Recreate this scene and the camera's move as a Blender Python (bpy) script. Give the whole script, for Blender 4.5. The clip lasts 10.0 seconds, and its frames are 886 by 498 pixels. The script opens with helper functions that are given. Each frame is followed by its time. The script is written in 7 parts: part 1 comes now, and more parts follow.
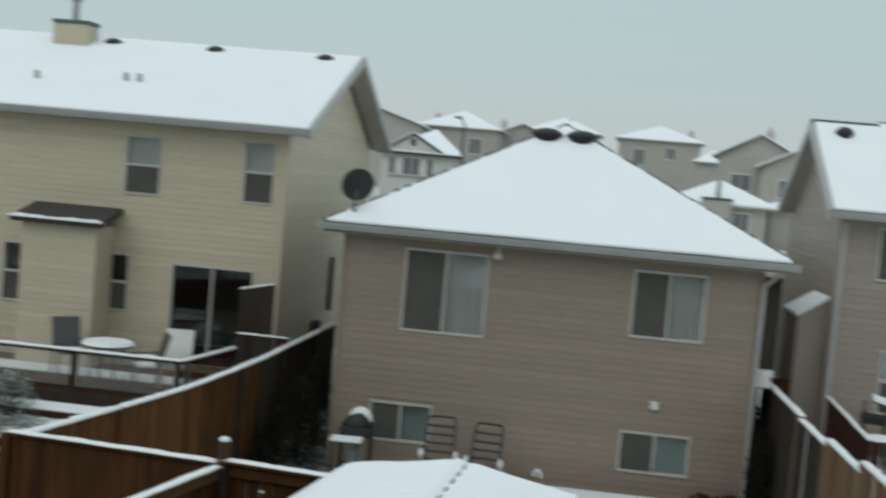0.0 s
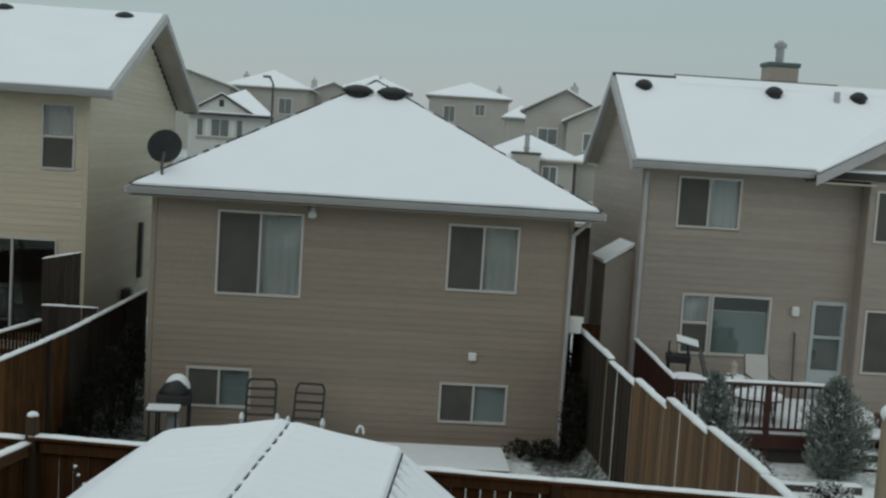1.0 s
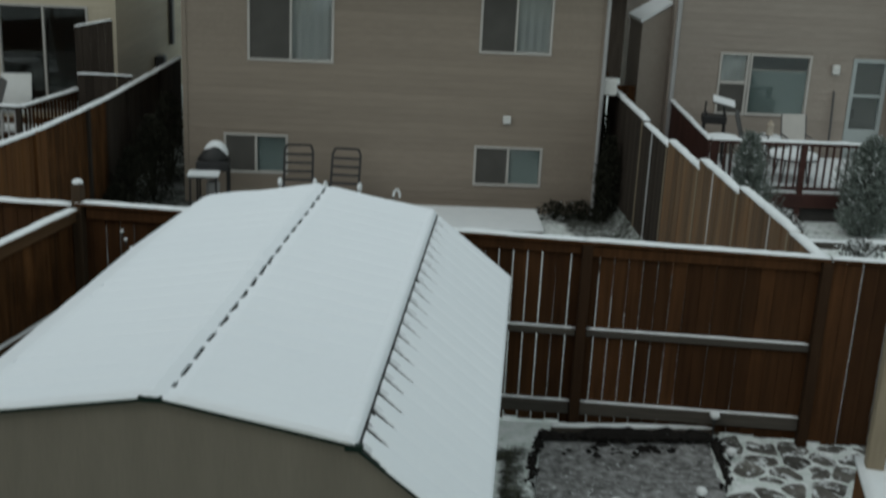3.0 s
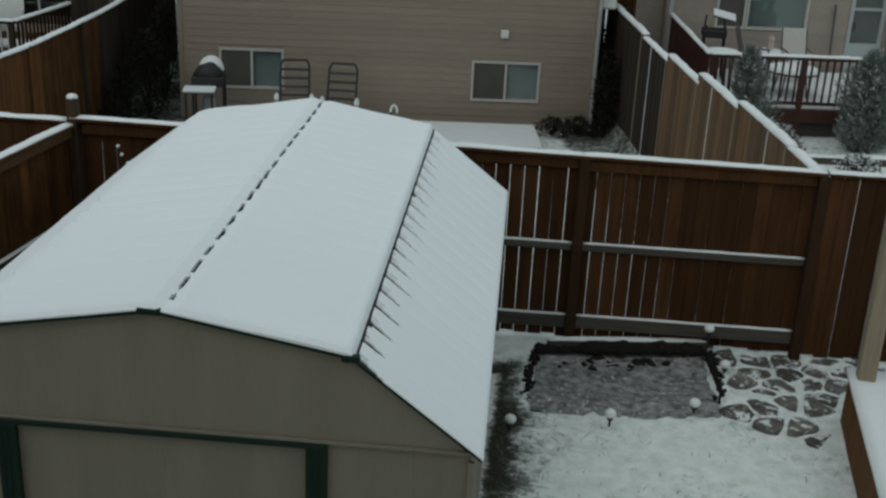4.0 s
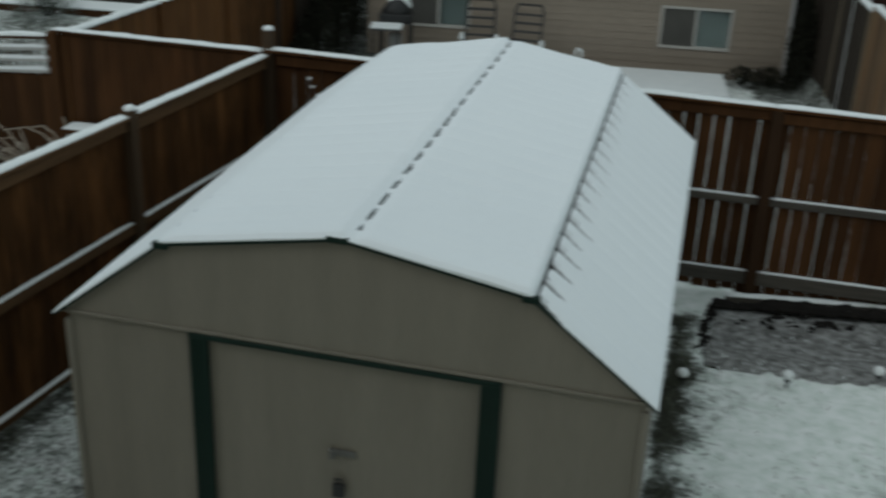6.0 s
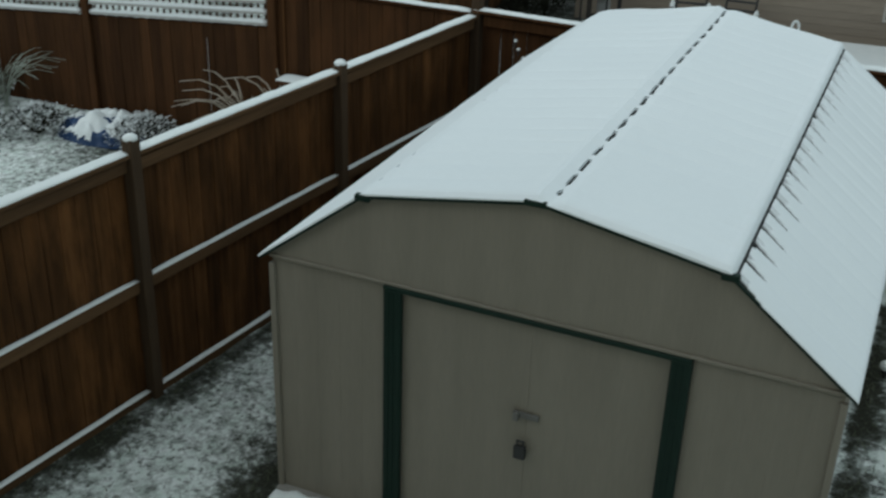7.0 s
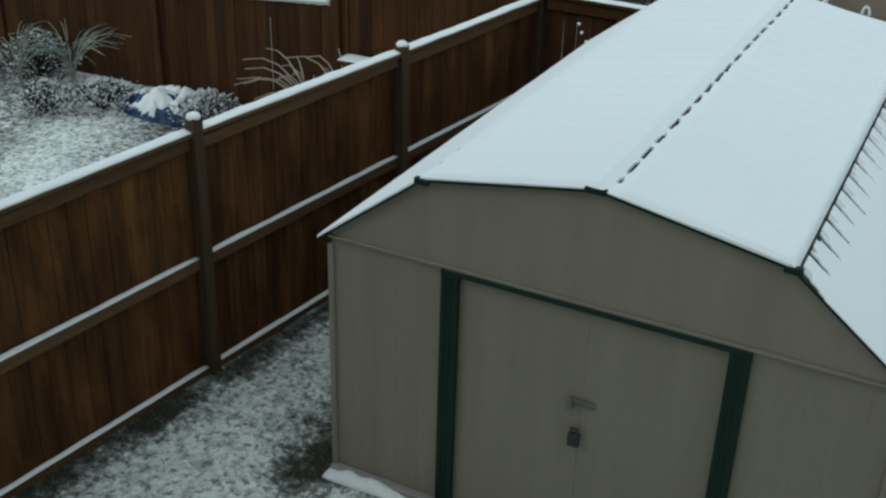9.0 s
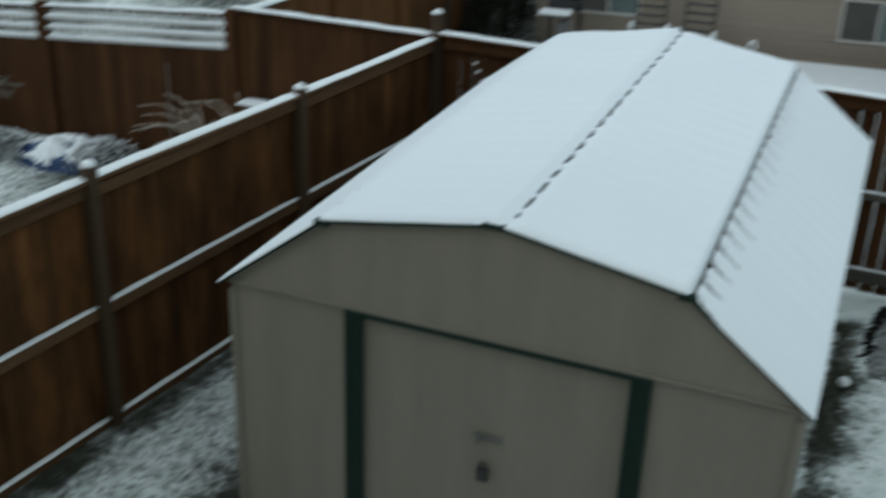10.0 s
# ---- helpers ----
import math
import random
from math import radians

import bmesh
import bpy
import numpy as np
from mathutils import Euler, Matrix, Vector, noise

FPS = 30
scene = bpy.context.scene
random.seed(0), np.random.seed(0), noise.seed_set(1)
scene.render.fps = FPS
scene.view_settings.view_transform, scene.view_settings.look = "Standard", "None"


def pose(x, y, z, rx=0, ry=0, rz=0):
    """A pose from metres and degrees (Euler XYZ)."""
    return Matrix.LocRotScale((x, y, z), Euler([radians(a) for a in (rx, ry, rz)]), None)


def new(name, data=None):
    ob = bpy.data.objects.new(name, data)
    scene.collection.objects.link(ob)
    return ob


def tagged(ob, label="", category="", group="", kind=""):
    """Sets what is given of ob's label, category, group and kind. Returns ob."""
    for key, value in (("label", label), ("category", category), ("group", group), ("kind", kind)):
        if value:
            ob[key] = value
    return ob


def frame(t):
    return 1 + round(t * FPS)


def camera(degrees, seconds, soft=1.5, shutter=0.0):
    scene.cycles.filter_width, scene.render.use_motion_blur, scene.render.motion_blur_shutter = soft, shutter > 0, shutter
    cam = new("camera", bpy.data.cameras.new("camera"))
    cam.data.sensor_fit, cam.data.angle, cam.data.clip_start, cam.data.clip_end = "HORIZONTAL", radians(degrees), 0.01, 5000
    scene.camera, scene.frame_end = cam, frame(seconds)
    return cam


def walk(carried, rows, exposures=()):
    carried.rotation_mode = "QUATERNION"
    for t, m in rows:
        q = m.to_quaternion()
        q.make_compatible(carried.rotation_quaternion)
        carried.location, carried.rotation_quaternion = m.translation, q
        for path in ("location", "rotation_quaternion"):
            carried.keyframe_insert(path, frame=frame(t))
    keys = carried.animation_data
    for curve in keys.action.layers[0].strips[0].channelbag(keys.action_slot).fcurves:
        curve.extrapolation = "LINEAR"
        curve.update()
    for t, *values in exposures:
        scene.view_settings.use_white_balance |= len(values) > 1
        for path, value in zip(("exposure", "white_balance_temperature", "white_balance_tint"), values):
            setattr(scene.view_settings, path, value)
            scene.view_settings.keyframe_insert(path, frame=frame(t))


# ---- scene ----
cam = camera(42.8, 10.0, soft=2.4, shutter=0.5)
PATH = [
    (0.0, pose(0.014, 0.028, 4.723, 86.22, -4.97, 14.40)),
    (0.5, pose(0.023, 0.053, 4.703, 85.26, -4.06, 6.90)),
    (1.0, pose(0.010, 0.071, 4.688, 84.88, -3.63, 4.91)),
    (1.5, pose(0.012, 0.076, 4.678, 84.38, -2.86, 4.45)),
    (2.0, pose(0.026, 0.064, 4.671, 83.18, -2.66, 5.11)),
    (2.5, pose(0.053, 0.022, 4.686, 78.24, -2.03, 6.19)),
    (3.0, pose(0.042, 0.001, 4.705, 72.86, -2.60, 6.57)),
    (3.2, pose(0.041, -0.020, 4.694, 71.54, -3.11, 6.55)),
    (4.3, pose(0.061, -0.014, 4.689, 67.81, -2.42, 6.45)),
    (4.5, pose(0.052, -0.008, 4.702, 67.20, -2.41, 6.49)),
    (4.7, pose(0.041, -0.009, 4.697, 66.80, -2.05, 6.92)),
    (5.0, pose(0.031, -0.018, 4.689, 66.11, -2.29, 7.99)),
    (5.5, pose(0.018, -0.041, 4.692, 66.14, -2.30, 9.29)),
    (5.8, pose(-0.003, -0.033, 4.685, 65.35, -2.75, 12.33)),
    (6.0, pose(-0.015, -0.028, 4.669, 65.46, -2.30, 15.69)),
    (6.2, pose(-0.020, -0.039, 4.652, 65.24, -1.90, 18.70)),
    (7.3, pose(-0.049, -0.028, 4.658, 62.65, -1.76, 27.07)),
    (7.5, pose(-0.047, -0.031, 4.675, 62.19, -1.77, 27.25)),
    (8.0, pose(-0.053, -0.016, 4.664, 61.97, -1.77, 27.29)),
    (8.5, pose(-0.064, -0.011, 4.662, 62.15, -1.60, 27.89)),
    (9.0, pose(-0.063, -0.017, 4.671, 62.27, -1.49, 29.20)),
    (9.5, pose(-0.056, -0.019, 4.663, 63.07, -1.68, 28.32)),
    (9.8, pose(-0.034, -0.021, 4.671, 63.10, -1.72, 27.62)),
    (10.0, pose(-0.014, -0.024, 4.681, 64.42, -1.77, 24.18)),
]
EXPOSURES = [(0.0, -0.05, 6500, 12), (0.5, -0.25, 6500, 12), (1.5, -0.40, 6500, 11), (3.0, -0.45, 6500, 11), (4.5, -0.56, 6450, 10), (6.0, -0.55, 6400, 9), (7.5, -0.18, 6250, 7), (8.0, -0.15, 6250, 7), (10.0, -0.18, 6050, 9)]
walk(cam, PATH, EXPOSURES)

# ---- world and light: a closed, snowy overcast sky ----
world = bpy.data.worlds.new("overcast_sky")
world.use_nodes = True
scene.world = world
wn, wl = world.node_tree.nodes, world.node_tree.links
wn.clear()
sky = wn.new("ShaderNodeTexSky")
sky.sky_type, sky.sun_disc = "NISHITA", False
sky.sun_elevation, sky.sun_rotation = radians(35), radians(150)
coord = wn.new("ShaderNodeTexCoord")
split = wn.new("ShaderNodeSeparateXYZ")
ramp = wn.new("ShaderNodeValToRGB")
ramp.color_ramp.elements[0].position, ramp.color_ramp.elements[0].color = 0.0, (0.43, 0.47, 0.485, 1)
ramp.color_ramp.elements[1].position, ramp.color_ramp.elements[1].color = 1.0, (0.78, 0.88, 0.87, 1)
mid_stop = ramp.color_ramp.elements.new(0.16)
mid_stop.color = (0.42, 0.54, 0.52, 1)
sky_mix = wn.new("ShaderNodeMix")
sky_mix.data_type = "RGBA"
sky_mix.inputs["Factor"].default_value = 0.015
back = wn.new("ShaderNodeBackground")
back.inputs["Strength"].default_value = 1.0
out = wn.new("ShaderNodeOutputWorld")
wl.new(coord.outputs["Generated"], split.inputs[0])
wl.new(split.outputs["Z"], ramp.inputs[0])
wl.new(ramp.outputs[0], sky_mix.inputs["A"])
wl.new(sky.outputs[0], sky_mix.inputs["B"])
wl.new(sky_mix.outputs["Result"], back.inputs["Color"])
wl.new(back.outputs[0], out.inputs[0])

sun_data = bpy.data.lights.new("sun", "SUN")
sun_data.energy, sun_data.angle, sun_data.color = 0.5, radians(40), (1.0, 0.97, 0.93)
sun = new("sun", sun_data)
sun.matrix_world = pose(0, 0, 30, 50, 0, -30)


# ---- materials ----
def mat(name, base, other=None, rough=0.7, scale=6.0, fine=60.0, metal=0.0, bump=0.15, grain=None, island=0.0, contrast=0.5, spec=0.4, speck=0.35, blotch=None):
    """A two-scale procedural surface: base and other blend by coarse noise, fine noise gives relief; grain stretches it along an axis."""
    m = bpy.data.materials.new(name)
    m.use_nodes = True
    n, l = m.node_tree.nodes, m.node_tree.links
    p = n["Principled BSDF"]
    other = other or tuple(c * 0.75 for c in base)
    tc = n.new("ShaderNodeTexCoord")
    mp = n.new("ShaderNodeMapping")
    l.new(tc.outputs["Object"], mp.inputs[0])
    if grain:
        mp.inputs["Scale"].default_value = grain
    info = n.new("ShaderNodeObjectInfo")
    shift = n.new("ShaderNodeVectorMath")
    shift.operation = "ADD"
    l.new(mp.outputs[0], shift.inputs[0])
    sc = n.new("ShaderNodeMath")
    sc.operation = "MULTIPLY"
    sc.inputs[1].default_value = 37.0
    l.new(info.outputs["Random"], sc.inputs[0])
    l.new(sc.outputs[0], shift.inputs[1])
    a = n.new("ShaderNodeTexNoise")
    a.inputs["Scale"].default_value, a.inputs["Detail"].default_value = scale, 5.0
    b = n.new("ShaderNodeTexNoise")
    b.inputs["Scale"].default_value, b.inputs["Detail"].default_value = fine, 4.0
    l.new(shift.outputs[0], a.inputs["Vector"])
    l.new(shift.outputs[0], b.inputs["Vector"])
    r = n.new("ShaderNodeValToRGB")
    lo = 0.5 - 0.5 * (1 - contrast)
    r.color_ramp.elements[0].position, r.color_ramp.elements[1].position = max(0.0, lo - 0.05), min(1.0, 1 - lo + 0.05)
    r.color_ramp.elements[0].color, r.color_ramp.elements[1].color = (*base, 1), (*other, 1)
    l.new(a.outputs["Fac"], r.inputs[0])
    mixf = n.new("ShaderNodeMix")
    mixf.data_type, mixf.blend_type = "RGBA", "MULTIPLY"
    mixf.inputs["Factor"].default_value = speck
    l.new(r.outputs[0], mixf.inputs["A"])
    l.new(b.outputs["Color"], mixf.inputs["B"])
    gray = n.new("ShaderNodeMapRange")
    gray.inputs["To Min"].default_value, gray.inputs["To Max"].default_value = 0.6, 1.35
    l.new(b.outputs["Fac"], gray.inputs["Value"])
    l.new(gray.outputs[0], mixf.inputs["B"])
    last = mixf.outputs["Result"]
    if blotch:
        geo = n.new("ShaderNodeNewGeometry")
        big = n.new("ShaderNodeTexNoise")
        big.inputs["Scale"].default_value, big.inputs["Detail"].default_value, big.inputs["Roughness"].default_value = 4.2, 5.0, 0.65
        span = n.new("ShaderNodeMapRange")
        span.inputs["From Min"].default_value, span.inputs["From Max"].default_value, span.inputs["To Max"].default_value = 0.46, 0.68, 0.75
        worn = n.new("ShaderNodeMix")
        worn.data_type = "RGBA"
        worn.inputs["B"].default_value = (*blotch, 1)
        flat_ = n.new("ShaderNodeVectorMath")
        flat_.operation = "MULTIPLY"
        flat_.inputs[1].default_value = (1.0, 1.0, 0.28)
        l.new(geo.outputs["Position"], flat_.inputs[0])
        l.new(flat_.outputs[0], big.inputs["Vector"])
        l.new(big.outputs["Fac"], span.inputs["Value"])
        l.new(span.outputs[0], worn.inputs["Factor"])
        l.new(last, worn.inputs["A"])
        last = worn.outputs["Result"]
    if island:
        hv = n.new("ShaderNodeHueSaturation")
        mr = n.new("ShaderNodeMapRange")
        mr.inputs["To Min"].default_value, mr.inputs["To Max"].default_value = 1 - island, 1 + island
        l.new(info.outputs["Random"], mr.inputs["Value"])
        l.new(mr.outputs[0], hv.inputs["Value"])
        l.new(last, hv.inputs["Color"])
        last = hv.outputs[0]
    l.new(last, p.inputs["Base Color"])
    rr = n.new("ShaderNodeMapRange")
    rr.inputs["To Min"].default_value, rr.inputs["To Max"].default_value = max(0, rough - 0.12), min(1, rough + 0.12)
    l.new(a.outputs["Fac"], rr.inputs["Value"])
    l.new(rr.outputs[0], p.inputs["Roughness"])
    p.inputs["Metallic"].default_value = metal
    p.inputs["Specular IOR Level"].default_value = spec
    if bump:
        bp = n.new("ShaderNodeBump")
        bp.inputs["Strength"].default_value, bp.inputs["Distance"].default_value = bump, 0.01
        l.new(b.outputs["Fac"], bp.inputs["Height"])
        l.new(bp.outputs[0], p.inputs["Normal"])
    return m


def ground_material():
    """Thin snow over turf: the snow cover breaks up where the cover map of the mesh is low."""
    m = bpy.data.materials.new("thin_snow_on_turf")
    m.use_nodes = True
    n, l = m.node_tree.nodes, m.node_tree.links
    p = n["Principled BSDF"]
    tc = n.new("ShaderNodeTexCoord")
    cover = n.new("ShaderNodeAttribute")
    cover.attribute_name = "cover"
    a = n.new("ShaderNodeTexNoise")
    a.inputs["Scale"].default_value, a.inputs["Detail"].default_value, a.inputs["Roughness"].default_value = 9.5, 8.0, 0.8
    big = n.new("ShaderNodeTexNoise")
    big.inputs["Scale"].default_value, big.inputs["Detail"].default_value = 1.1, 3.0
    fine = n.new("ShaderNodeTexNoise")
    fine.inputs["Scale"].default_value, fine.inputs["Detail"].default_value = 70.0, 3.0
    for t in (a, big, fine):
        l.new(tc.outputs["Object"], t.inputs["Vector"])
    s1 = n.new("ShaderNodeMath")
    s1.operation = "MULTIPLY_ADD"
    s1.inputs[1].default_value = 0.45
    l.new(big.outputs["Fac"], s1.inputs[0])
    l.new(a.outputs["Fac"], s1.inputs[2])
    s2 = n.new("ShaderNodeMath")
    s2.operation = "ADD"
    l.new(s1.outputs[0], s2.inputs[0])
    l.new(cover.outputs["Fac"], s2.inputs[1])
    r = n.new("ShaderNodeValToRGB")
    r.color_ramp.elements[0].position, r.color_ramp.elements[1].position = 0.52, 0.71
    r.color_ramp.elements[0].color, r.color_ramp.elements[1].color = (0, 0, 0, 1), (1, 1, 1, 1)
    half = n.new("ShaderNodeMath")
    half.operation = "MULTIPLY"
    half.inputs[1].default_value = 0.75
    l.new(s2.outputs[0], half.inputs[0])
    l.new(half.outputs[0], r.inputs[0])
    turf = n.new("ShaderNodeValToRGB")
    turf.color_ramp.elements[0].position, turf.color_ramp.elements[1].position = 0.35, 0.7
    turf.color_ramp.elements[0].color, turf.color_ramp.elements[1].color = (0.014, 0.015, 0.011, 1), (0.058, 0.06, 0.042, 1)
    l.new(fine.outputs["Fac"], turf.inputs[0])
    mx = n.new("ShaderNodeMix")
    mx.data_type = "RGBA"
    dots = n.new("ShaderNodeTexNoise")
    dots.inputs["Scale"].default_value, dots.inputs["Detail"].default_value, dots.inputs["Roughness"].default_value = 17.0, 5.0, 0.62
    l.new(tc.outputs["Object"], dots.inputs["Vector"])
    thick = n.new("ShaderNodeMath")
    thick.operation = "MULTIPLY_ADD"
    thick.inputs[1].default_value = 1.1
    l.new(cover.outputs["Fac"], thick.inputs[0])
    l.new(dots.outputs["Fac"], thick.inputs[2])
    hole = n.new("ShaderNodeMapRange")
    hole.inputs["From Min"].default_value, hole.inputs["From Max"].default_value, hole.inputs["To Min"].default_value = 0.55, 0.64, 0.30
    l.new(thick.outputs[0], hole.inputs["Value"])
    both = n.new("ShaderNodeMath")
    both.operation = "MULTIPLY"
    l.new(r.outputs[0], both.inputs[0])
    l.new(hole.outputs[0], both.inputs[1])
    l.new(both.outputs[0], mx.inputs["Factor"])
    l.new(turf.outputs[0], mx.inputs["A"])
    thin = n.new("ShaderNodeValToRGB")
    thin.color_ramp.elements[0].position, thin.color_ramp.elements[1].position = 0.36, 0.60
    thin.color_ramp.elements[0].color, thin.color_ramp.elements[1].color = (0.69, 0.765, 0.725, 1), (0.90, 0.93, 0.93, 1)
    mid = n.new("ShaderNodeTexNoise")
    mid.inputs["Scale"].default_value, mid.inputs["Detail"].default_value, mid.inputs["Roughness"].default_value = 7.0, 6.0, 0.7
    l.new(tc.outputs["Object"], mid.inputs["Vector"])
    l.new(mid.outputs["Fac"], thin.inputs[0])
    l.new(thin.outputs[0], mx.inputs["B"])
    l.new(mx.outputs["Result"], p.inputs["Base Color"])
    p.inputs["Roughness"].default_value = 0.8
    p.inputs["Specular IOR Level"].default_value = 0.2
    bp = n.new("ShaderNodeBump")
    bp.inputs["Strength"].default_value, bp.inputs["Distance"].default_value = 0.5, 0.03
    l.new(a.outputs["Fac"], bp.inputs["Height"])
    l.new(bp.outputs[0], p.inputs["Normal"])
    return m


def glass_material():
    m = bpy.data.materials.new("window_glass")
    m.use_nodes = True
    n, l = m.node_tree.nodes, m.node_tree.links
    p = n["Principled BSDF"]
    p.inputs["Base Color"].default_value = (0.86, 0.92, 0.92, 1)
    p.inputs["Roughness"].default_value = 0.03
    p.inputs["IOR"].default_value = 1.5
    p.inputs["Transmission Weight"].default_value = 1.0
    return m


def dusted(m, amount, scale):
    """Lets thin patches of snow lie on a material; amount near 0.5 covers half of it."""
    n, l = m.node_tree.nodes, m.node_tree.links
    p = n["Principled BSDF"]
    geo = n.new("ShaderNodeNewGeometry")
    t = n.new("ShaderNodeTexNoise")
    t.inputs["Scale"].default_value, t.inputs["Detail"].default_value, t.inputs["Roughness"].default_value = scale, 6.0, 0.68
    l.new(geo.outputs["Position"], t.inputs["Vector"])
    r = n.new("ShaderNodeMapRange")
    r.inputs["From Min"].default_value, r.inputs["From Max"].default_value = 1 - amount, 1 - amount + 0.05
    l.new(t.outputs["Fac"], r.inputs["Value"])
    mx = n.new("ShaderNodeMix")
    mx.data_type = "RGBA"
    mx.inputs["B"].default_value = (0.76, 0.79, 0.80, 1)
    l.new(r.outputs[0], mx.inputs["Factor"])
    l.new(p.inputs["Base Color"].links[0].from_socket, mx.inputs["A"])
    l.new(mx.outputs["Result"], p.inputs["Base Color"])
    return m


SNOW = mat("settled_snow", (0.84, 0.86, 0.87), (0.78, 0.81, 0.83), rough=0.75, scale=5, fine=40, bump=0.25, spec=0.25, speck=0.15)
ROOFSNOW = mat("roof_snow", (0.875, 0.90, 0.935), (0.83, 0.86, 0.90), rough=0.75, scale=0.8, fine=30, bump=0.03, spec=0.25, speck=0.05)
GROUND = ground_material()
GLASS = glass_material()
SIDING_TAN = mat("tan_vinyl_siding", (0.282, 0.2305, 0.184), (0.252, 0.2055, 0.164), rough=0.55, scale=1.2, fine=14, bump=0.05, island=0.06)
SIDING_CREAM = mat("cream_vinyl_siding", (0.54, 0.475, 0.36), (0.49, 0.43, 0.325), rough=0.55, scale=1.2, fine=14, bump=0.05, island=0.05)
SIDING_GREY = mat("taupe_vinyl_siding", (0.315, 0.27, 0.23), (0.285, 0.24, 0.205), rough=0.55, scale=1.2, fine=14, bump=0.05, island=0.05)
TRIM = mat("white_vinyl_trim", (0.52, 0.495, 0.46), (0.45, 0.43, 0.405), rough=0.5, scale=4, fine=50, bump=0.03)
GUTTER = mat("pale_metal_gutter", (0.42, 0.415, 0.41), (0.35, 0.345, 0.345), rough=0.45, scale=3, fine=40, bump=0.03)
SOFFIT = mat("soffit_metal", (0.42, 0.38, 0.32), (0.36, 0.32, 0.27), rough=0.6, scale=3, fine=40, bump=0.03)
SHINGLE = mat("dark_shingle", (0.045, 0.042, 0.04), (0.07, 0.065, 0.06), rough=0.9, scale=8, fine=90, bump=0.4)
BLACK = mat("black_plastic", (0.018, 0.018, 0.019), (0.03, 0.03, 0.03), rough=0.55, scale=10, fine=80, bump=0.05)
DARKMETAL = mat("dark_grey_metal", (0.06, 0.06, 0.063), (0.09, 0.09, 0.09), rough=0.45, scale=10, fine=80, bump=0.05)
CAPGREEN = mat("weathered_green_cap", (0.055, 0.095, 0.088), (0.08, 0.12, 0.11), rough=0.5, scale=5, fine=40, bump=0.05)
STEEL = mat("galvanised_steel", (0.42, 0.43, 0.43), (0.3, 0.31, 0.31), rough=0.35, metal=0.8, scale=9, fine=60, bump=0.05)
DULLSTEEL = mat("dull_zinc_steel", (0.17, 0.165, 0.155), (0.11, 0.105, 0.10), rough=0.6, metal=0.2, scale=9, fine=60, bump=0.05)
GREENTRIM = mat("dark_green_metal", (0.005, 0.017, 0.012), (0.008, 0.024, 0.017), spec=0.2, rough=0.55, scale=5, fine=60, bump=0.05)
SHEDMETAL = mat("beige_painted_steel", (0.232, 0.205, 0.168), (0.192, 0.170, 0.138), rough=0.5, scale=2.2, fine=22, bump=0.03, grain=(3.0, 3.0, 0.35), speck=0.25)
GRAIN_Z = (9.0, 9.0, 0.7)
FENCE_DARK = mat("red_brown_stained_cedar", (0.074, 0.0325, 0.0125), (0.032, 0.0142, 0.0058), blotch=(0.082, 0.035, 0.0135), spec=0.12, rough=0.8, scale=3, fine=24, bump=0.35, grain=GRAIN_Z, island=0.28)
FENCE_BROWN = mat("brown_stained_cedar", (0.092, 0.0405, 0.0140), (0.036, 0.0158, 0.0054), blotch=(0.155, 0.066, 0.0225), spec=0.12, rough=0.8, scale=3, fine=24, bump=0.35, grain=GRAIN_Z, island=0.22, contrast=0.7)
FENCE_ORANGE = mat("amber_stained_cedar", (0.150, 0.064, 0.0215), (0.075, 0.032, 0.0115), blotch=(0.165, 0.074, 0.024), spec=0.15, rough=0.8, scale=3, fine=24, bump=0.35, grain=GRAIN_Z, island=0.18)
FENCE_TAN = mat("weathered_tan_cedar", (0.19, 0.112, 0.058), (0.085, 0.048, 0.024), blotch=(0.155, 0.074, 0.029), rough=0.75, scale=3, fine=24, bump=0.35, grain=GRAIN_Z, island=0.32)
FENCE_GREY = mat("grey_brown_old_cedar", (0.055, 0.043, 0.034), (0.028, 0.022, 0.018), spec=0.12, rough=0.8, scale=3, fine=24, bump=0.3, grain=GRAIN_Z, island=0.2)
GRAIN_X = (0.7, 9.0, 9.0)
RAIL_WOOD = mat("weathered_rail_wood", (0.128, 0.071, 0.035), (0.074, 0.041, 0.021), spec=0.15, rough=0.8, scale=3, fine=24, bump=0.35, grain=GRAIN_X, island=0.15)
POST_BROWN = mat("weathered_brown_post", (0.088, 0.056, 0.034), (0.050, 0.033, 0.021), spec=0.15, rough=0.8, scale=3, fine=24, bump=0.35, grain=GRAIN_Z, island=0.15)
POST_DARK = mat("dark_weathered_post", (0.050, 0.026, 0.013), (0.028, 0.015, 0.008), spec=0.12, rough=0.8, scale=3, fine=24, bump=0.35, grain=GRAIN_Z)
RAIL_GREY = mat("grey_weathered_rail", (0.092, 0.080, 0.066), (0.052, 0.045, 0.038), rough=0.8, scale=3, fine=24, bump=0.35, grain=GRAIN_X, island=0.15)
DECK_RED = mat("red_brown_deck_stain", (0.075, 0.027, 0.02), (0.048, 0.018, 0.014), rough=0.65, scale=3, fine=30, bump=0.2, island=0.15)
DECK_WHITE = mat("white_painted_rail", (0.52, 0.50, 0.49), (0.42, 0.41, 0.40), rough=0.6, scale=5, fine=30, bump=0.1)
POST_TAN = mat("pale_weathered_post", (0.33, 0.27, 0.19), (0.22, 0.18, 0.125), rough=0.8, scale=3, fine=24, bump=0.35, grain=GRAIN_Z)
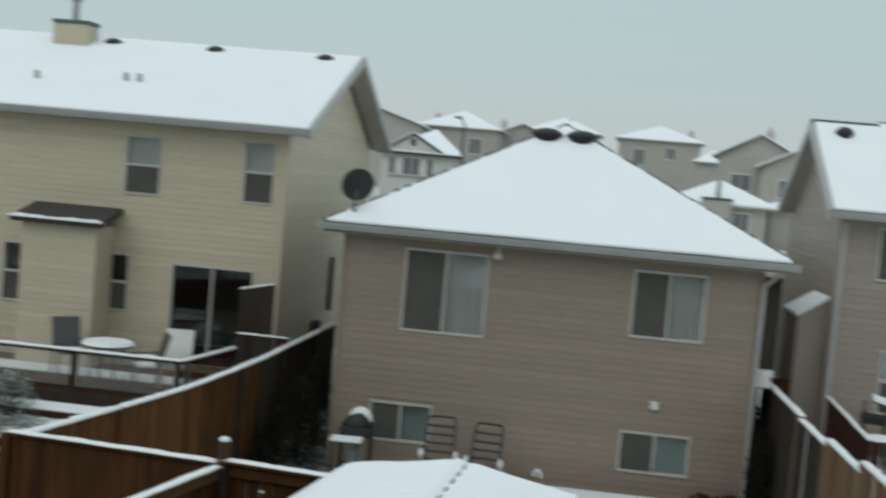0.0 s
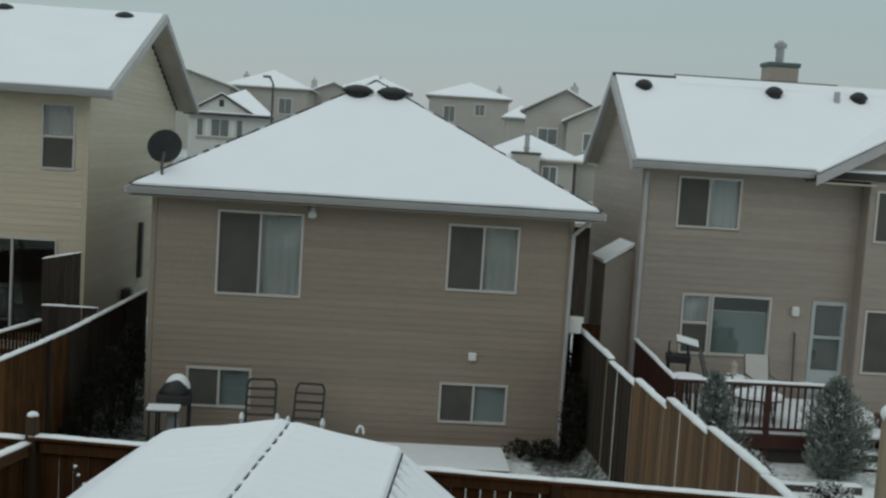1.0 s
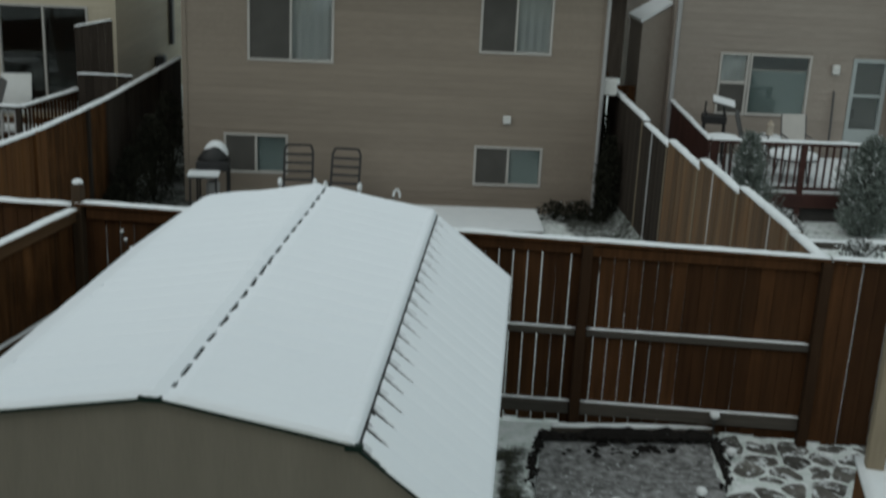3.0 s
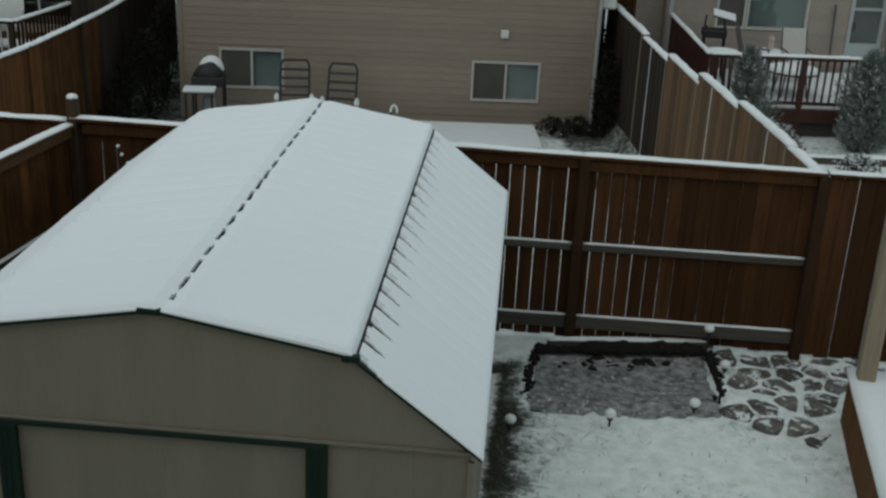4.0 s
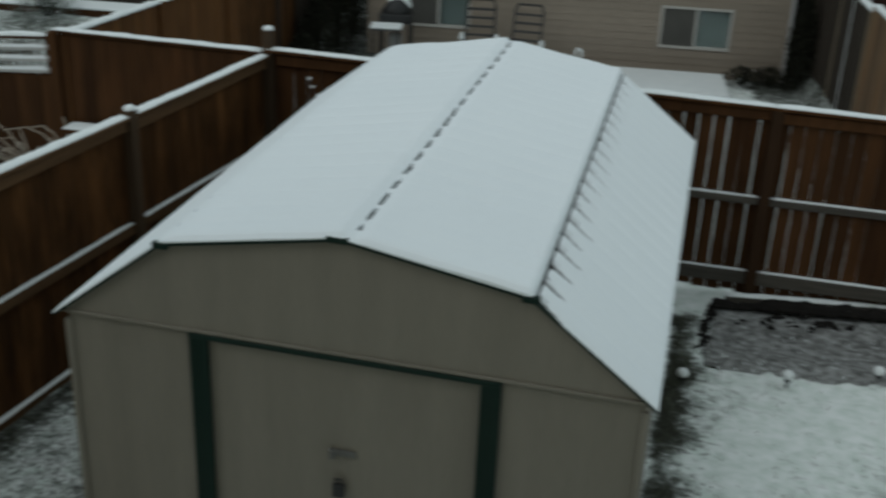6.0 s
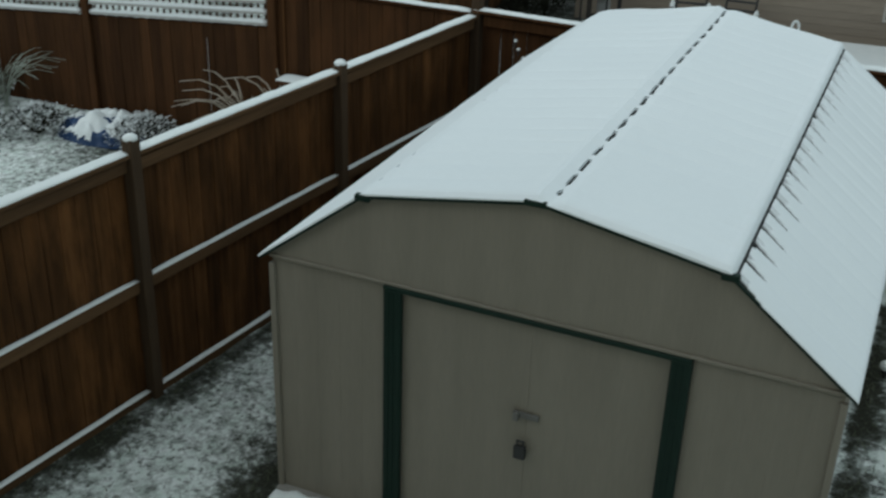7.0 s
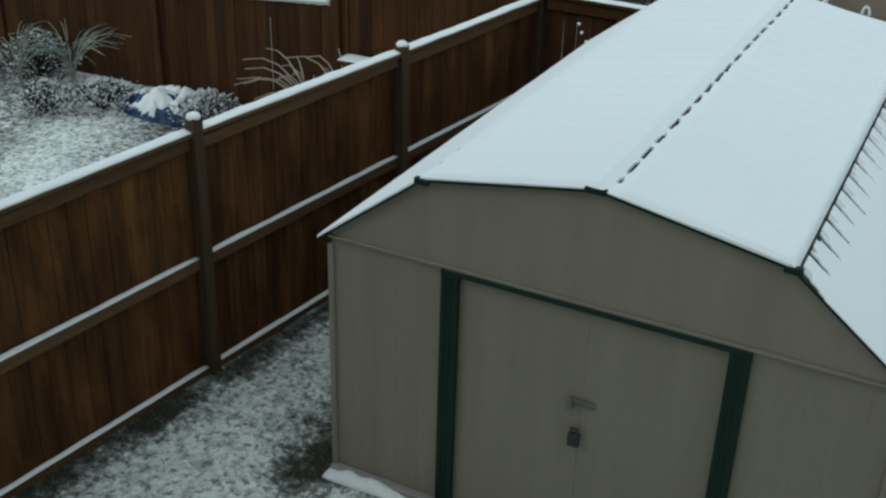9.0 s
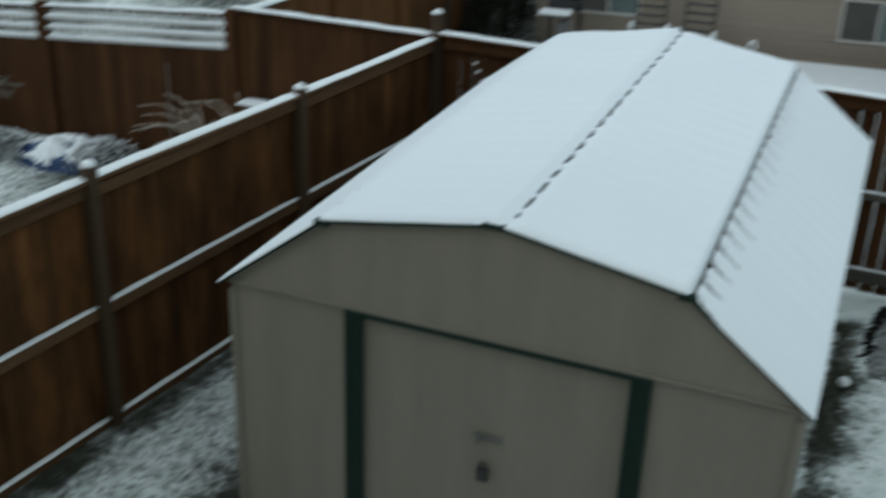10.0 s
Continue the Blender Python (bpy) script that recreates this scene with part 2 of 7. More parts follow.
# Real curtain, made paler to include the sky mirrored in the glass.
CURTAIN = mat("pale_curtain_with_reflection", (0.74, 0.75, 0.73), (0.64, 0.66, 0.65), rough=0.9, scale=2, fine=20, bump=0.1, grain=(14, 1, 0.5))
SCREEN = mat("insect_screen", (0.088, 0.084, 0.076), (0.068, 0.065, 0.059), rough=0.8, scale=3, fine=90, bump=0.1)
# Unseen interiors get a dark base colour, so the rooms look unlit.
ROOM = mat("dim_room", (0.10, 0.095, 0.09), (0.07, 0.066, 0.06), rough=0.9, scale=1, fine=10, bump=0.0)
STONE = dusted(mat("flagstone", (0.15, 0.143, 0.128), (0.06, 0.056, 0.049), rough=0.8, scale=7, fine=40, bump=0.6, island=0.5, contrast=0.75), 0.47, 8.0)
SOIL = dusted(mat("damp_soil", (0.010, 0.0095, 0.009), (0.024, 0.021, 0.019), rough=0.95, scale=7, fine=50, bump=0.6, spec=0.12), 0.32, 9.0)
SAND = dusted(mat("grey_sand_dusted_with_snow", (0.36, 0.36, 0.36), (0.085, 0.083, 0.080), rough=0.9, scale=13, fine=60, bump=0.9, contrast=0.72), 0.40, 21.0)
CONCRETE = mat("concrete", (0.32, 0.30, 0.28), (0.24, 0.225, 0.21), rough=0.85, scale=3, fine=40, bump=0.3)
LEAF_DARK = mat("dark_leaves", (0.015, 0.016, 0.011), (0.032, 0.031, 0.022), rough=0.85, scale=8, fine=50, bump=0.2, spec=0.1)
# Blue-grey colour stands for the sky reflected in window glass.
PANE_REFLECTION = mat("blue_grey_reflection", (0.15, 0.19, 0.185), (0.12, 0.155, 0.15), rough=0.7, scale=2, fine=20, bump=0.1)
JUNIPER = mat("frosted_juniper", (0.085, 0.112, 0.09), (0.25, 0.28, 0.26), rough=0.85, scale=9, fine=50, bump=0.2, contrast=0.7)
FROSTED = mat("frosted_grass_blades", (0.17, 0.195, 0.145), (0.42, 0.45, 0.41), rough=0.85, scale=8, fine=50, bump=0.1)
STRAW = mat("dry_ornamental_grass", (0.34, 0.27, 0.20), (0.52, 0.47, 0.41), rough=0.85, scale=8, fine=50, bump=0.1)
TURF = mat("grass_blades", (0.06, 0.072, 0.042), (0.16, 0.17, 0.12), rough=0.85, scale=3, fine=50, bump=0.0)
TARP = mat("blue_tarpaulin", (0.012, 0.048, 0.14), (0.008, 0.030, 0.09), rough=0.5, scale=4, fine=40, bump=0.2)
# Stucco colour lifted so that the haze of distance is part of it.
FAR_WALL = mat("far_stucco_in_haze", (0.43, 0.405, 0.375), (0.38, 0.355, 0.33), rough=0.8, scale=0.6, fine=6, bump=0.05)
FAR_WHITE = mat("far_pale_siding", (0.60, 0.60, 0.58), (0.54, 0.54, 0.52), rough=0.8, scale=0.6, fine=6, bump=0.05)
FAR_GLASS = mat("far_window_glass", (0.16, 0.18, 0.185), (0.12, 0.135, 0.14), rough=0.15, scale=1, fine=10, bump=0.0, spec=0.6)
DOOR_GREY = mat("pale_grey_door_paint", (0.40, 0.44, 0.44), (0.33, 0.37, 0.37), rough=0.5, scale=4, fine=40, bump=0.05)
WHITE_PAINT = mat("white_paint", (0.72, 0.72, 0.70), (0.62, 0.62, 0.60), rough=0.5, scale=4, fine=40, bump=0.05)


# ---- mesh helpers ----
def box(bm, x0, x1, y0, y1, z0, z1, m=None):
    vs = [bm.verts.new(Vector(c) if m is None else m @ Vector(c)) for c in ((x0, y0, z0), (x1, y0, z0), (x1, y1, z0), (x0, y1, z0), (x0, y0, z1), (x1, y0, z1), (x1, y1, z1), (x0, y1, z1))]
    for f in ((0, 3, 2, 1), (4, 5, 6, 7), (0, 1, 5, 4), (1, 2, 6, 5), (2, 3, 7, 6), (3, 0, 4, 7)):
        bm.faces.new([vs[i] for i in f])


def bevel(bm, w, seg=1):
    bmesh.ops.bevel(bm, geom=bm.edges[:], offset=w, segments=seg, affect="EDGES", profile=0.5)
    return bm


def boxed(x0, x1, y0, y1, z0, z1, w=0.004, seg=1):
    bm = bmesh.new()
    box(bm, x0, x1, y0, y1, z0, z1)
    return bevel(bm, w, seg) if w else bm


def tube(bm, a, b, r0, r1=None, seg=8, caps=True):
    a, b = Vector(a), Vector(b)
    r1 = r0 if r1 is None else r1
    q = (b - a).to_track_quat("Z", "Y")
    rings = []
    for c, r in ((a, r0), (b, r1)):
        rings.append([bm.verts.new(c + q @ Vector((r * math.cos(2 * math.pi * k / seg), r * math.sin(2 * math.pi * k / seg), 0))) for k in range(seg)])
    for k in range(seg):
        bm.faces.new((rings[0][k], rings[0][(k + 1) % seg], rings[1][(k + 1) % seg], rings[1][k]))
    if caps:
        bm.faces.new(rings[0][::-1])
        bm.faces.new(rings[1])


def prism(bm, outline, axis_from, axis_to, place):
    """Sweeps a closed 2D outline between two stations; place(a, b, s) gives the point."""
    r0 = [bm.verts.new(place(a, b, axis_from)) for a, b in outline]
    r1 = [bm.verts.new(place(a, b, axis_to)) for a, b in outline]
    k = len(outline)
    for i in range(k):
        bm.faces.new((r0[i], r0[(i + 1) % k], r1[(i + 1) % k], r1[i]))
    bm.faces.new(r0[::-1])
    bm.faces.new(r1)


def mesh_of(name, bm, material, smooth=False):
    bmesh.ops.recalc_face_normals(bm, faces=bm.faces[:])
    me = bpy.data.meshes.new(name)
    bm.to_mesh(me)
    bm.free()
    me.materials.append(material)
    if smooth:
        for f in me.polygons:
            f.use_smooth = True
    return me


def part(name, bm, material, parent, label="", smooth=False):
    ob = new(name, mesh_of(name, bm, material, smooth))
    ob.parent = parent
    if label:
        ob["label"] = label
    return ob


def piece(name, me, parent, m):
    ob = new(name, me)
    ob.parent = parent
    ob.matrix_basis = m
    return ob


def thing(name, m, label, category, group="", kind=""):
    ob = new(name)
    ob.empty_display_size = 0.2
    ob.matrix_basis = m
    return tagged(ob, label, category, group, kind)


def snow_ridge(length, width, height, step=0.07, seed=1, rough=0.42):
    """A rounded bead of snow along x, uneven in thickness and width, in places nearly bare, lying on z = 0."""
    bm = bmesh.new()
    k = max(2, int(length / step))
    prof = [(-0.5, -0.1), (-0.52, 0.30), (-0.36, 0.78), (-0.12, 0.97), (0.14, 1.0), (0.37, 0.8), (0.52, 0.32), (0.5, -0.1)]
    rows = []
    for i in range(k + 1):
        x = length * i / k
        h = 1 + rough * 1.3 * noise.noise((x * 1.9, seed * 3.1, 0)) + rough * noise.noise((x * 7.3, seed * 1.7, 5))
        w = 1 + 0.12 * noise.noise((x * 5.1, seed, 9))
        off = 0.06 * width * noise.noise((x * 3.3, seed, 2))
        end = 0.5 if i in (0, k) else 1.0
        row = []
        for q, (a, b) in enumerate(prof):
            bump = 1 + 0.22 * noise.noise((x * 13, q * 2.3, seed))
            row.append(bm.verts.new((x, a * width * w + off, max(-0.002, b * height * max(0.12, h) * bump * end))))
        rows.append(row)
    for i in range(k):
        for j in range(len(prof) - 1):
            bm.faces.new((rows[i][j], rows[i + 1][j], rows[i + 1][j + 1], rows[i][j + 1]))
    for row in (rows[0], rows[-1]):
        bm.faces.new(row)
    return bm


HOUSE_TURN = 8.1
HF = pose(0, 0, 0, 0, 0, HOUSE_TURN)


def hp(u, n, z=0.0, turn=0.0):
    return HF @ pose(u, n, z, 0, 0, turn)


# ---- the ground: one sheet to the horizon ----
def to_house(x, y):
    a = radians(HOUSE_TURN)
    return math.cos(a) * x + math.sin(a) * y, -math.sin(a) * x + math.cos(a) * y


def smooth01(t):
    t = min(1.0, max(0.0, t))
    return t * t * (3 - 2 * t)


def ground_z(x, y):
    u, n = to_house(x, y)
    far = smooth01((n - 33) / 60) * 2.6 + max(0.0, n - 93) * 0.012
    drop = smooth01((n - 10.5) / 9.0)
    middle = smooth01((u + 5.4) / 0.8) * (1 - smooth01((u - 3.55) / 0.5))
    z = -0.58 * drop * middle - 0.06 * drop * smooth01((u - 3.6) / 0.6) + 0.1 * drop * smooth01((-5.2 - u) / 0.6)
    return z * (1 - smooth01((n - 27) / 12)) + far


def in_bed(x, y):
    return max(abs(x - 0.86) / 0.82, abs(y - 9.17 - 0.15 * (x - 0.86)) / 0.62)


def lawn_z(x, y):
    return ground_z(x, y) + 0.022 * noise.noise((x * 1.3, y * 1.3, 0)) + 0.012 * noise.noise((x * 4.1, y * 4.1, 3))


def ground_cover(x, y):
    """How thickly the snow lies: thin along the fences and round the shed, where turf and soil show."""
    u, n = to_house(x, y)
    c = 0.28
    left = -4.8 + 0.0988 * (y - 5.24)
    if x < left:
        c = 0.12 + 0.05 * math.sin(x * 2.1 + y)
        return c
    c -= (0.22 + 0.2 * noise.noise((y * 2.3, 1, 1))) * math.exp(-((x - left) / 0.22) ** 2)
    dx, dy = abs(x + 1.87) - 1.6, abs(y - 6.9) - 2.15
    d = max(dx, dy)
    if d > 0 and y < 9.7:
        c -= (0.29 + 0.32 * noise.noise((x * 2.7, y * 2.7, 4))) * math.exp(-(d / (0.24 + 0.1 * noise.noise((x * 1.9, y * 1.9, 8)))) ** 2)
    if x > -0.2 and y < 9.0:
        c -= (0.10 + 0.16 * noise.noise((x * 3.1, y * 3.1, 2))) * math.exp(-((x + 0.25) / 0.55) ** 2)
    if x < -3.3 and y < 9.7:
        c -= 0.12
    if 1.7 < x < 3.3 and 7.9 < y < 9.9:
        c -= 0.02
    if n > 10.4:
        c -= 0.05 + 0.10 * math.exp(-((n - 19.4) / 0.9) ** 2)
        if 2.9 < u < 3.9:
            c -= 0.16
        if u < -2.6 and u > -5 and n > 14:
            c -= 0.30
    return c


def build_ground():
    fine_x = list(np.arange(-15, 14.01, 0.10))
    fine_y = list(np.arange(-4, 25.01, 0.10))
    out_x = [-900, -450, -220, -120, -70, -45, -30, -20]
    xs = out_x + fine_x + [18, 26, 40, 65, 110, 220, 450, 900]
    ys = [-300, -120, -50, -20, -9] + fine_y + [27, 30, 34, 39, 46, 56, 70, 90, 120, 180, 300, 600, 1500]
    verts, faces, cover = [], [], []
    for y in ys:
        for x in xs:
            z = ground_z(x, y)
            if abs(x) < 15 and -4 < y < 25:
                z = lawn_z(x, y)
                if in_bed(x, y) < 1.0:
                    z -= 0.07
            verts.append((x, y, z))
            cover.append(ground_cover(x, y))
    w = len(xs)
    for j in range(len(ys) - 1):
        for i in range(w - 1):
            faces.append((j * w + i, j * w + i + 1, (j + 1) * w + i + 1, (j + 1) * w + i))
    me = bpy.data.meshes.new("ground")
    me.from_pydata(verts, [], faces)
    at = me.attributes.new("cover", "FLOAT", "POINT")
    at.data.foreach_set("value", cover)
    me.materials.append(GROUND)
    for f in me.polygons:
        f.use_smooth = True
    return tagged(new("ground", me), "lawn and soil under a thin patchy layer of fresh snow", "ground", kind="structure")


build_ground()


# ---- metal garden shed ----
SH_W, SH_B, SH_L = 1.64, 0.978, 4.25
SH_HE, SH_HB, SH_HR = 1.685, 2.198, 2.367


def roof_profile(s):
    s = abs(s)
    if s <= SH_B:
        return SH_HR + (SH_HB - SH_HR) * s / SH_B
    return SH_HB + (SH_HE - SH_HB) * (s - SH_B) / (SH_W - SH_B)


def roof_snow(s0, s1, thick, hole, step_s, step_y, dip):
    """A sheet of snow with edges on one slope; hole(s, y) leaves bare metal, dip(s, y) thins it."""
    bm = bmesh.new()
    ns, ny = max(2, int(abs(s1 - s0) / step_s)), int((SH_L + 0.02) / step_y)
    top, low = {}, {}
    for i in range(ns + 1):
        for j in range(ny + 1):
            s, y = s0 + (s1 - s0) * i / ns, -0.01 + (SH_L + 0.02) * j / ny
            edge = 1.0
            if j in (0, ny):
                edge = 0.45
            if i in (0, ns):
                edge = min(edge, 0.6)
            t = thick * edge * (1 + 0.16 * noise.noise((s * 3, y * 3, 7)) + 0.08 * noise.noise((s * 11, y * 11, 2))) - dip(s, y)
            z = roof_profile(s)
            top[i, j] = bm.verts.new((s, y, z + 0.012 + max(0.0005, t)))
            low[i, j] = bm.verts.new((s, y, z + 0.006))
    keep = {(i, j) for i in range(ns) for j in range(ny) if not hole(s0 + (s1 - s0) * (i + 0.5) / ns, -0.01 + (SH_L + 0.02) * (j + 0.5) / ny)}
    for i, j in keep:
        bm.faces.new((top[i, j], top[i + 1, j], top[i + 1, j + 1], top[i, j + 1]))
        for (di, dj), (a, b) in {(-1, 0): ((0, 0), (0, 1)), (1, 0): ((1, 0), (1, 1)), (0, -1): ((0, 0), (1, 0)), (0, 1): ((0, 1), (1, 1))}.items():
            if (i + di, j + dj) not in keep:
                p, q = (i + a[0], j + a[1]), (i + b[0], j + b[1])
                bm.faces.new((top[p], top[q], low[q], low[p]))
    bmesh.ops.delete(bm, geom=[v for v in bm.verts if not v.link_faces], context="VERTS")
    return bm


def build_shed():
    m = pose(-1.804, 4.783, 0, 0, 0, 1.756)
    shed = thing("garden_shed", m, "beige metal garden shed with green trim and snowy gambrel roof", "shed")
    wl, wr, y0, y1 = -SH_W + 0.05, SH_W - 0.05, 0.05, SH_L - 0.05
    # base frame
    part("base", boxed(wl - 0.02, wr + 0.02, 0.0, y1 + 0.02, -0.03, 0.05, 0.01), CONCRETE, shed, "timber and concrete floor frame")
    # ribbed side walls
    for name, x, sgn in (("side_wall", wl, -1), ("side_wall", wr, 1)):
        bm = bmesh.new()
        n_rib = 20
        pitch = (y1 - y0) / n_rib
        ring = []
        for k in range(n_rib):
            ya = y0 + k * pitch
            ring += [(0.0, ya), (0.0, ya + pitch * 0.72), (0.012, ya + pitch * 0.79), (0.012, ya + pitch * 0.93)]
        ring.append((0.0, y1))
        lo = [bm.verts.new((x + sgn * a, y, 0.05)) for a, y in ring]
        hi = [bm.verts.new((x + sgn * a, y, roof_profile(wr) - 0.01)) for a, y in ring]
        inn = [bm.verts.new((x - sgn * 0.02, y, z)) for z in (0.05, roof_profile(wr) - 0.01) for y in (y0, y1)]
        for k in range(len(ring) - 1):
            bm.faces.new((lo[k], lo[k + 1], hi[k + 1], hi[k]))
        bm.faces.new((inn[0], inn[1], inn[3], inn[2]))
        part(name, bm, SHEDMETAL, shed)
    # front panels beside the doors, with pressed seams
    jl, jr, zt = -0.86, 0.86, 1.70
    for a, b in ((wl, jl), (jr, wr)):
        bm = bmesh.new()
        k = 5
        line = []
        for i in range(k):
            xa, xb = a + (b - a) * i / k, a + (b - a) * (i + 1) / k
            line += [(xa, y0), (xb - 0.006, y0), (xb - 0.003, y0 + 0.0014)] if i < k - 1 else [(xa, y0), (xb, y0)]
        prism(bm, line + [(b, y0 + 0.012), (a, y0 + 0.012)], 0.05, zt + 0.03, lambda p, q, s: Vector((p, q, s)))
        part("front_panel", bm, SHEDMETAL, shed)
    # gable, front and back
    for y in (0.03, y1 - 0.004):
        bm = bmesh.new()
        pts = [(wl, zt), (wr, zt), (wr, roof_profile(wr) - 0.004), (SH_B, SH_HB - 0.006), (0, SH_HR - 0.006), (-SH_B, SH_HB - 0.006), (wl, roof_profile(wl) - 0.004)]
        prism(bm, pts, y, y + 0.03, lambda a, b, s: Vector((a, s, b)))
        part("gable_panel", bm, SHEDMETAL, shed)
    part("back_wall", boxed(wl, wr, y1 - 0.002, y1 + 0.014, 0.05, zt, 0.0), SHEDMETAL, shed)
    # drip edge under the gable
    part("gable_flashing", boxed(wl - 0.005, wr + 0.005, 0.018, 0.032, zt - 0.012, zt + 0.008, 0.003), SHEDMETAL, shed)
    # door track, jambs, doors
    part("door_track", boxed(jl, jr, 0.008, 0.05, zt - 0.042, zt - 0.012, 0.004), GREENTRIM, shed, "dark green door track")
    for a in (jl, jr - 0.108):
        bm = boxed(a, a + 0.108, 0.012, 0.05, 0.05, zt - 0.0125, 0.006)
        box(bm, a + 0.03, a + 0.036, 0.008, 0.012, 0.06, zt - 0.06)
        box(bm, a + 0.06, a + 0.066, 0.008, 0.012, 0.06, zt - 0.06)
        part("door_jamb", bm, GREENTRIM, shed, "dark green door jamb")
    for a, b, yy in ((jl + 0.09, 0.005, 0.058), (-0.005, jr - 0.09, 0.0605)):
        bm = bmesh.new()
        box(bm, a, b, yy, yy + 0.02, 0.06, zt - 0.05)
        door = part("sliding_door", bm, SHEDMETAL, shed, "beige sliding door panel")
        if a < -0.5:
            hb = bmesh.new()
            box(hb, -0.07, 0.08, yy - 0.016, yy - 0.006, 1.045, 1.085)
            box(hb, -0.065, -0.035, yy - 0.04, yy - 0.014, 1.03, 1.09)
            bevel(hb, 0.004)
            part("hasp", hb, DULLSTEEL, door, "dull steel hasp")
            lk = boxed(-0.045, 0.025, yy - 0.05, yy - 0.016, 0.79, 0.875, 0.01, 2)
            tube(lk, (-0.028, yy - 0.033, 0.87), (-0.028, yy - 0.033, 0.905), 0.006)
            tube(lk, (0.008, yy - 0.033, 0.87), (0.008, yy - 0.033, 0.905), 0.006)
            tube(lk, (-0.034, yy - 0.033, 0.905), (0.014, yy - 0.033, 0.905), 0.006)
            part("padlock", lk, BLACK, door, "black padlock")
    # corner trims
    for x in (wl, wr):
        for y in (y0 - 0.012, y1):
            part("corner_trim", boxed(x - 0.018, x + 0.018, y - 0.01, y + 0.022, 0.05, 1.64, 0.003), SHEDMETAL, shed)
    # roof sheets with standing ribs, one slope each
    rib_n = 20
    for s0, s1 in ((-SH_W, -SH_B), (-SH_B, 0), (0, SH_B), (SH_B, SH_W)):
        bm = bmesh.new()
        z0, z1 = roof_profile(s0), roof_profile(s1)
        box(bm, 0, 1, 0, SH_L, -0.012, 0)
        for v in bm.verts:
            k = v.co.x
            v.co.x, v.co.z = s0 + (s1 - s0) * k, z0 + (z1 - z0) * k + v.co.z
        sheet = part("roof_sheet", bm, BLACK, shed, "dark ribbed roof sheet")
        bm = bmesh.new()
        vs = [bm.verts.new((s0 + (s1 - s0) * kk, yy, z0 + (z1 - z0) * kk + dz)) for kk in (0.02, 0.98) for yy, dz in ((-0.014, -0.004), (-0.014, 0.001), (0, 0.0135), (0.014, 0.001), (0.014, -0.004))]
        for q in range(4):
            bm.faces.new((vs[q], vs[q + 1], vs[q + 6], vs[q + 5]))
        bm.faces.new(vs[:5])
        bm.faces.new(vs[5:][::-1])
        rib = mesh_of("rib", bm, BLACK)
        for k in range(rib_n + 1):
            piece("rib", rib, sheet, Matrix.Translation((0, min(SH_L - 0.015, max(0.015, SH_L * k / rib_n)), 0)))
    # dark green rake trims along both gables
    for y in (-0.012, SH_L - 0.004):
        for s0, s1 in ((-SH_W, -SH_B), (-SH_B, 0), (0, SH_B), (SH_B, SH_W)):
            bm = bmesh.new()
            z0, z1 = roof_profile(s0), roof_profile(s1)
            box(bm, 0, 1, y, y + 0.016, -0.010, 0.007)
            for v in bm.verts:
                k = v.co.x
                v.co.x, v.co.z = s0 + (s1 - s0) * k, z0 + (z1 - z0) * k + v.co.z
            part("rake_trim", bm, GREENTRIM, shed)
    part("ridge_cap", boxed(-0.07, 0.05, -0.016, 0.02, SH_HR - 0.022, SH_HR + 0.012, 0.006), GREENTRIM, shed)
    for s in (-SH_B, SH_B):
        part("trim_joint", boxed(s - 0.045, s + 0.045, -0.018, 0.02, SH_HB - 0.026, SH_HB + 0.012, 0.006), GREENTRIM, shed)
    # snow on the four slopes
    pitch = SH_L / rib_n

    def near_rib(y):
        return abs((y + pitch / 2) % pitch - pitch / 2)

    def ribbed(s, y):
        patch = 0.55 + 0.9 * noise.noise((s * 2.1, y * 1.3, 6))
        return 0.016 * max(0.15, patch) * math.exp(-(near_rib(y) / 0.035) ** 2)

    def dash(s, y):
        k = int(y / 0.235)
        ln = 0.80 + 0.25 * noise.noise((k * 1.7, 0, 5))
        q = (y / 0.235) % 1
        half = 0.0125 if 0.05 < q < ln - 0.05 else 0.0065
        return abs(s - 0.0635) < half and q < ln and y > 0.1

    def notch(s, y):
        d = s - SH_B
        k = int(y / pitch + 0.5)
        ln = 0.165 + 0.07 * noise.noise((k * 2.3, 4, 1))
        edge = 0.036 + 0.014 * noise.noise((y * 9, 1, 1))
        lean = near_rib(y + 0.10 * d)
        return d < edge or (d < ln and lean < 0.013 + 0.020 * (1 - d / ln)) or (d < ln * 0.5 and near_rib(y - 0.045) < 0.016 * (1 - d / ln))

    def roll(s):
        q = min(1.0, max(0.0, (s - SH_B + 0.05) / 0.066))
        return 0.018 * (1 - math.sqrt(max(0.0, 1 - q * q))) - 0.006 * math.sin(q * math.pi)

    no = lambda s, y: False
    flat = lambda s, y: 0.0
    part("snow_slope", roof_snow(-SH_B, 0.03, 0.03, no, 0.06, 0.03, ribbed), ROOFSNOW, shed, "even layer of fresh snow")
    part("snow_slope", roof_snow(-0.025, SH_B + 0.016, 0.031, dash, 0.0085, 0.03, lambda s, y: ribbed(s, y) + 0.019 * max(0.0, 1 - abs(s - 0.062) / 0.07) + roll(s)), ROOFSNOW, shed, "fresh snow with a broken line of bare metal")
    part("snow_slope", roof_snow(SH_B + 0.002, SH_W + 0.01, 0.018, notch, 0.0155, 0.0105, lambda s, y: 0.013 * math.exp(-(near_rib(y) / 0.032) ** 2)), ROOFSNOW, shed, "thin snow slipping off the ribs", smooth=True)
    part("snow_slope", roof_snow(-SH_B - 0.002, -SH_W - 0.01, 0.02, no, 0.06, 0.06, flat), ROOFSNOW, shed, "thin layer of snow")
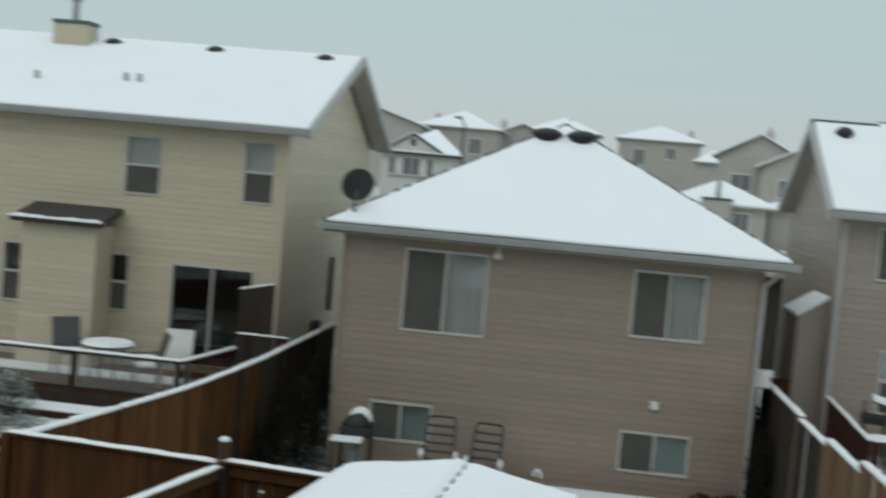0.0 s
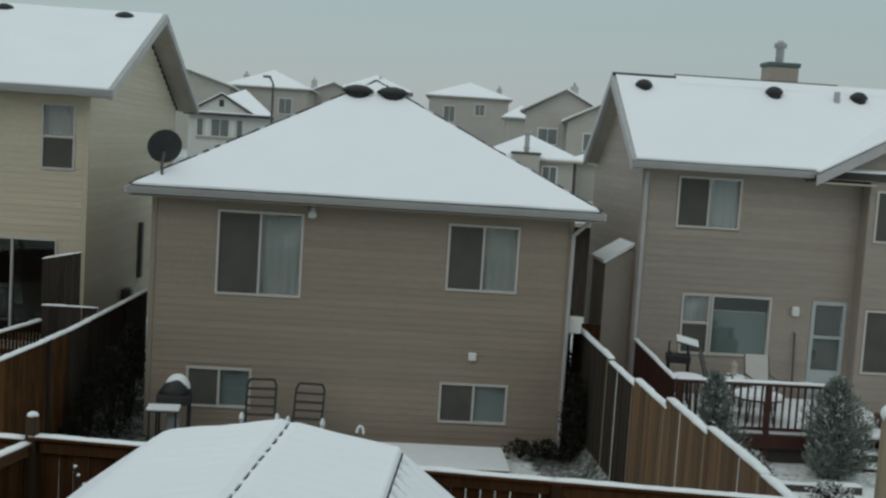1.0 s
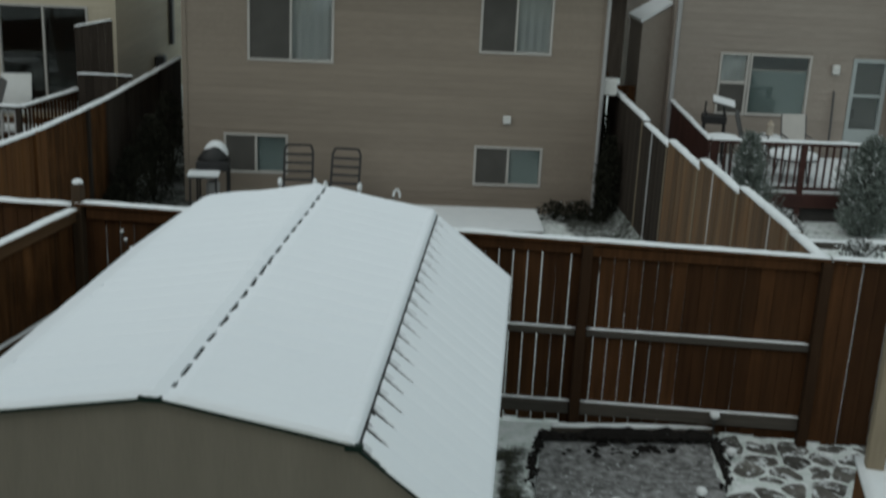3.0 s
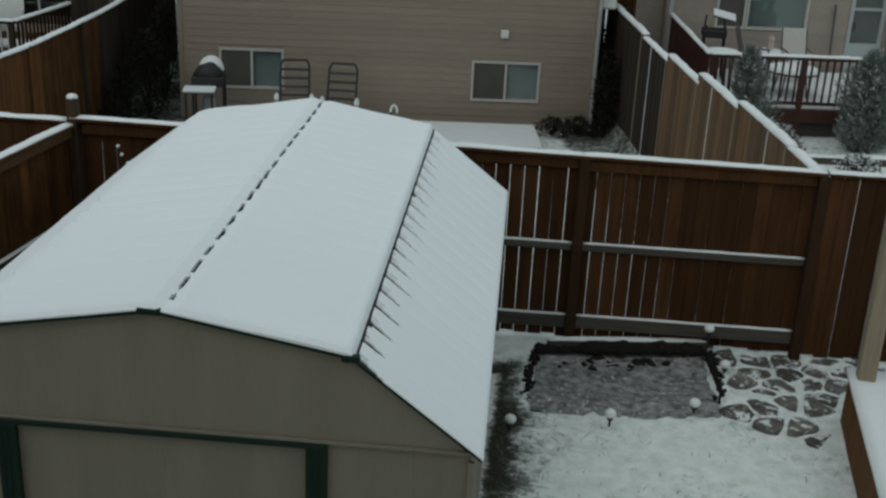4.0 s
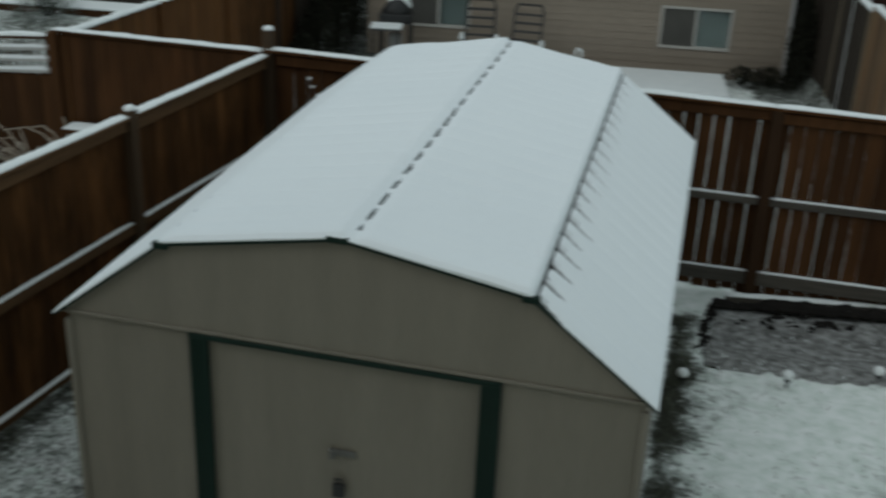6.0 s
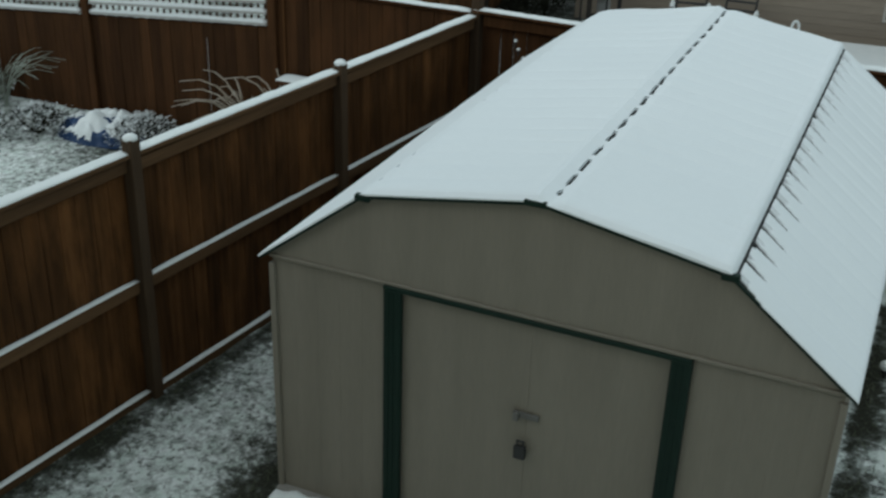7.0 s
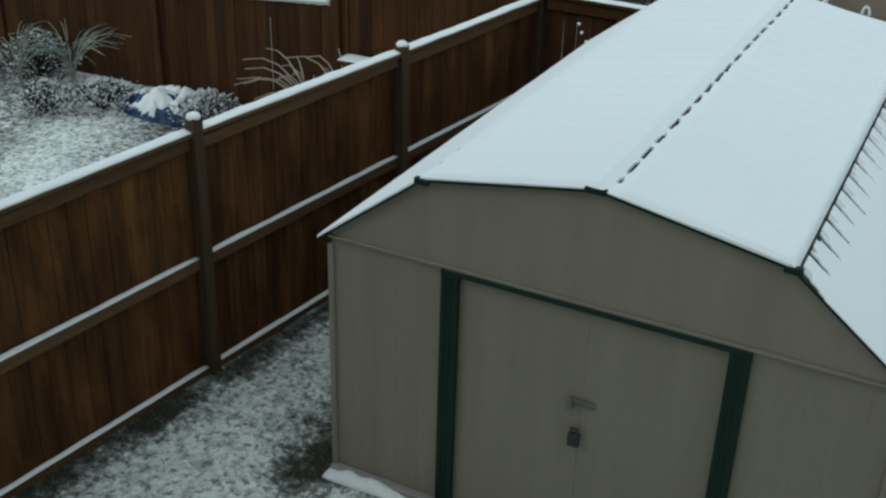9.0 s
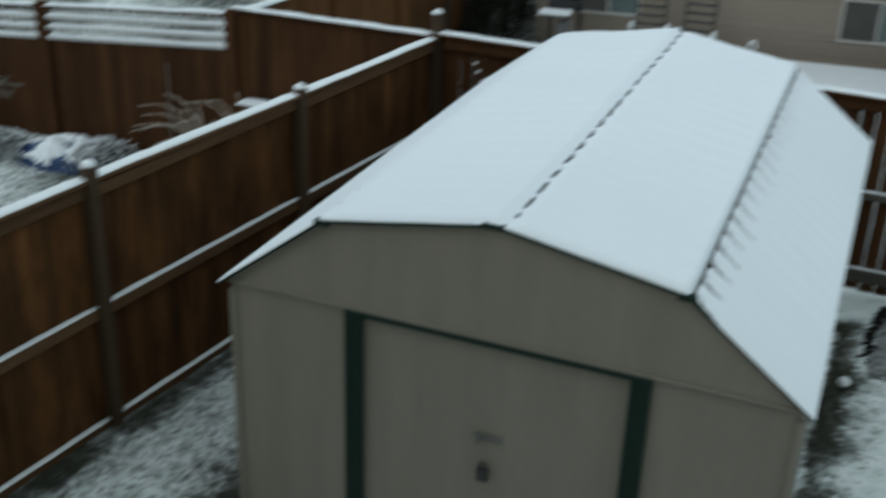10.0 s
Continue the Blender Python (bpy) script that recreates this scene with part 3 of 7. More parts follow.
    ledge = snow_ridge(3.14, 0.11, 0.038, step=0.03, seed=4, rough=1.1)
    ob = part("snow_ledge", ledge, SNOW, shed, smooth=True)
    ob.matrix_basis = pose(wl - 0.03, -0.025, 0.0)


build_shed()


# ---- houses: shared builders ----
def course_mesh(material):
    bm = bmesh.new()
    prof = [(0.004, 0.0), (-0.010, 0.0), (-0.010, 0.010), (-0.003, 0.124), (0.004, 0.124)]
    prism(bm, prof, 0.0, 1.0, lambda a, b, s: Vector((s, a, b)))
    return mesh_of("siding_board", bm, material)


COURSE = 0.124
BOARDS = {m.name: course_mesh(m) for m in (SIDING_TAN, SIDING_CREAM, SIDING_GREY)}


def wall_core(w, h, openings, thick):
    xs = sorted({0.0, w, *[o[0] for o in openings], *[o[1] for o in openings]})
    zs = sorted({0.0, h, *[o[2] for o in openings], *[o[3] for o in openings]})
    bm = bmesh.new()
    for xa, xb in zip(xs, xs[1:]):
        for za, zb in zip(zs, zs[1:]):
            xm, zm = (xa + xb) / 2, (za + zb) / 2
            if not any(o[0] < xm < o[1] and o[2] < zm < o[3] for o in openings):
                box(bm, xa, xb, 0.004, thick, za, zb)
    bmesh.ops.remove_doubles(bm, verts=bm.verts[:], dist=1e-5)
    inner = [f for f in bm.faces if len([1 for e in f.edges if len(e.link_faces) > 2]) == 4 and any(g is not f and set(g.verts) == set(f.verts) for e in f.edges for g in e.link_faces)]
    bmesh.ops.delete(bm, geom=inner, context="FACES_ONLY")
    return bm


def siding_wall(parent, m, w, h, openings, material, gable=None):
    """A wall with real openings and lapped siding; gable(z) gives the span above h."""
    wall = part("wall", wall_core(w, h, openings, 0.16), material, parent)
    wall.matrix_basis = m
    top = gable[2] if gable else h
    if gable:
        bm = bmesh.new()
        prism(bm, [(gable[0], h), (gable[1], h), ((gable[0] + gable[1]) / 2, top)], 0.004, 0.16, lambda a, b, s: Vector((a, s, b)))
        part("gable_wall", bm, material, parent).matrix_basis = m
    z = 0.0
    while z < top - 0.06:
        zm = z + COURSE / 2
        if z + COURSE * 0.5 < h:
            spans = [(0.0, w)]
            for o in openings:
                if o[2] - 0.03 < zm < o[3] + 0.03:
                    spans = [s for a, b in spans for s in ((a, min(b, o[0] - 0.0)), (max(a, o[1] + 0.0), b)) if s[1] - s[0] > 0.03]
        else:
            k = (top - zm) / (top - h)
            c, half = (gable[0] + gable[1]) / 2, (gable[1] - gable[0]) / 2 * k
            spans = [(c - half, c + half)] if half > 0.1 else []
        for a, b in spans:
            piece("siding_board", BOARDS[material.name], wall, Matrix.Translation((a, 0, z)) @ Matrix.Diagonal((b - a, 1, 1, 1)))
        z += COURSE
    return wall


def window(parent, m, x0, x1, z0, z1, split="v", at=0.5, blind=None, dark=None, sky_tint=(), name="window", trim=TRIM):
    """A vinyl window: frame, bar, two panes, and what hangs behind them."""
    fw = 0.032
    bm = bmesh.new()
    for a, b, c, d in ((x0 - 0.008, x0 + fw, z0 - 0.008, z1 + 0.008), (x1 - fw, x1 + 0.008, z0 - 0.008, z1 + 0.008), (x0 + fw, x1 - fw, z0 - 0.008, z0 + fw), (x0 + fw, x1 - fw, z1 - fw, z1 + 0.008)):
        box(bm, a, b, -0.03, 0.07, c, d)
    win = part(name, bm, trim, parent, "")
    win.matrix_basis = m
    spans = []
    if split == "v":
        xm = x0 + (x1 - x0) * at
        part("bar", boxed(xm - 0.02, xm + 0.02, -0.02, 0.06, z0 + fw, z1 - fw, 0.004), trim, win)
        spans = [(x0 + fw, xm - 0.02, z0 + fw, z1 - fw), (xm + 0.02, x1 - fw, z0 + fw, z1 - fw)]
    elif split == "h":
        zm = z0 + (z1 - z0) * at
        part("bar", boxed(x0 + fw, x1 - fw, -0.02, 0.06, zm - 0.025, zm + 0.025, 0.004), trim, win)
        spans = [(x0 + fw, x1 - fw, z0 + fw, zm - 0.025), (x0 + fw, x1 - fw, zm + 0.025, z1 - fw)]
    else:
        spans = [(x0 + fw, x1 - fw, z0 + fw, z1 - fw)]
    for i, (a, b, c, d) in enumerate(spans):
        g = bmesh.new()
        box(g, a - 0.01, b + 0.01, 0.02 + 0.012 * i, 0.026 + 0.012 * i, c - 0.01, d + 0.01)
        pane = part("pane", g, GLASS, win)
        pane.visible_shadow = False
        if blind and i in blind:
            k = bmesh.new()
            nfold = max(6, int((b - a) / 0.07))
            lo, hi = [], []
            for q in range(nfold + 1):
                xx, yy = a + (b - a) * q / nfold, 0.052 + 0.016 * (q % 2)
                lo.append(k.verts.new((xx, yy, c)))
                hi.append(k.verts.new((xx, yy, d)))
            for q in range(nfold):
                k.faces.new((lo[q], lo[q + 1], hi[q + 1], hi[q]))
            bmesh.ops.solidify(k, geom=k.faces[:], thickness=0.004)
            part("curtain", k, CURTAIN, win, "pale closed curtain")
        # a tinted sheet behind the pane imitates its sky reflection
        if i in sky_tint:
            part("blind", boxed(a, b, 0.06, 0.066, c, d if split else d - 0.26 * (d - c), 0), PANE_REFLECTION, win, "blue-grey sheet for the sky reflected in the pane")
        if dark and i in dark:
            k = bmesh.new()
            box(k, a, b, 0.002, 0.005, c, d)
            part("screen", k, SCREEN, win, "dark insect screen")
    return win


def slab(points, thick):
    """A sheet under a flat polygon of points."""
    bm = bmesh.new()
    hi = [bm.verts.new(p) for p in points]
    lo = [bm.verts.new(Vector(p) - Vector((0, 0, thick))) for p in points]
    bm.faces.new(hi)
    bm.faces.new(lo[::-1])
    k = len(points)
    for i in range(k):
        bm.faces.new((hi[i], lo[i], lo[(i + 1) % k], hi[(i + 1) % k]))
    return bm


def snow_sheet(points, thick, seed=0.0):
    """Snow lying on a roof slope: a subdivided uneven top with real edges."""
    mid = sum((Vector(p) for p in points), Vector()) / len(points)
    up = [Vector(p) + (mid - Vector(p)).normalized() * 0.065 + Vector((0, 0, 0.015)) for p in points]
    bm = slab([p + Vector((0, 0, thick)) for p in up], thick)
    bmesh.ops.triangulate(bm, faces=[f for f in bm.faces if len(f.verts) > 4])
    bmesh.ops.subdivide_edges(bm, edges=[e for e in bm.edges if e.calc_length() > thick * 2], cuts=10, use_grid_fill=True)
    for v in bm.verts:
        v.co.z += 0.012 * noise.noise((v.co.x * 1.7, v.co.y * 1.7, seed)) * (1 if v.co.z else 1)
    return bm


def roof_plane(parent, points):
    sheet = part("roof", slab(points, 0.10), SHINGLE, parent)
    part("roof_snow", snow_sheet(points, 0.035, len(points)), ROOFSNOW, sheet, "smooth fresh snow")
    return sheet


def gutter(parent, a, b):
    """A fascia gutter along u from a to b at n, z."""
    bm = bmesh.new()
    (u0, n, z), (u1, _, z1) = a, b
    prof = [(0.0, -0.13), (-0.075, -0.125), (-0.11, -0.05), (-0.125, 0.0), (-0.105, 0.0), (-0.09, -0.04), (0.0, -0.04)]
    prism(bm, prof, u0, u1, lambda p, q, s: Vector((s, n + p, z + q)))
    return part("gutter", bm, GUTTER, parent)


def roof_vent(parent, u, n, z, r=0.22, material=BLACK):
    bm = bmesh.new()
    seg = 14
    rings = []
    for rr, dz in ((0.95, -0.16), (0.9, 0.02), (1.12, 0.03), (1.1, 0.08), (0.75, 0.14), (0.3, 0.17)):
        rings.append([bm.verts.new((u + r * rr * math.cos(2 * math.pi * k / seg), n + r * rr * math.sin(2 * math.pi * k / seg), z + dz)) for k in range(seg)])
    for a, b in zip(rings, rings[1:]):
        for k in range(seg):
            bm.faces.new((a[k], a[(k + 1) % seg], b[(k + 1) % seg], b[k]))
    bm.faces.new(rings[-1])
    bm.faces.new(rings[0][::-1])
    return part("roof_vent", bm, material, parent, "black round roof vent", smooth=True)


def downspout(parent, u, n, z0, z1):
    return part("downspout", boxed(u - 0.04, u + 0.04, n - 0.07, n - 0.005, z0, z1, 0.01), GUTTER, parent)


def chimney(parent, u0, u1, n0, n1, z0, z1, pipe, wall):
    bm = boxed(u0, u1, n0, n1, z0, z1 - 0.09, 0.01)
    chase = part("chimney", bm, wall, parent, "boxed chimney with a dark cap")
    part("chimney_cap", boxed(u0 - 0.03, u1 + 0.03, n0 - 0.03, n1 + 0.03, z1 - 0.09, z1, 0.015), CAPGREEN, chase, "weathered green metal cap")
    pb = bmesh.new()
    um, nm = (u0 + u1) / 2 - 0.03, (n0 + n1) / 2
    tube(pb, (um, nm, z1 - 0.02), (um, nm, pipe - 0.12), 0.085, 0.085, 12)
    tube(pb, (um, nm, pipe - 0.15), (um, nm, pipe - 0.06), 0.13, 0.13, 12)
    tube(pb, (um, nm, pipe - 0.06), (um, nm, pipe), 0.09, 0.05, 12)
    part("flue_pipe", pb, STEEL, chase, "steel flue pipe")


def main_house():
    h = thing("house", HF, "tan two-storey house with a snowy hip roof", "house", "houses")
    u0, u1, n0, n1, zb, zt = -3.74, 3.44, 19.5, 27.2, -0.75, 3.60
    face = Matrix.Translation((u0, n0, zb))
    op = [(1.09, 2.54, 2.71, 4.15), (5.04, 6.27, 2.99, 4.14), (5.05, 6.24, 0.66, 1.36), (0.67, 1.77, 0.73, 1.42)]
    siding_wall(h, face, u1 - u0, zt - zb, op, SIDING_TAN)
    for i, o in enumerate(op):
        window(h, face, *o, blind=(1,) if o[2] > 2 else (), dark=(0,), sky_tint=() if o[2] > 2 else (1,))
    siding_wall(h, Matrix.Translation((u1, n0, zb)) @ pose(0, 0, 0, 0, 0, 90), n1 - n0, zt - zb, [], SIDING_TAN)
    siding_wall(h, Matrix.Translation((u0, n1, zb)) @ pose(0, 0, 0, 0, 0, -90), n1 - n0, zt - zb, [], SIDING_TAN)
    part("wall", boxed(u0, u1, n1 - 0.16, n1, zb, zt, 0), SIDING_TAN, h)
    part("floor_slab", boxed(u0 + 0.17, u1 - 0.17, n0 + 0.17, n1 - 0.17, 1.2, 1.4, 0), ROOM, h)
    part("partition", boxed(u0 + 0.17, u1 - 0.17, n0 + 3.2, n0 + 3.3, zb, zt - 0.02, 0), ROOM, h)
    part("foundation", boxed(u0 + 0.02, u1 - 0.02, n0 + 0.02, n1, zb - 0.5, zb, 0), CONCRETE, h)
    for u, w in ((u0, 1), (u1, -1)):
        part("corner_trim", boxed(u - 0.03, u + 0.05 if w > 0 else u + 0.03, n0 - 0.03, n0 + 0.06, zb, zt, 0.004) if w > 0 else boxed(u - 0.05, u + 0.03, n0 - 0.03, n0 + 0.06, zb, zt, 0.004), SIDING_TAN, h)
    e0, e1, f0, f1, ez = -4.10, 3.88, 19.14, 27.95, 3.735
    half = (e1 - e0) / 2
    um, rise = (e0 + e1) / 2, half * 0.546
    p0, p1 = (um, f0 + half, ez + rise), (um, f1 - half, ez + rise)
    roof_plane(h, [(e0, f0, ez), (e1, f0, ez), p0])
    roof_plane(h, [(e1, f0, ez), (e1, f1, ez), p1, p0])
    roof_plane(h, [(e1, f1, ez), (e0, f1, ez), p1])
    roof_plane(h, [(e0, f1, ez), (e0, f0, ez), p0, p1])
    bm = bmesh.new()
    box(bm, e0 + 0.01, e1 - 0.01, f0 + 0.01, n0 + 0.0, 3.575, 3.598)
    box(bm, e0 + 0.01, u0 - 0.001, n0, f1, 3.575, 3.598)
    box(bm, u1 + 0.001, e1 - 0.01, n0, f1, 3.575, 3.598)
    part("soffit", bm, SOFFIT, h)
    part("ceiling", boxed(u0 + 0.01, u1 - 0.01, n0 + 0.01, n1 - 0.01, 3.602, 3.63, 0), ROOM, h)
    gutter(h, (e0, f0, ez + 0.01), (e1, f0, ez + 0.01))
    for e, s in ((e0, -1), (e1, 1)):
        part("gutter", boxed(min(e, e + s * 0.05), max(e, e + s * 0.05), f0 - 0.1, f1, ez - 0.12, ez + 0.005, 0.012), GUTTER, h)
    # hip edges where the shingle caps show through
    for a in ((e0, f0), (e1, f0)):
        d = Vector(p0) - Vector((*a, ez))
        bm = bmesh.new()
        rnd = random.Random(int(a[0] * 10))
        k = 46
        for i in range(k):
            if rnd.random() < 0.72:
                c0 = Vector((*a, ez)) + d * ((i + 0.1) / k)
                c1 = Vector((*a, ez)) + d * ((i + 0.9) / k)
                tube(bm, c0 + Vector((0, 0, 0.035)), c1 + Vector((0, 0, 0.035)), rnd.uniform(0.012, 0.03), None, 5)
        part("hip_cap", bm, SHINGLE, h, "shingle cap showing through the snow")["kind"] = "stuff"
    roof_vent(h, -0.47, 22.62, 5.645, 0.28)
    roof_vent(h, 0.22, 22.62, 5.645, 0.28)
    ds = bmesh.new()
    tube(ds, (u1 + 0.3, n0 - 0.28, ez - 0.1), (u1 + 0.02, n0 - 0.06, ez - 0.42), 0.035, 0.035, 8)
    tube(ds, (u1 + 0.02, n0 - 0.06, ez - 0.4), (u1 + 0.02, n0 - 0.06, zb + 0.2), 0.035, 0.035, 8)
    part("downspout", ds, GUTTER, h)
    fl = bmesh.new()
    tube(fl, (-1.05, n0 - 0.02, 3.54), (-1.05, n0 - 0.10, 3.50), 0.035, 0.035, 10)
    tube(fl, (-1.05, n0 - 0.07, 3.53), (-1.05, n0 - 0.19, 3.40), 0.03, 0.075, 12)
    part("floodlight", fl, WHITE_PAINT, h, "white floodlight under the eave")
    v = boxed(1.77, 1.91, n0 - 0.08, n0 - 0.015, 1.03, 1.17, 0.02, 2)
    part("vent_hood", v, WHITE_PAINT, h, "white dryer vent hood")
    part("utility_box", boxed(3.46, 3.74, 19.55, 19.85, 1.58, 1.86, 0.02), WHITE_PAINT, h, "white meter box with snow on it")
    # satellite dish on the eave
    dish = thing("satellite_dish", hp(-3.60, 19.42, 3.74), "grey satellite dish on a bent mast on the eave", "satellite dish")
    bm = bmesh.new()
    tube(bm, (0, 0, 0), (-0.03, 0.02, 0.36), 0.025, 0.025, 10)
    tube(bm, (-0.03, 0.02, 0.35), (0.0, 0.06, 0.58), 0.025, 0.025, 10)
    box(bm, -0.09, 0.09, -0.07, 0.07, 0.0, 0.02)
    part("mast", bm, DARKMETAL, dish)
    bm = bmesh.new()
    rings = []
    for i in range(6):
        r = 0.29 * i / 5
        rings.append([bm.verts.new((r * math.cos(2 * math.pi * k / 24), r * 1.06 * math.sin(2 * math.pi * k / 24), 0.45 * r * r)) for k in range(24)] if i else [bm.verts.new((0, 0, 0))])
    for k in range(24):
        bm.faces.new((rings[0][0], rings[1][k], rings[1][(k + 1) % 24]))
        for i in range(1, 5):
            bm.faces.new((rings[i][k], rings[i + 1][k], rings[i + 1][(k + 1) % 24], rings[i][(k + 1) % 24]))
    bmesh.ops.solidify(bm, geom=bm.faces[:], thickness=0.012)
    ob = part("reflector", bm, DARKMETAL, dish, "dark grey round reflector", smooth=True)
    ob.matrix_basis = pose(0.0, 0.10, 0.66, -68, 0, 20)
    arm = bmesh.new()
    tube(arm, (0, -0.2, 0.02), (0, -0.05, 0.36), 0.012, 0.012, 6)
    box(arm, -0.03, 0.03, -0.08, -0.02, 0.33, 0.40)
    part("feed_arm", arm, DARKMETAL, dish).matrix_basis = pose(0.0, 0.10, 0.66, -68, 0, 20)


def right_house():
    h = thing("house", HF, "taupe two-storey house with a snowy gable roof and deck", "house", "houses")
    u0, u1, n0, n1, zb, zt = 4.88, 13.2, 20.59, 25.3, 0.0, 4.58
    face = Matrix.Translation((u0, n0, zb))
    op = [(0.66, 1.84, 3.52, 4.45), (0.90, 2.58, 1.17, 2.29), (3.36, 4.02, 0.30, 2.28)]
    siding_wall(h, face, 9.0 - u0, zt - zb, op, SIDING_GREY)
    window(h, face, *op[0], blind=(1,), dark=(0,))
    # one casement beside a wide fixed light
    window(h, face, 0.90, 1.43, 1.17, 2.29, split="h", at=0.52, blind=(1,), dark=(0,))
    window(h, face, 1.46, 2.58, 1.17, 2.29, split="", blind=(), sky_tint=(0,))
    # a paler sheet low behind this pane, also for reflected sky
    k = boxed(1.52, 2.52, 0.10, 0.12, 1.2, 2.0, 0)
    bl = part("roller_blind", k, SOFFIT, h, "dull sheet behind the lower pane, for reflected sky")
    bl.matrix_basis = face
    # storm door
    bm = bmesh.new()
    for a, b, c, d in ((3.36, 3.43, 0.30, 2.28), (3.95, 4.02, 0.30, 2.28), (3.43, 3.95, 2.21, 2.28), (3.43, 3.95, 0.30, 0.98), (3.43, 3.95, 1.58, 1.63)):
        box(bm, a, b, -0.03, 0.05, c, d)
    door = part("door", bm, DOOR_GREY, h, "pale blue-grey storm door with two glass lights")
    door.matrix_basis = face
    for c, d in ((0.98, 1.58), (1.63, 2.21)):
        g = bmesh.new()
        box(g, 3.425, 3.955, 0.01, 0.016, c, d)
        part("pane", g, GLASS, door).visible_shadow = False
    part("door_handle", boxed(3.47, 3.49, -0.08, -0.03, 1.2, 1.36, 0.005), DARKMETAL, door)
    inner = part("inner_door", boxed(3.365, 4.015, 0.10, 0.14, 0.3, 2.2, 0), SCREEN, h)
    inner.matrix_basis = face
    bump = Matrix.Translation((9.0, 20.25, zb))
    op2 = [(0.13, 1.3, 3.46, 4.40), (0.12, 1.55, 1.02, 2.20)]
    siding_wall(h, bump, 4.2, zt - zb, op2, SIDING_GREY, gable=(-0.9, 4.4, 6.0))
    for o in op2:
        window(h, bump, *o, blind=(1,), dark=(0,))
    part("wall", boxed(9.0 - 0.01, 9.15, 20.26, 20.60, zb, zt, 0), SIDING_GREY, h)
    side = Matrix.Translation((u0, n1, zb)) @ pose(0, 0, 0, 0, 0, -90)
    siding_wall(h, side, n1 - n0, zt - zb, [], SIDING_GREY, gable=(0.3, n1 - n0 + 0.0, 6.15))
    part("wall", boxed(u0, u1, n1 - 0.16, n1, zb, zt, 0), SIDING_GREY, h)
    part("wall", boxed(u1 - 0.16, u1, n0 - 0.3, n1, zb, zt, 0), SIDING_GREY, h)
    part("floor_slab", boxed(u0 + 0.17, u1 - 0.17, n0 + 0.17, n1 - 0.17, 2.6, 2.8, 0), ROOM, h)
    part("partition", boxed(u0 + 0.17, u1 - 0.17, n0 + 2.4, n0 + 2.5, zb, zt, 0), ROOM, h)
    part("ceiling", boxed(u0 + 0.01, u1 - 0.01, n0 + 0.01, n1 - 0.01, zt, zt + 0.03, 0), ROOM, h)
    part("corner_trim", boxed(u0 - 0.03, u0 + 0.06, n0 - 0.03, n0 + 0.06, zb, zt, 0.004), SIDING_GREY, h)
    e0, nf, nb, nr, ez = 4.57, 20.19, 25.05, 22.65, 4.68
    us = 5.85
    roof_plane(h, [(e0, nf, ez), (13.6, nf, ez), (13.6, nr, 6.34), (e0, nr, 6.34)])
    roof_plane(h, [(e0, nr, 6.34), (13.6, nr, 6.34), (13.6, nb, ez), (e0, nb, ez)])
    bm = bmesh.new()
    prism(bm, [(nr - 0.2, 6.26), (nr + 0.25, 6.26), (nr + 0.12, 6.43), (nr + 0.04, 6.43)], us, 13.6, lambda a, b, s: Vector((s, a, b)))
    part("ridge_vent", bm, ROOFSNOW, h, "raised snowy ridge")
    bm = bmesh.new()
    tube(bm, (e0, nr, 6.37), (us, nr, 6.37), 0.045, 0.045, 6)
    tube(bm, (us, nr + 0.08, 6.43), (9.2, nr + 0.08, 6.43), 0.03, 0.03, 6)
    part("ridge_cap", bm, SHINGLE, h, "dark shingle ridge cap")
    gutter(h, (e0, nf, ez + 0.01), (7.95, nf, ez + 0.01))
    part("soffit", boxed(e0 + 0.02, 9.0, nf + 0.02, n0, ez - 0.125, ez - 0.105, 0), SOFFIT, h)
    for a, b in (((nf, ez), (nr, 6.32)), ((nr, 6.32), (nb, ez))):
        bm = bmesh.new()
        prism(bm, [(a[0], a[1] - 0.16), (b[0], b[1] - 0.16), (b[0], b[1] + 0.03), (a[0], a[1] + 0.03)], e0 - 0.025, e0 + 0.06, lambda p, q, s: Vector((s, p, q)))
        part("rake_board", bm, GUTTER, h)
        bm = bmesh.new()
        prism(bm, [(a[0], a[1] - 0.13), (b[0], b[1] - 0.13), (b[0], b[1] - 0.105), (a[0], a[1] - 0.105)], e0, u0 + 0.02, lambda p, q, s: Vector((s, p, q)))
        part("soffit", bm, SOFFIT, h)
    # cross gable over the bay
    gl, gr, gm, gz, top, fy = 7.88, 13.5, 10.7, 4.62, 6.16, 20.02
    roof_plane(h, [(gl, fy, gz), (gm, fy, top), (gm, 22.3, top), (gl, 20.3, gz)])
    roof_plane(h, [(gm, fy, top), (gr, fy, gz), (gr, 20.3, gz), (gm, 22.3, top)])
    for a, b in (((gl, gz), (gm, top)), ((gm, top), (gr, gz))):
        bm = bmesh.new()
        prism(bm, [(a[0], a[1] - 0.19), (b[0], b[1] - 0.19), (b[0], b[1]), (a[0], a[1])], fy - 0.03, fy + 0.004, lambda p, q, s: Vector((p, s, q)))
        part("rake_board", bm, GUTTER, h)
    part("soffit", boxed(gl + 0.02, 9.0, fy, nf + 0.4, gz - 0.14, gz - 0.11, 0), SOFFIT, h)
    for u in (5.14, 7.76, 9.48):
        roof_vent(h, u, 22.3, 6.11 if u < 5.5 else 6.14, 0.155)
    bm = bmesh.new()
    tube(bm, (9.0, 22.2, 6.0), (9.0, 22.2, 6.28), 0.06, 0.06, 10)
    part("plumbing_stack", bm, GUTTER, h, "grey vent stack")
    chimney(h, 7.86, 8.48, 23.0, 23.5, 5.9, 6.86, 7.32, SIDING_GREY)
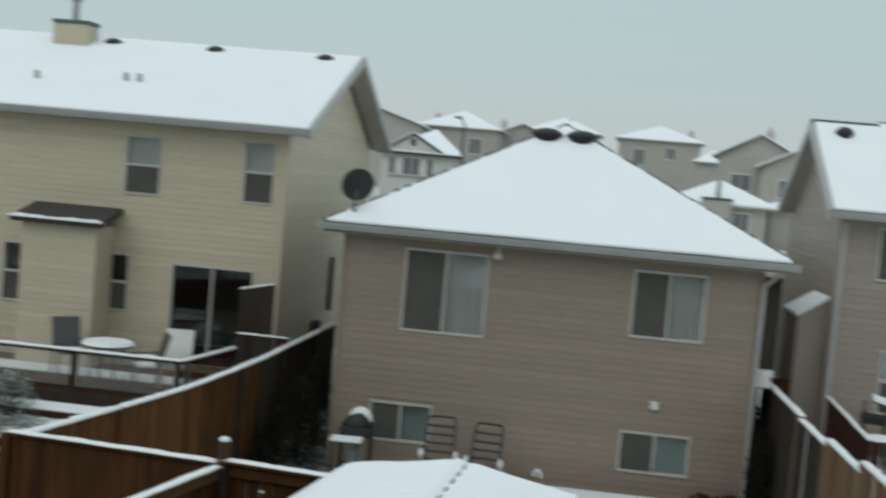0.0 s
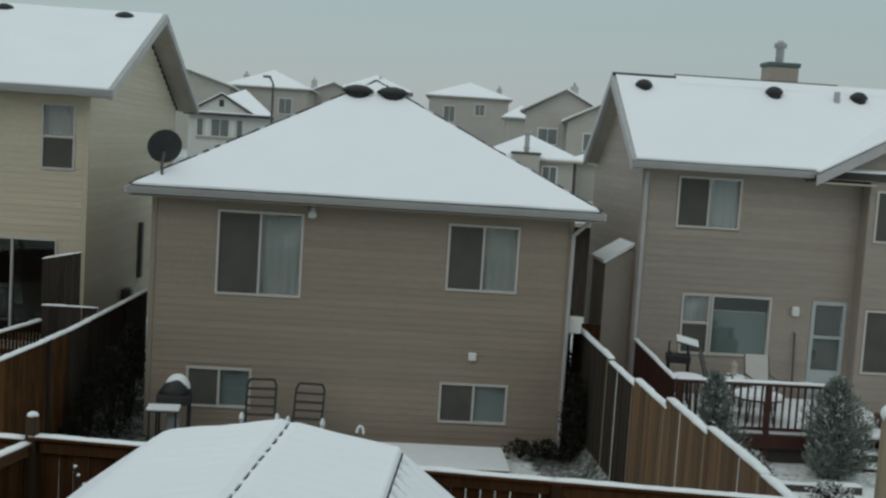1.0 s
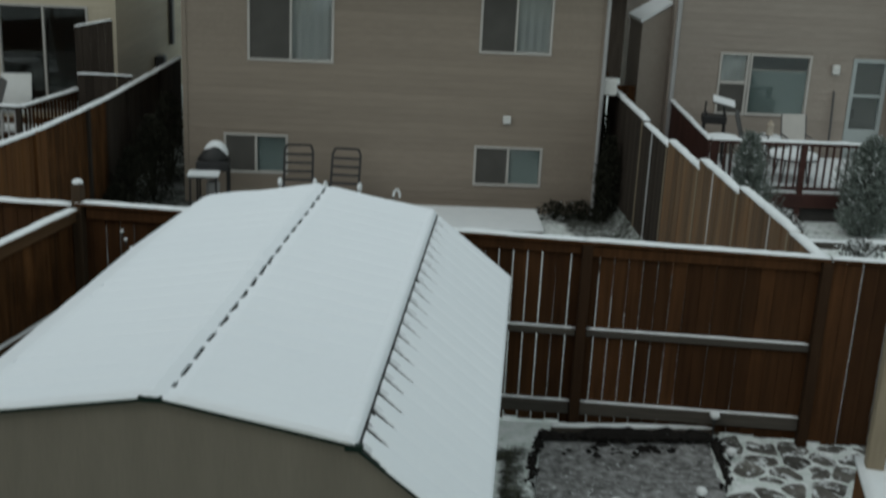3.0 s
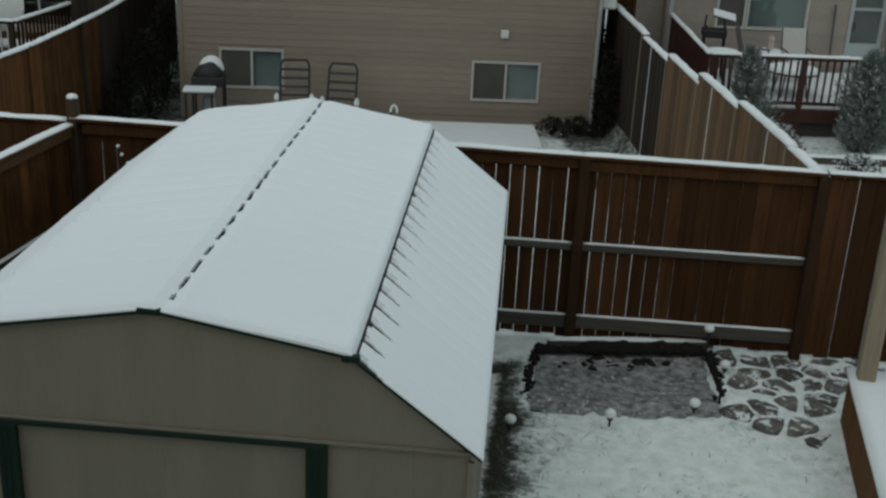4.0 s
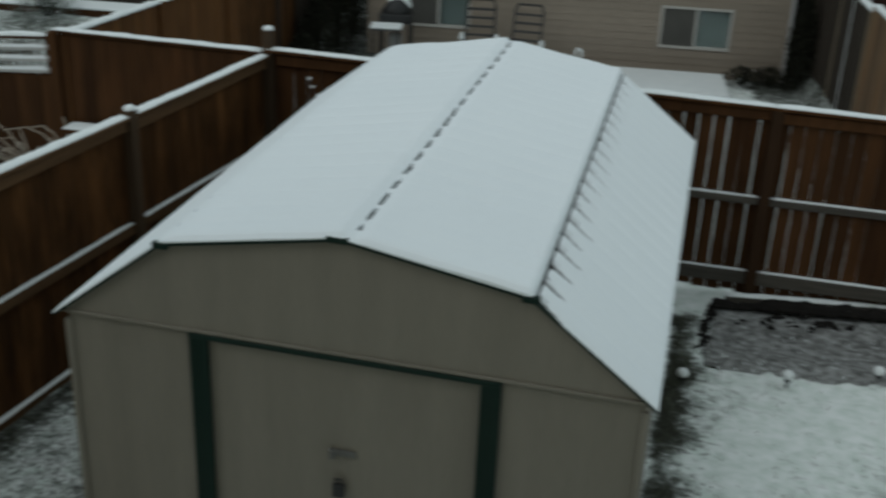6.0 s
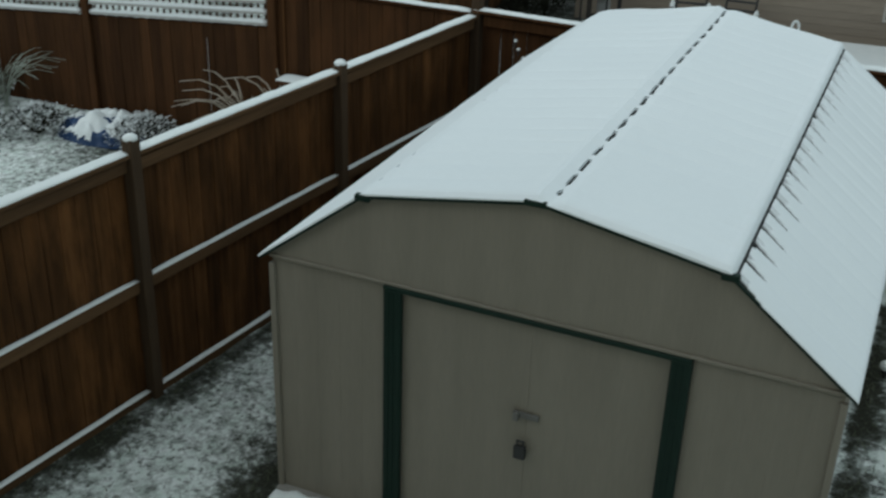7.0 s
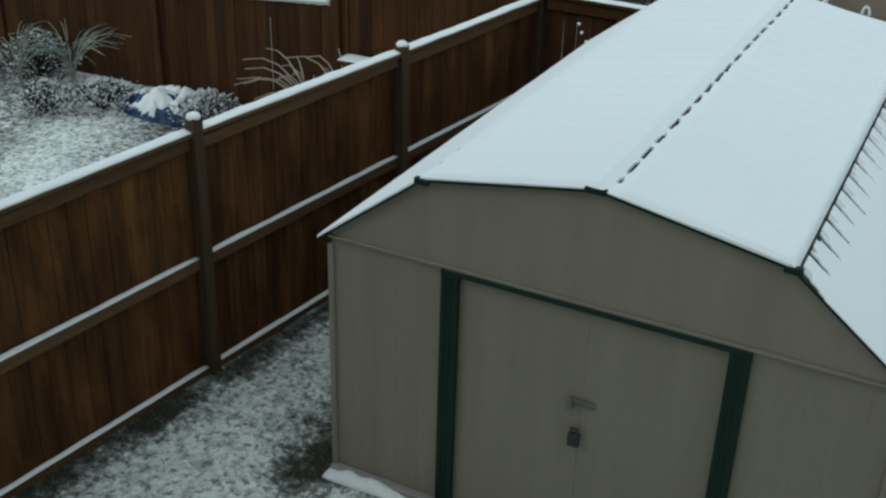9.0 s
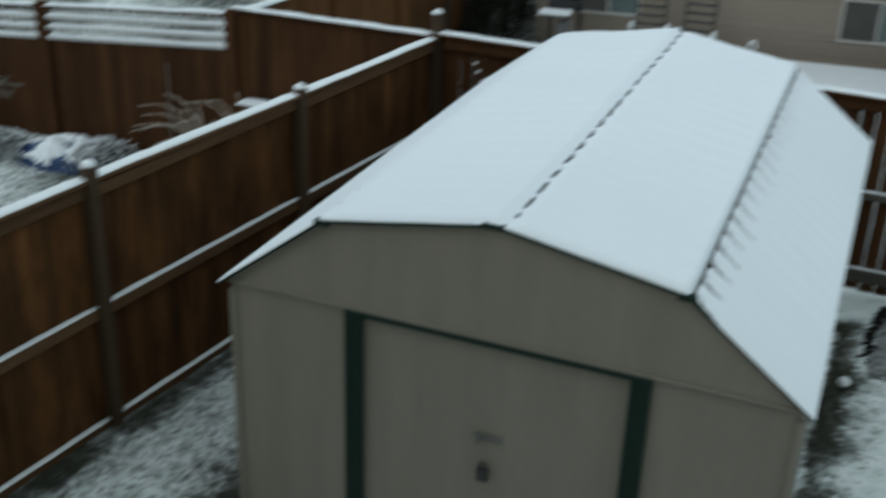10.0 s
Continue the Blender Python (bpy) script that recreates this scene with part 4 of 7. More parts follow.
    downspout(h, 4.93, n0, 0.4, 4.5)
    part("wall_lamp", boxed(7.84, 7.98, n0 - 0.12, n0 - 0.015, 1.98, 2.16, 0.03, 2), WHITE_PAINT, h, "white globe wall lamp")
    # chase on the side wall with a snowy slanted top
    bm = bmesh.new()
    prism(bm, [(4.36, 0.2), (4.875, 0.2), (4.875, 3.06), (4.36, 2.74)], 20.9, 22.1, lambda a, b, s: Vector((a, s, b)))
    chase = part("side_chase", bm, SIDING_GREY, h, "boxed side chase")
    part("chase_snow", slab([(4.32, 20.86, 2.79), (4.87, 20.86, 3.14), (4.87, 22.14, 3.14), (4.32, 22.14, 2.79)], 0.06), SNOW, chase)


def left_house():
    h = thing("house", HF, "cream two-storey house with a snowy gable roof", "house", "houses")
    u0, u1, n0, n1, zb, zt = -17.0, -5.5, 21.94, 31.0, 0.0, 5.24
    face = Matrix.Translation((u0, n0, zb))
    at = lambda a, b, c, d: (a - u0, b - u0, c, d)
    op = [at(-8.80, -8.06, 3.80, 4.97), at(-6.36, -5.74, 3.82, 5.05), at(-7.69, -6.01, 0.45, 2.48), at(-9.14, -8.58, 1.42, 2.58), at(-11.25, -10.72, 1.41, 2.62)]
    siding_wall(h, face, u1 - u0, zt - zb, op, SIDING_CREAM)
    for o in (op[0], op[1], op[3], op[4]):
        window(h, face, *o, split="h", at=0.5, dark=(0,), blind=(1,) if o in op[:2] else ())
    window(h, face, *op[2], split="v", name="patio_door")
    siding_wall(h, Matrix.Translation((u1, n0, zb)) @ pose(0, 0, 0, 0, 0, 90), n1 - n0, zt - zb, [], SIDING_CREAM, gable=(0.0, n1 - n0, 7.05))
    part("wall", boxed(u0, u1, n1 - 0.16, n1, zb, zt, 0), SIDING_CREAM, h)
    part("wall", boxed(u0, u0 + 0.16, n0 + 0.17, n1 - 0.17, zb, zt, 0), SIDING_CREAM, h)
    part("floor_slab", boxed(u0 + 0.17, u1 - 0.17, n0 + 0.17, n1 - 0.17, 2.75, 2.95, 0), ROOM, h)
    part("partition", boxed(u0 + 0.17, u1 - 0.17, n0 + 3, n0 + 3.1, zb, zt, 0), ROOM, h)
    part("ceiling", boxed(u0 + 0.01, u1 - 0.01, n0 + 0.01, n1 - 0.01, zt, zt + 0.03, 0), ROOM, h)
    part("corner_trim", boxed(u1 - 0.06, u1 + 0.03, n0 - 0.03, n0 + 0.06, zb, zt, 0.004), SIDING_CREAM, h)
    e1, nf, nb, nr, ez, rz = -5.0, 21.54, 31.6, 26.57, 5.34, 7.28
    roof_plane(h, [(-17.5, nf, ez), (e1, nf, ez), (e1, nr, rz), (-17.5, nr, rz)])
    roof_plane(h, [(-17.5, nr, rz), (e1, nr, rz), (e1, nb, ez), (-17.5, nb, ez)])
    gutter(h, (-17.5, nf, ez + 0.01), (e1, nf, ez + 0.01))
    part("soffit", boxed(-17.4, e1 - 0.02, nf + 0.02, n0, ez - 0.125, ez - 0.105, 0), SOFFIT, h)
    for a, b in (((nf, ez), (nr, rz)), ((nr, rz), (nb, ez))):
        bm = bmesh.new()
        prism(bm, [(a[0], a[1] - 0.16), (b[0], b[1] - 0.16), (b[0], b[1] + 0.03), (a[0], a[1] + 0.03)], e1 - 0.06, e1 + 0.025, lambda p, q, s: Vector((s, p, q)))
        part("rake_board", bm, GUTTER, h)
        bm = bmesh.new()
        prism(bm, [(a[0], a[1] - 0.13), (b[0], b[1] - 0.13), (b[0], b[1] - 0.105), (a[0], a[1] - 0.105)], u1 - 0.02, e1, lambda p, q, s: Vector((s, p, q)))
        part("soffit", bm, SOFFIT, h)
    for u in (-8.5, -5.85, -11.0):
        roof_vent(h, u, 26.2, 7.10, 0.2)
    for u, n, z in ((-11.4, 23.2, 5.98), (-9.55, 23.5, 6.10), (-9.25, 23.5, 6.1)):
        bm = bmesh.new()
        tube(bm, (u, n, z - 0.2), (u, n, z + 0.2), 0.06, 0.06, 10)
        part("plumbing_stack", bm, GUTTER, h, "grey vent stack")
    chimney(h, -12.3, -11.45, 25.7, 26.3, 6.4, 7.58, 8.2, SIDING_CREAM)
    # bay with a small dark shed roof
    bm = boxed(-10.45, -8.93, 21.06, 21.925, 0.0, 3.12, 0.01)
    bay = part("bay", bm, SIDING_CREAM, h)
    z = 0.0
    while z < 3.0:
        piece("siding_board", BOARDS[SIDING_CREAM.name], bay, Matrix.Translation((-10.45, 21.056, z)) @ Matrix.Diagonal((1.52, 1, 1, 1)))
        z += COURSE
    bm = bmesh.new()
    prism(bm, [(20.86, 3.12), (21.93, 3.36), (21.93, 3.48), (20.86, 3.22)], -10.62, -8.78, lambda a, b, s: Vector((s, a, b)))
    part("bay_roof", bm, SHINGLE, bay, "dark shingle roof blown free of snow")
    ob = part("bay_snow", snow_ridge(1.86, 0.14, 0.05, seed=8), SNOW, bay, smooth=True)
    ob.matrix_basis = pose(-10.63, 20.87, 3.215)
    for n, z0, z1 in ((26.8, 1.2, 2.5),):
        part("utility_pipe", boxed(u1 + 0.02, u1 + 0.1, n, n + 0.22, z0, z1, 0.01), DARKMETAL, h)
    part("gas_meter", boxed(u1 + 0.02, u1 + 0.22, 25.2, 25.5, 0.7, 1.15, 0.03), DARKMETAL, h, "grey gas meter")


main_house()
right_house()
left_house()


# ---- fences ----
def board_mesh(w, h, t, material):
    bm = boxed(0, w, 0, t, 0, h, 0.004)
    return mesh_of("board", bm, material)


def post(parent, x, y, z0, z1, material, s=0.09, cap=True):
    ob = part("post", boxed(x - s / 2, x + s / 2, y - s / 2, y + s / 2, z0, z1, 0.006), material, parent)
    if cap:
        bm = bmesh.new()
        bmesh.ops.create_uvsphere(bm, u_segments=12, v_segments=7, radius=0.5)
        for v in bm.verts:
            v.co = Vector((x + v.co.x * s * 1.14, y + v.co.y * s * 1.14, z1 + max(-0.008, v.co.z * 0.07)))
        part("snow_cap", bm, SNOW, ob, smooth=True)
    return ob


def plank_fence(name, m, length, label, boards, rails, posts, top, base, width=0.14, gap=0.006, side=0.03, group="garden fences", later=(), seed=1):
    """Upright boards on one side, rails and posts on the other; top(x), base(x) give heights along it."""
    rnd = random.Random(seed)
    f = thing(name, m, label, "fence", group)
    shared = board_mesh(width, 1.0, 0.02, boards)
    changed = [(x_from, board_mesh(width, 1.0, 0.02, m_)) for x_from, m_ in later]
    x = 0.0
    while x < length - width * 0.4:
        zt, zb = top(x + width / 2) - 0.012, base(x + width / 2) + rnd.uniform(0.02, 0.05)
        g = gap(x) * rnd.uniform(0.6, 1.3) if callable(gap) else gap * rnd.choice((0.3, 0.5, 1.0, 1.3, 1.8))
        sc = (width - g) / width
        me_ = ([shared] + [q for x_from, q in changed if x >= x_from])[-1]
        piece("board", me_, f, Matrix.Translation((x, side + rnd.uniform(-0.004, 0.004), zb)) @ pose(0, 0, 0, 0, rnd.uniform(-0.25, 0.25) * (0.35 if callable(gap) else 1 if gap > 0.004 else 0.1), 0) @ Matrix.Diagonal((sc, 1, zt - zb, 1)))
        x += width
    for k, (xa, xb, z, hgt, dep, material, heap) in enumerate(rails):
        r = part("rail", boxed(0, xb - xa, -dep, 0, -hgt, 0, 0.006), material, f)
        r.matrix_basis = pose(xa, side - 0.004, z)
        if heap:
            s = part("rail_snow", snow_ridge(xb - xa, dep * 0.9, heap * 0.85, seed=seed * 31 + k), SNOW, r, smooth=True)
            s.matrix_basis = pose(0, -dep / 2, 0)
    for k, (xp, zp, material, s, cap) in enumerate(posts):
        post(f, xp, 0.0 - 0.02, base(xp) - 0.1, zp, material, s, cap)
    return f


def snow_run(f, pts, width, height, seed):
    """Snow along a fence top through the given (x, y, z) points."""
    for k, (a, b) in enumerate(zip(pts, pts[1:])):
        a, b = Vector(a), Vector(b)
        d = b - a
        ob = part("snow_cap", snow_ridge(d.length, width, height, seed=seed + k), SNOW, f, smooth=True)
        ob.matrix_basis = Matrix.Translation(a) @ d.to_track_quat("X", "Z").to_matrix().to_4x4()


flat0 = lambda x: 0.0

# left side fence of the yard, rails on the yard side
LF = pose(-5.12, 2.0, 0, 0, 0, 90 - 5.64)
lp = [0.98, 3.26, 5.53, 7.72]
ltop = [(-1.0, 1.85), (lp[0], 1.85), (lp[1], 1.85), (lp[2], 1.818), (lp[3], 1.80), (9.0, 1.80)]


def left_top(x):
    for (a, za), (b, zb) in zip(ltop, ltop[1:]):
        if x <= b:
            return za + (zb - za) * (x - a) / (b - a)
    return 1.80


lr = []
for a, b in ((0.0, lp[0]), (lp[0], lp[1]), (lp[1], lp[2]), (lp[2], lp[3])):
    lr += [(a + 0.045, b - 0.045, left_top((a + b) / 2) - 0.012, 0.09, 0.045, RAIL_WOOD, 0.0), (a + 0.045, b - 0.045, 0.95, 0.09, 0.05, RAIL_WOOD, 0.016), (a + 0.045, b - 0.045, 0.055, 0.10, 0.05, RAIL_WOOD, 0.016)]
f = plank_fence("garden_fence", LF, 7.7, "brown stained cedar fence capped with snow", FENCE_BROWN, lr, [(x, z, POST_BROWN, 0.088, True) for x, z in zip(lp, (1.99, 1.975, 1.905))] + [(lp[3], 2.075, POST_BROWN, 0.092, True)], left_top, flat0, gap=0.002, seed=3)
for k, (a, b) in enumerate(((0.0, lp[0]), (lp[0], lp[1]), (lp[1], lp[2]), (lp[2], lp[3] - 0.03))):
    cap = part("cap_rail", boxed(0, b - a, -0.05, 0.075, 0, 0.028, 0.005), RAIL_WOOD, f)
    cap.matrix_basis = Matrix.Translation((a, 0, left_top(a))) @ Vector((b - a, 0, left_top(b) - left_top(a))).to_track_quat("X", "Z").to_matrix().to_4x4()
snow_run(f, [(x, 0.012, left_top(x) + 0.027) for x in (0, *lp)], 0.10, 0.018, 11)

# back fence of the yard
BF = pose(-4.36, 9.68, 0, 0, 0, 1.94)
bp = [2.4, 4.72, 6.84]
back_top = lambda x: 1.80 + 0.06 * (1 - x / 6.86)
br = []
for a, b in ((0.05, bp[0]), (bp[0], bp[1]), (bp[1], bp[2])):
    br += [(a + 0.045, b - 0.05, back_top((a + b) / 2) - 0.012, 0.10, 0.045, FENCE_DARK, 0.0), (a + 0.045, b - 0.05, 1.0, 0.07, 0.05, RAIL_GREY, 0.011), (a + 0.045, b - 0.05, 0.27, 0.13, 0.05, RAIL_GREY, 0.011)]
f = plank_fence("garden_fence", BF, 6.86, "dark red-brown cedar fence with snowy rails", FENCE_DARK, br, [(x, back_top(x), POST_DARK, 0.095, False) for x in bp], back_top, flat0, width=0.131, gap=lambda x: 0.0052 if x < 4.8 else (0.0045 if x < 5.4 else (0.0035 if int(x * 7.6) % 2 and x < 6.1 else 0.001)), seed=5)
cap = part("cap_rail", boxed(0, 6.86, -0.06, 0.075, 0.002, 0.032, 0.005), FENCE_DARK, f)
cap.matrix_basis = Matrix.Translation((0, 0, back_top(0))) @ Vector((6.86, 0, -0.06)).to_track_quat("X", "Z").to_matrix().to_4x4()
snow_run(f, [(x, 0.008, back_top(x) + 0.03) for x in (0, 2.4, 4.7, 6.86)], 0.12, 0.015, 21)
BF2 = BF @ pose(6.88, 0, 0)
f = plank_fence("garden_fence", BF2, 4.2, "dark red-brown cedar fence, boards facing the yard", FENCE_DARK, [], [], lambda x: 1.80, flat0, gap=0.0035, side=-0.02, seed=6)
part("cap_rail", boxed(0, 4.2, -0.06, 0.075, 1.802, 1.832, 0.005), FENCE_DARK, f)
snow_run(f, [(0, 0.008, 1.83), (4.2, 0.008, 1.83)], 0.12, 0.015, 25)

# the neighbour's stretch of the back fence, seen over the side fence
BF3 = BF @ pose(-2.24, 0, 0)
f = plank_fence("garden_fence", BF3, 2.2, "dark brown cedar fence capped with snow", FENCE_DARK, [], [(0.0, 1.84, FENCE_DARK, 0.1, False)], lambda x: 1.83, flat0, gap=0.002, side=-0.02, seed=7)
part("cap_rail", boxed(0, 2.2, -0.06, 0.075, 1.832, 1.862, 0.005), FENCE_DARK, f)
snow_run(f, [(0, 0.008, 1.86), (2.2, 0.008, 1.86)], 0.12, 0.018, 27)


def lattice_fence(x0, x1, z0, z1, seed):
    """A lower plank fence with a slatted lattice panel on top."""
    w = x1 - x0
    m = BF @ pose(x0, 0, 0)
    f = plank_fence("lattice_fence", m, w, "dark cedar fence topped by a snowy slatted lattice", FENCE_DARK, [], [(0.0, z0 + 0.42, FENCE_DARK, 0.1, False)], lambda x: z0 + (z1 - z0) * x / w, flat0, gap=0.002, side=-0.02, seed=seed)
    tilt = math.degrees(math.atan2(z1 - z0, w))
    for k in range(4):
        z = z0 + 0.0 + k * 0.115
        r = part("slat", boxed(0.06, w - 0.06, -0.05, 0.03, 0, 0.03, 0.004), DECK_WHITE if k < 3 else FENCE_DARK, f)
        r.matrix_basis = pose(0, 0, z, 0, -tilt, 0)
        s = part("slat_snow", snow_ridge(w - 0.12, 0.085, 0.03, seed=seed + k), SNOW, r, smooth=True)
        s.matrix_basis = pose(0.06, -0.01, 0.03)
    if seed == 41:
        part("joint_snow", boxed(w * 0.66, w * 0.66 + 0.004, -0.045, -0.038, 0.35, z0 - 0.05, 0.001), DECK_WHITE, f, "snow blown into a joint")
    tooth = mesh_of("lattice_strip", boxed(-0.012, 0.012, 0.0, 0.012, 0, 0.37, 0.002), FENCE_DARK)
    k = int(w / 0.09)
    for i in range(k):
        x = 0.1 + (w - 0.2) * i / (k - 1)
        piece("lattice_strip", tooth, f, Matrix.Translation((x, -0.008, z0 + (z1 - z0) * x / w)))


lattice_fence(-4.68, -2.245, 1.225, 1.42, 41)
lattice_fence(-7.15, -4.70, 1.02, 1.22, 42)
lattice_fence(-9.6, -7.17, 0.82, 1.01, 43)

# long boundary fence sagging down towards the houses
cf_pts = [(-5.06, 10.38, 1.86), (-5.03, 12.4, 1.70), (-4.98, 15.0, 1.50), (-4.9, 18.3, 1.36), (-4.82, 21.2, 1.32), (-4.75, 24.8, 1.29)]


def cf(n):
    for a, b in zip(cf_pts, cf_pts[1:]):
        if n <= b[1] or b is cf_pts[-1]:
            k = (n - a[1]) / (b[1] - a[1])
            return a[0] + (b[0] - a[0]) * k, a[2] + (b[2] - a[2]) * k


CFM = HF @ pose(-5.06, 10.38, 0, 0, 0, 90 - 1.2)
# Boards turn darker downhill, with the deep shade there put into their colour.
f = plank_fence("boundary_fence", CFM, 14.0, "amber cedar boundary fence, old boards downhill darkened for shade, snow on top", FENCE_ORANGE, [], [(2.4 * k, cf(10.38 + 2.4 * k)[1] - 0.02, FENCE_ORANGE if k < 3 else FENCE_GREY, 0.1, False) for k in range(1, 6)], lambda x: cf(10.38 + x)[1] - 0.03, lambda x: -0.62 * smooth01(x / 8), gap=0.002, side=-0.02, seed=9, later=((5.2, FENCE_BROWN), (8.2, FENCE_GREY)))
snow_run(f, [(x, 0.0, cf(10.38 + x)[1] - 0.03) for x in (0, 1.2, 2.4, 3.6, 4.8, 6.0, 7.2, 8.4, 9.6, 10.8, 12.0, 13.0, 14.0)], 0.12, 0.03, 61)

# stepped fence towards the right-hand house
for k, (a, b, z) in enumerate(((9.6, 10.41, 1.785), (10.41, 12.2, 1.80), (12.2, 13.95, 1.725), (13.95, 15.74, 1.595), (15.74, 17.5, 1.505), (17.5, 20.8, 1.555))):
    m = HF @ pose(3.87, a, 0, 0, 0, 90)
    f = plank_fence("boundary_fence", m, b - a, "weathered tan cedar fence panel with a thick snow cap", FENCE_TAN if k < 4 else FENCE_GREY, [], [(b - a - 0.05, z + 0.01, FENCE_TAN, 0.09, False)], lambda x: z, lambda x: -0.5 * smooth01((a + x - 10.5) / 7), side=0.02, group="stepped fence panels", seed=70 + k)
    snow_run(f, [(0.0, 0.0, z - 0.012), (b - a, 0.0, z - 0.012)], 0.11, 0.042, 80 + k)
    # snow blown into the upright joints
    for x in ((b - a) * 0.03, (b - a) * (0.36 if k % 2 else 0.62)):
        zb = -0.5 * smooth01((a + x - 10.5) / 7)
        seam = x < 0.2
        if not seam and k not in (1, 2, 4):
            continue
        ob = part("batten" if seam else "joint_snow", boxed(0, 0.03 if seam else 0.005, 0.0, 0.014, zb + 0.05, z - 0.03, 0.004), POST_TAN if seam else SNOW, f, "pale edge board" if seam else "snow blown into a joint")
        ob.matrix_basis = pose(x, 0.04, 0)

f = plank_fence("garden_gate", hp(3.92, 20.88), 0.95, "dark brown wooden side gate", FENCE_DARK, [], [], lambda x: 1.585, lambda x: -0.4, seed=91)
f = plank_fence("garden_gate", hp(3.47, 21.3), 0.42, "narrow dark wooden gate beside the house", FENCE_DARK, [], [], lambda x: 1.75, lambda x: -0.5, gap=0.002, seed=90)
f = plank_fence("garden_gate", hp(-5.85, 20.5), 1.0, "dark wooden side gate with snow on top", FENCE_GREY, [], [], lambda x: 1.44, lambda x: -0.3, seed=92)
snow_run(f, [(0, 0.03, 1.43), (1.0, 0.03, 1.43)], 0.07, 0.025, 93)


# ---- far houses up the slope ----
def far_house(az, dist, turn, w, d, zg, ze, zr, wall, gable=False, wins=(), label="", chim=None):
    a = radians(az)
    h = thing("house", pose(-math.sin(a) * dist, math.cos(a) * dist, 0, 0, 0, turn), label, "house", "houses up the slope")
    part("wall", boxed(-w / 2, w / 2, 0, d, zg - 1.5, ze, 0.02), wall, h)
    o = 0.5
    x0, x1, y0, y1 = -w / 2 - o, w / 2 + o, -o, d + o
    if gable:
        bm = bmesh.new()
        prism(bm, [(-w / 2, ze), (w / 2, ze), (0, zr - 0.12)], 0.0, d, lambda p, q, s: Vector((p, s, q)))
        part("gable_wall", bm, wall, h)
        for pts in ([(x0, y0, ze), (0, y0, zr), (0, y1, zr), (x0, y1, ze)], [(0, y0, zr), (x1, y0, ze), (x1, y1, ze), (0, y1, zr)]):
            r = part("roof", slab(pts, 0.1), SOFFIT, h)
            part("roof_snow", slab([Vector(p) + Vector((0, -0.03, 0.12)) for p in pts], 0.11), ROOFSNOW, r)
    else:
        k = min(w, d) / 2 + o
        if w >= d:
            a0, a1 = (x0 + k, (y0 + y1) / 2, zr), (x1 - k, (y0 + y1) / 2, zr)
            planes = [[(x0, y0, ze), (x1, y0, ze), a1, a0], [(x1, y1, ze), (x0, y1, ze), a0, a1], [(x0, y1, ze), (x0, y0, ze), a0], [(x1, y0, ze), (x1, y1, ze), a1]]
        else:
            a0, a1 = (0, y0 + k, zr), (0, y1 - k, zr)
            planes = [[(x0, y0, ze), (x1, y0, ze), a0], [(x1, y1, ze), (x0, y1, ze), a1], [(x0, y1, ze), (x0, y0, ze), a0, a1], [(x1, y0, ze), (x1, y1, ze), a1, a0]]
        for pts in planes:
            r = part("roof", slab(pts, 0.1), SOFFIT, h)
            part("roof_snow", slab([Vector(p) + Vector((0, 0, 0.12)) for p in pts], 0.11), ROOFSNOW, r)
    for xa, xb, za, zb in wins:
        bm = bmesh.new()
        box(bm, xa - 0.1, xb + 0.1, -0.06, 0.02, za - 0.1, zb + 0.1)
        wn_ = part("window", bm, WHITE_PAINT, h)
        part("pane", boxed(xa, (xa + xb) / 2 - 0.03, -0.075, -0.05, za, zb, 0), FAR_GLASS, wn_)
        part("pane", boxed((xa + xb) / 2 + 0.03, xb, -0.075, -0.05, za, zb, 0), FAR_GLASS, wn_)
    if chim:
        cx, cy, cz = chim
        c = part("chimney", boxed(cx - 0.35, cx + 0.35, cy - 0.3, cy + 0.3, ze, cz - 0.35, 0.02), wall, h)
        bm = bmesh.new()
        tube(bm, (cx, cy, cz - 0.36), (cx, cy, cz - 0.02), 0.12, 0.1, 8)
        part("flue_pipe", bm, STEEL, c)
    return h


EYE_Z = 4.69


def far_hip(az, dist, half, eave, peak, wall, label, turn=4, wins=(), chim=None, gable=False, deep=1.0):
    """A far house from its bearing, half its width in degrees, and the rise of eave and ridge for each metre of distance."""
    w = 2 * dist * math.tan(radians(half)) - 1.0
    a = radians(az)
    zg = ground_z(-math.sin(a) * dist, math.cos(a) * dist)
    return far_house(az, dist, turn, w, w * deep, zg, EYE_Z + eave * dist, EYE_Z + peak * dist, wall, gable, wins, label, chim)


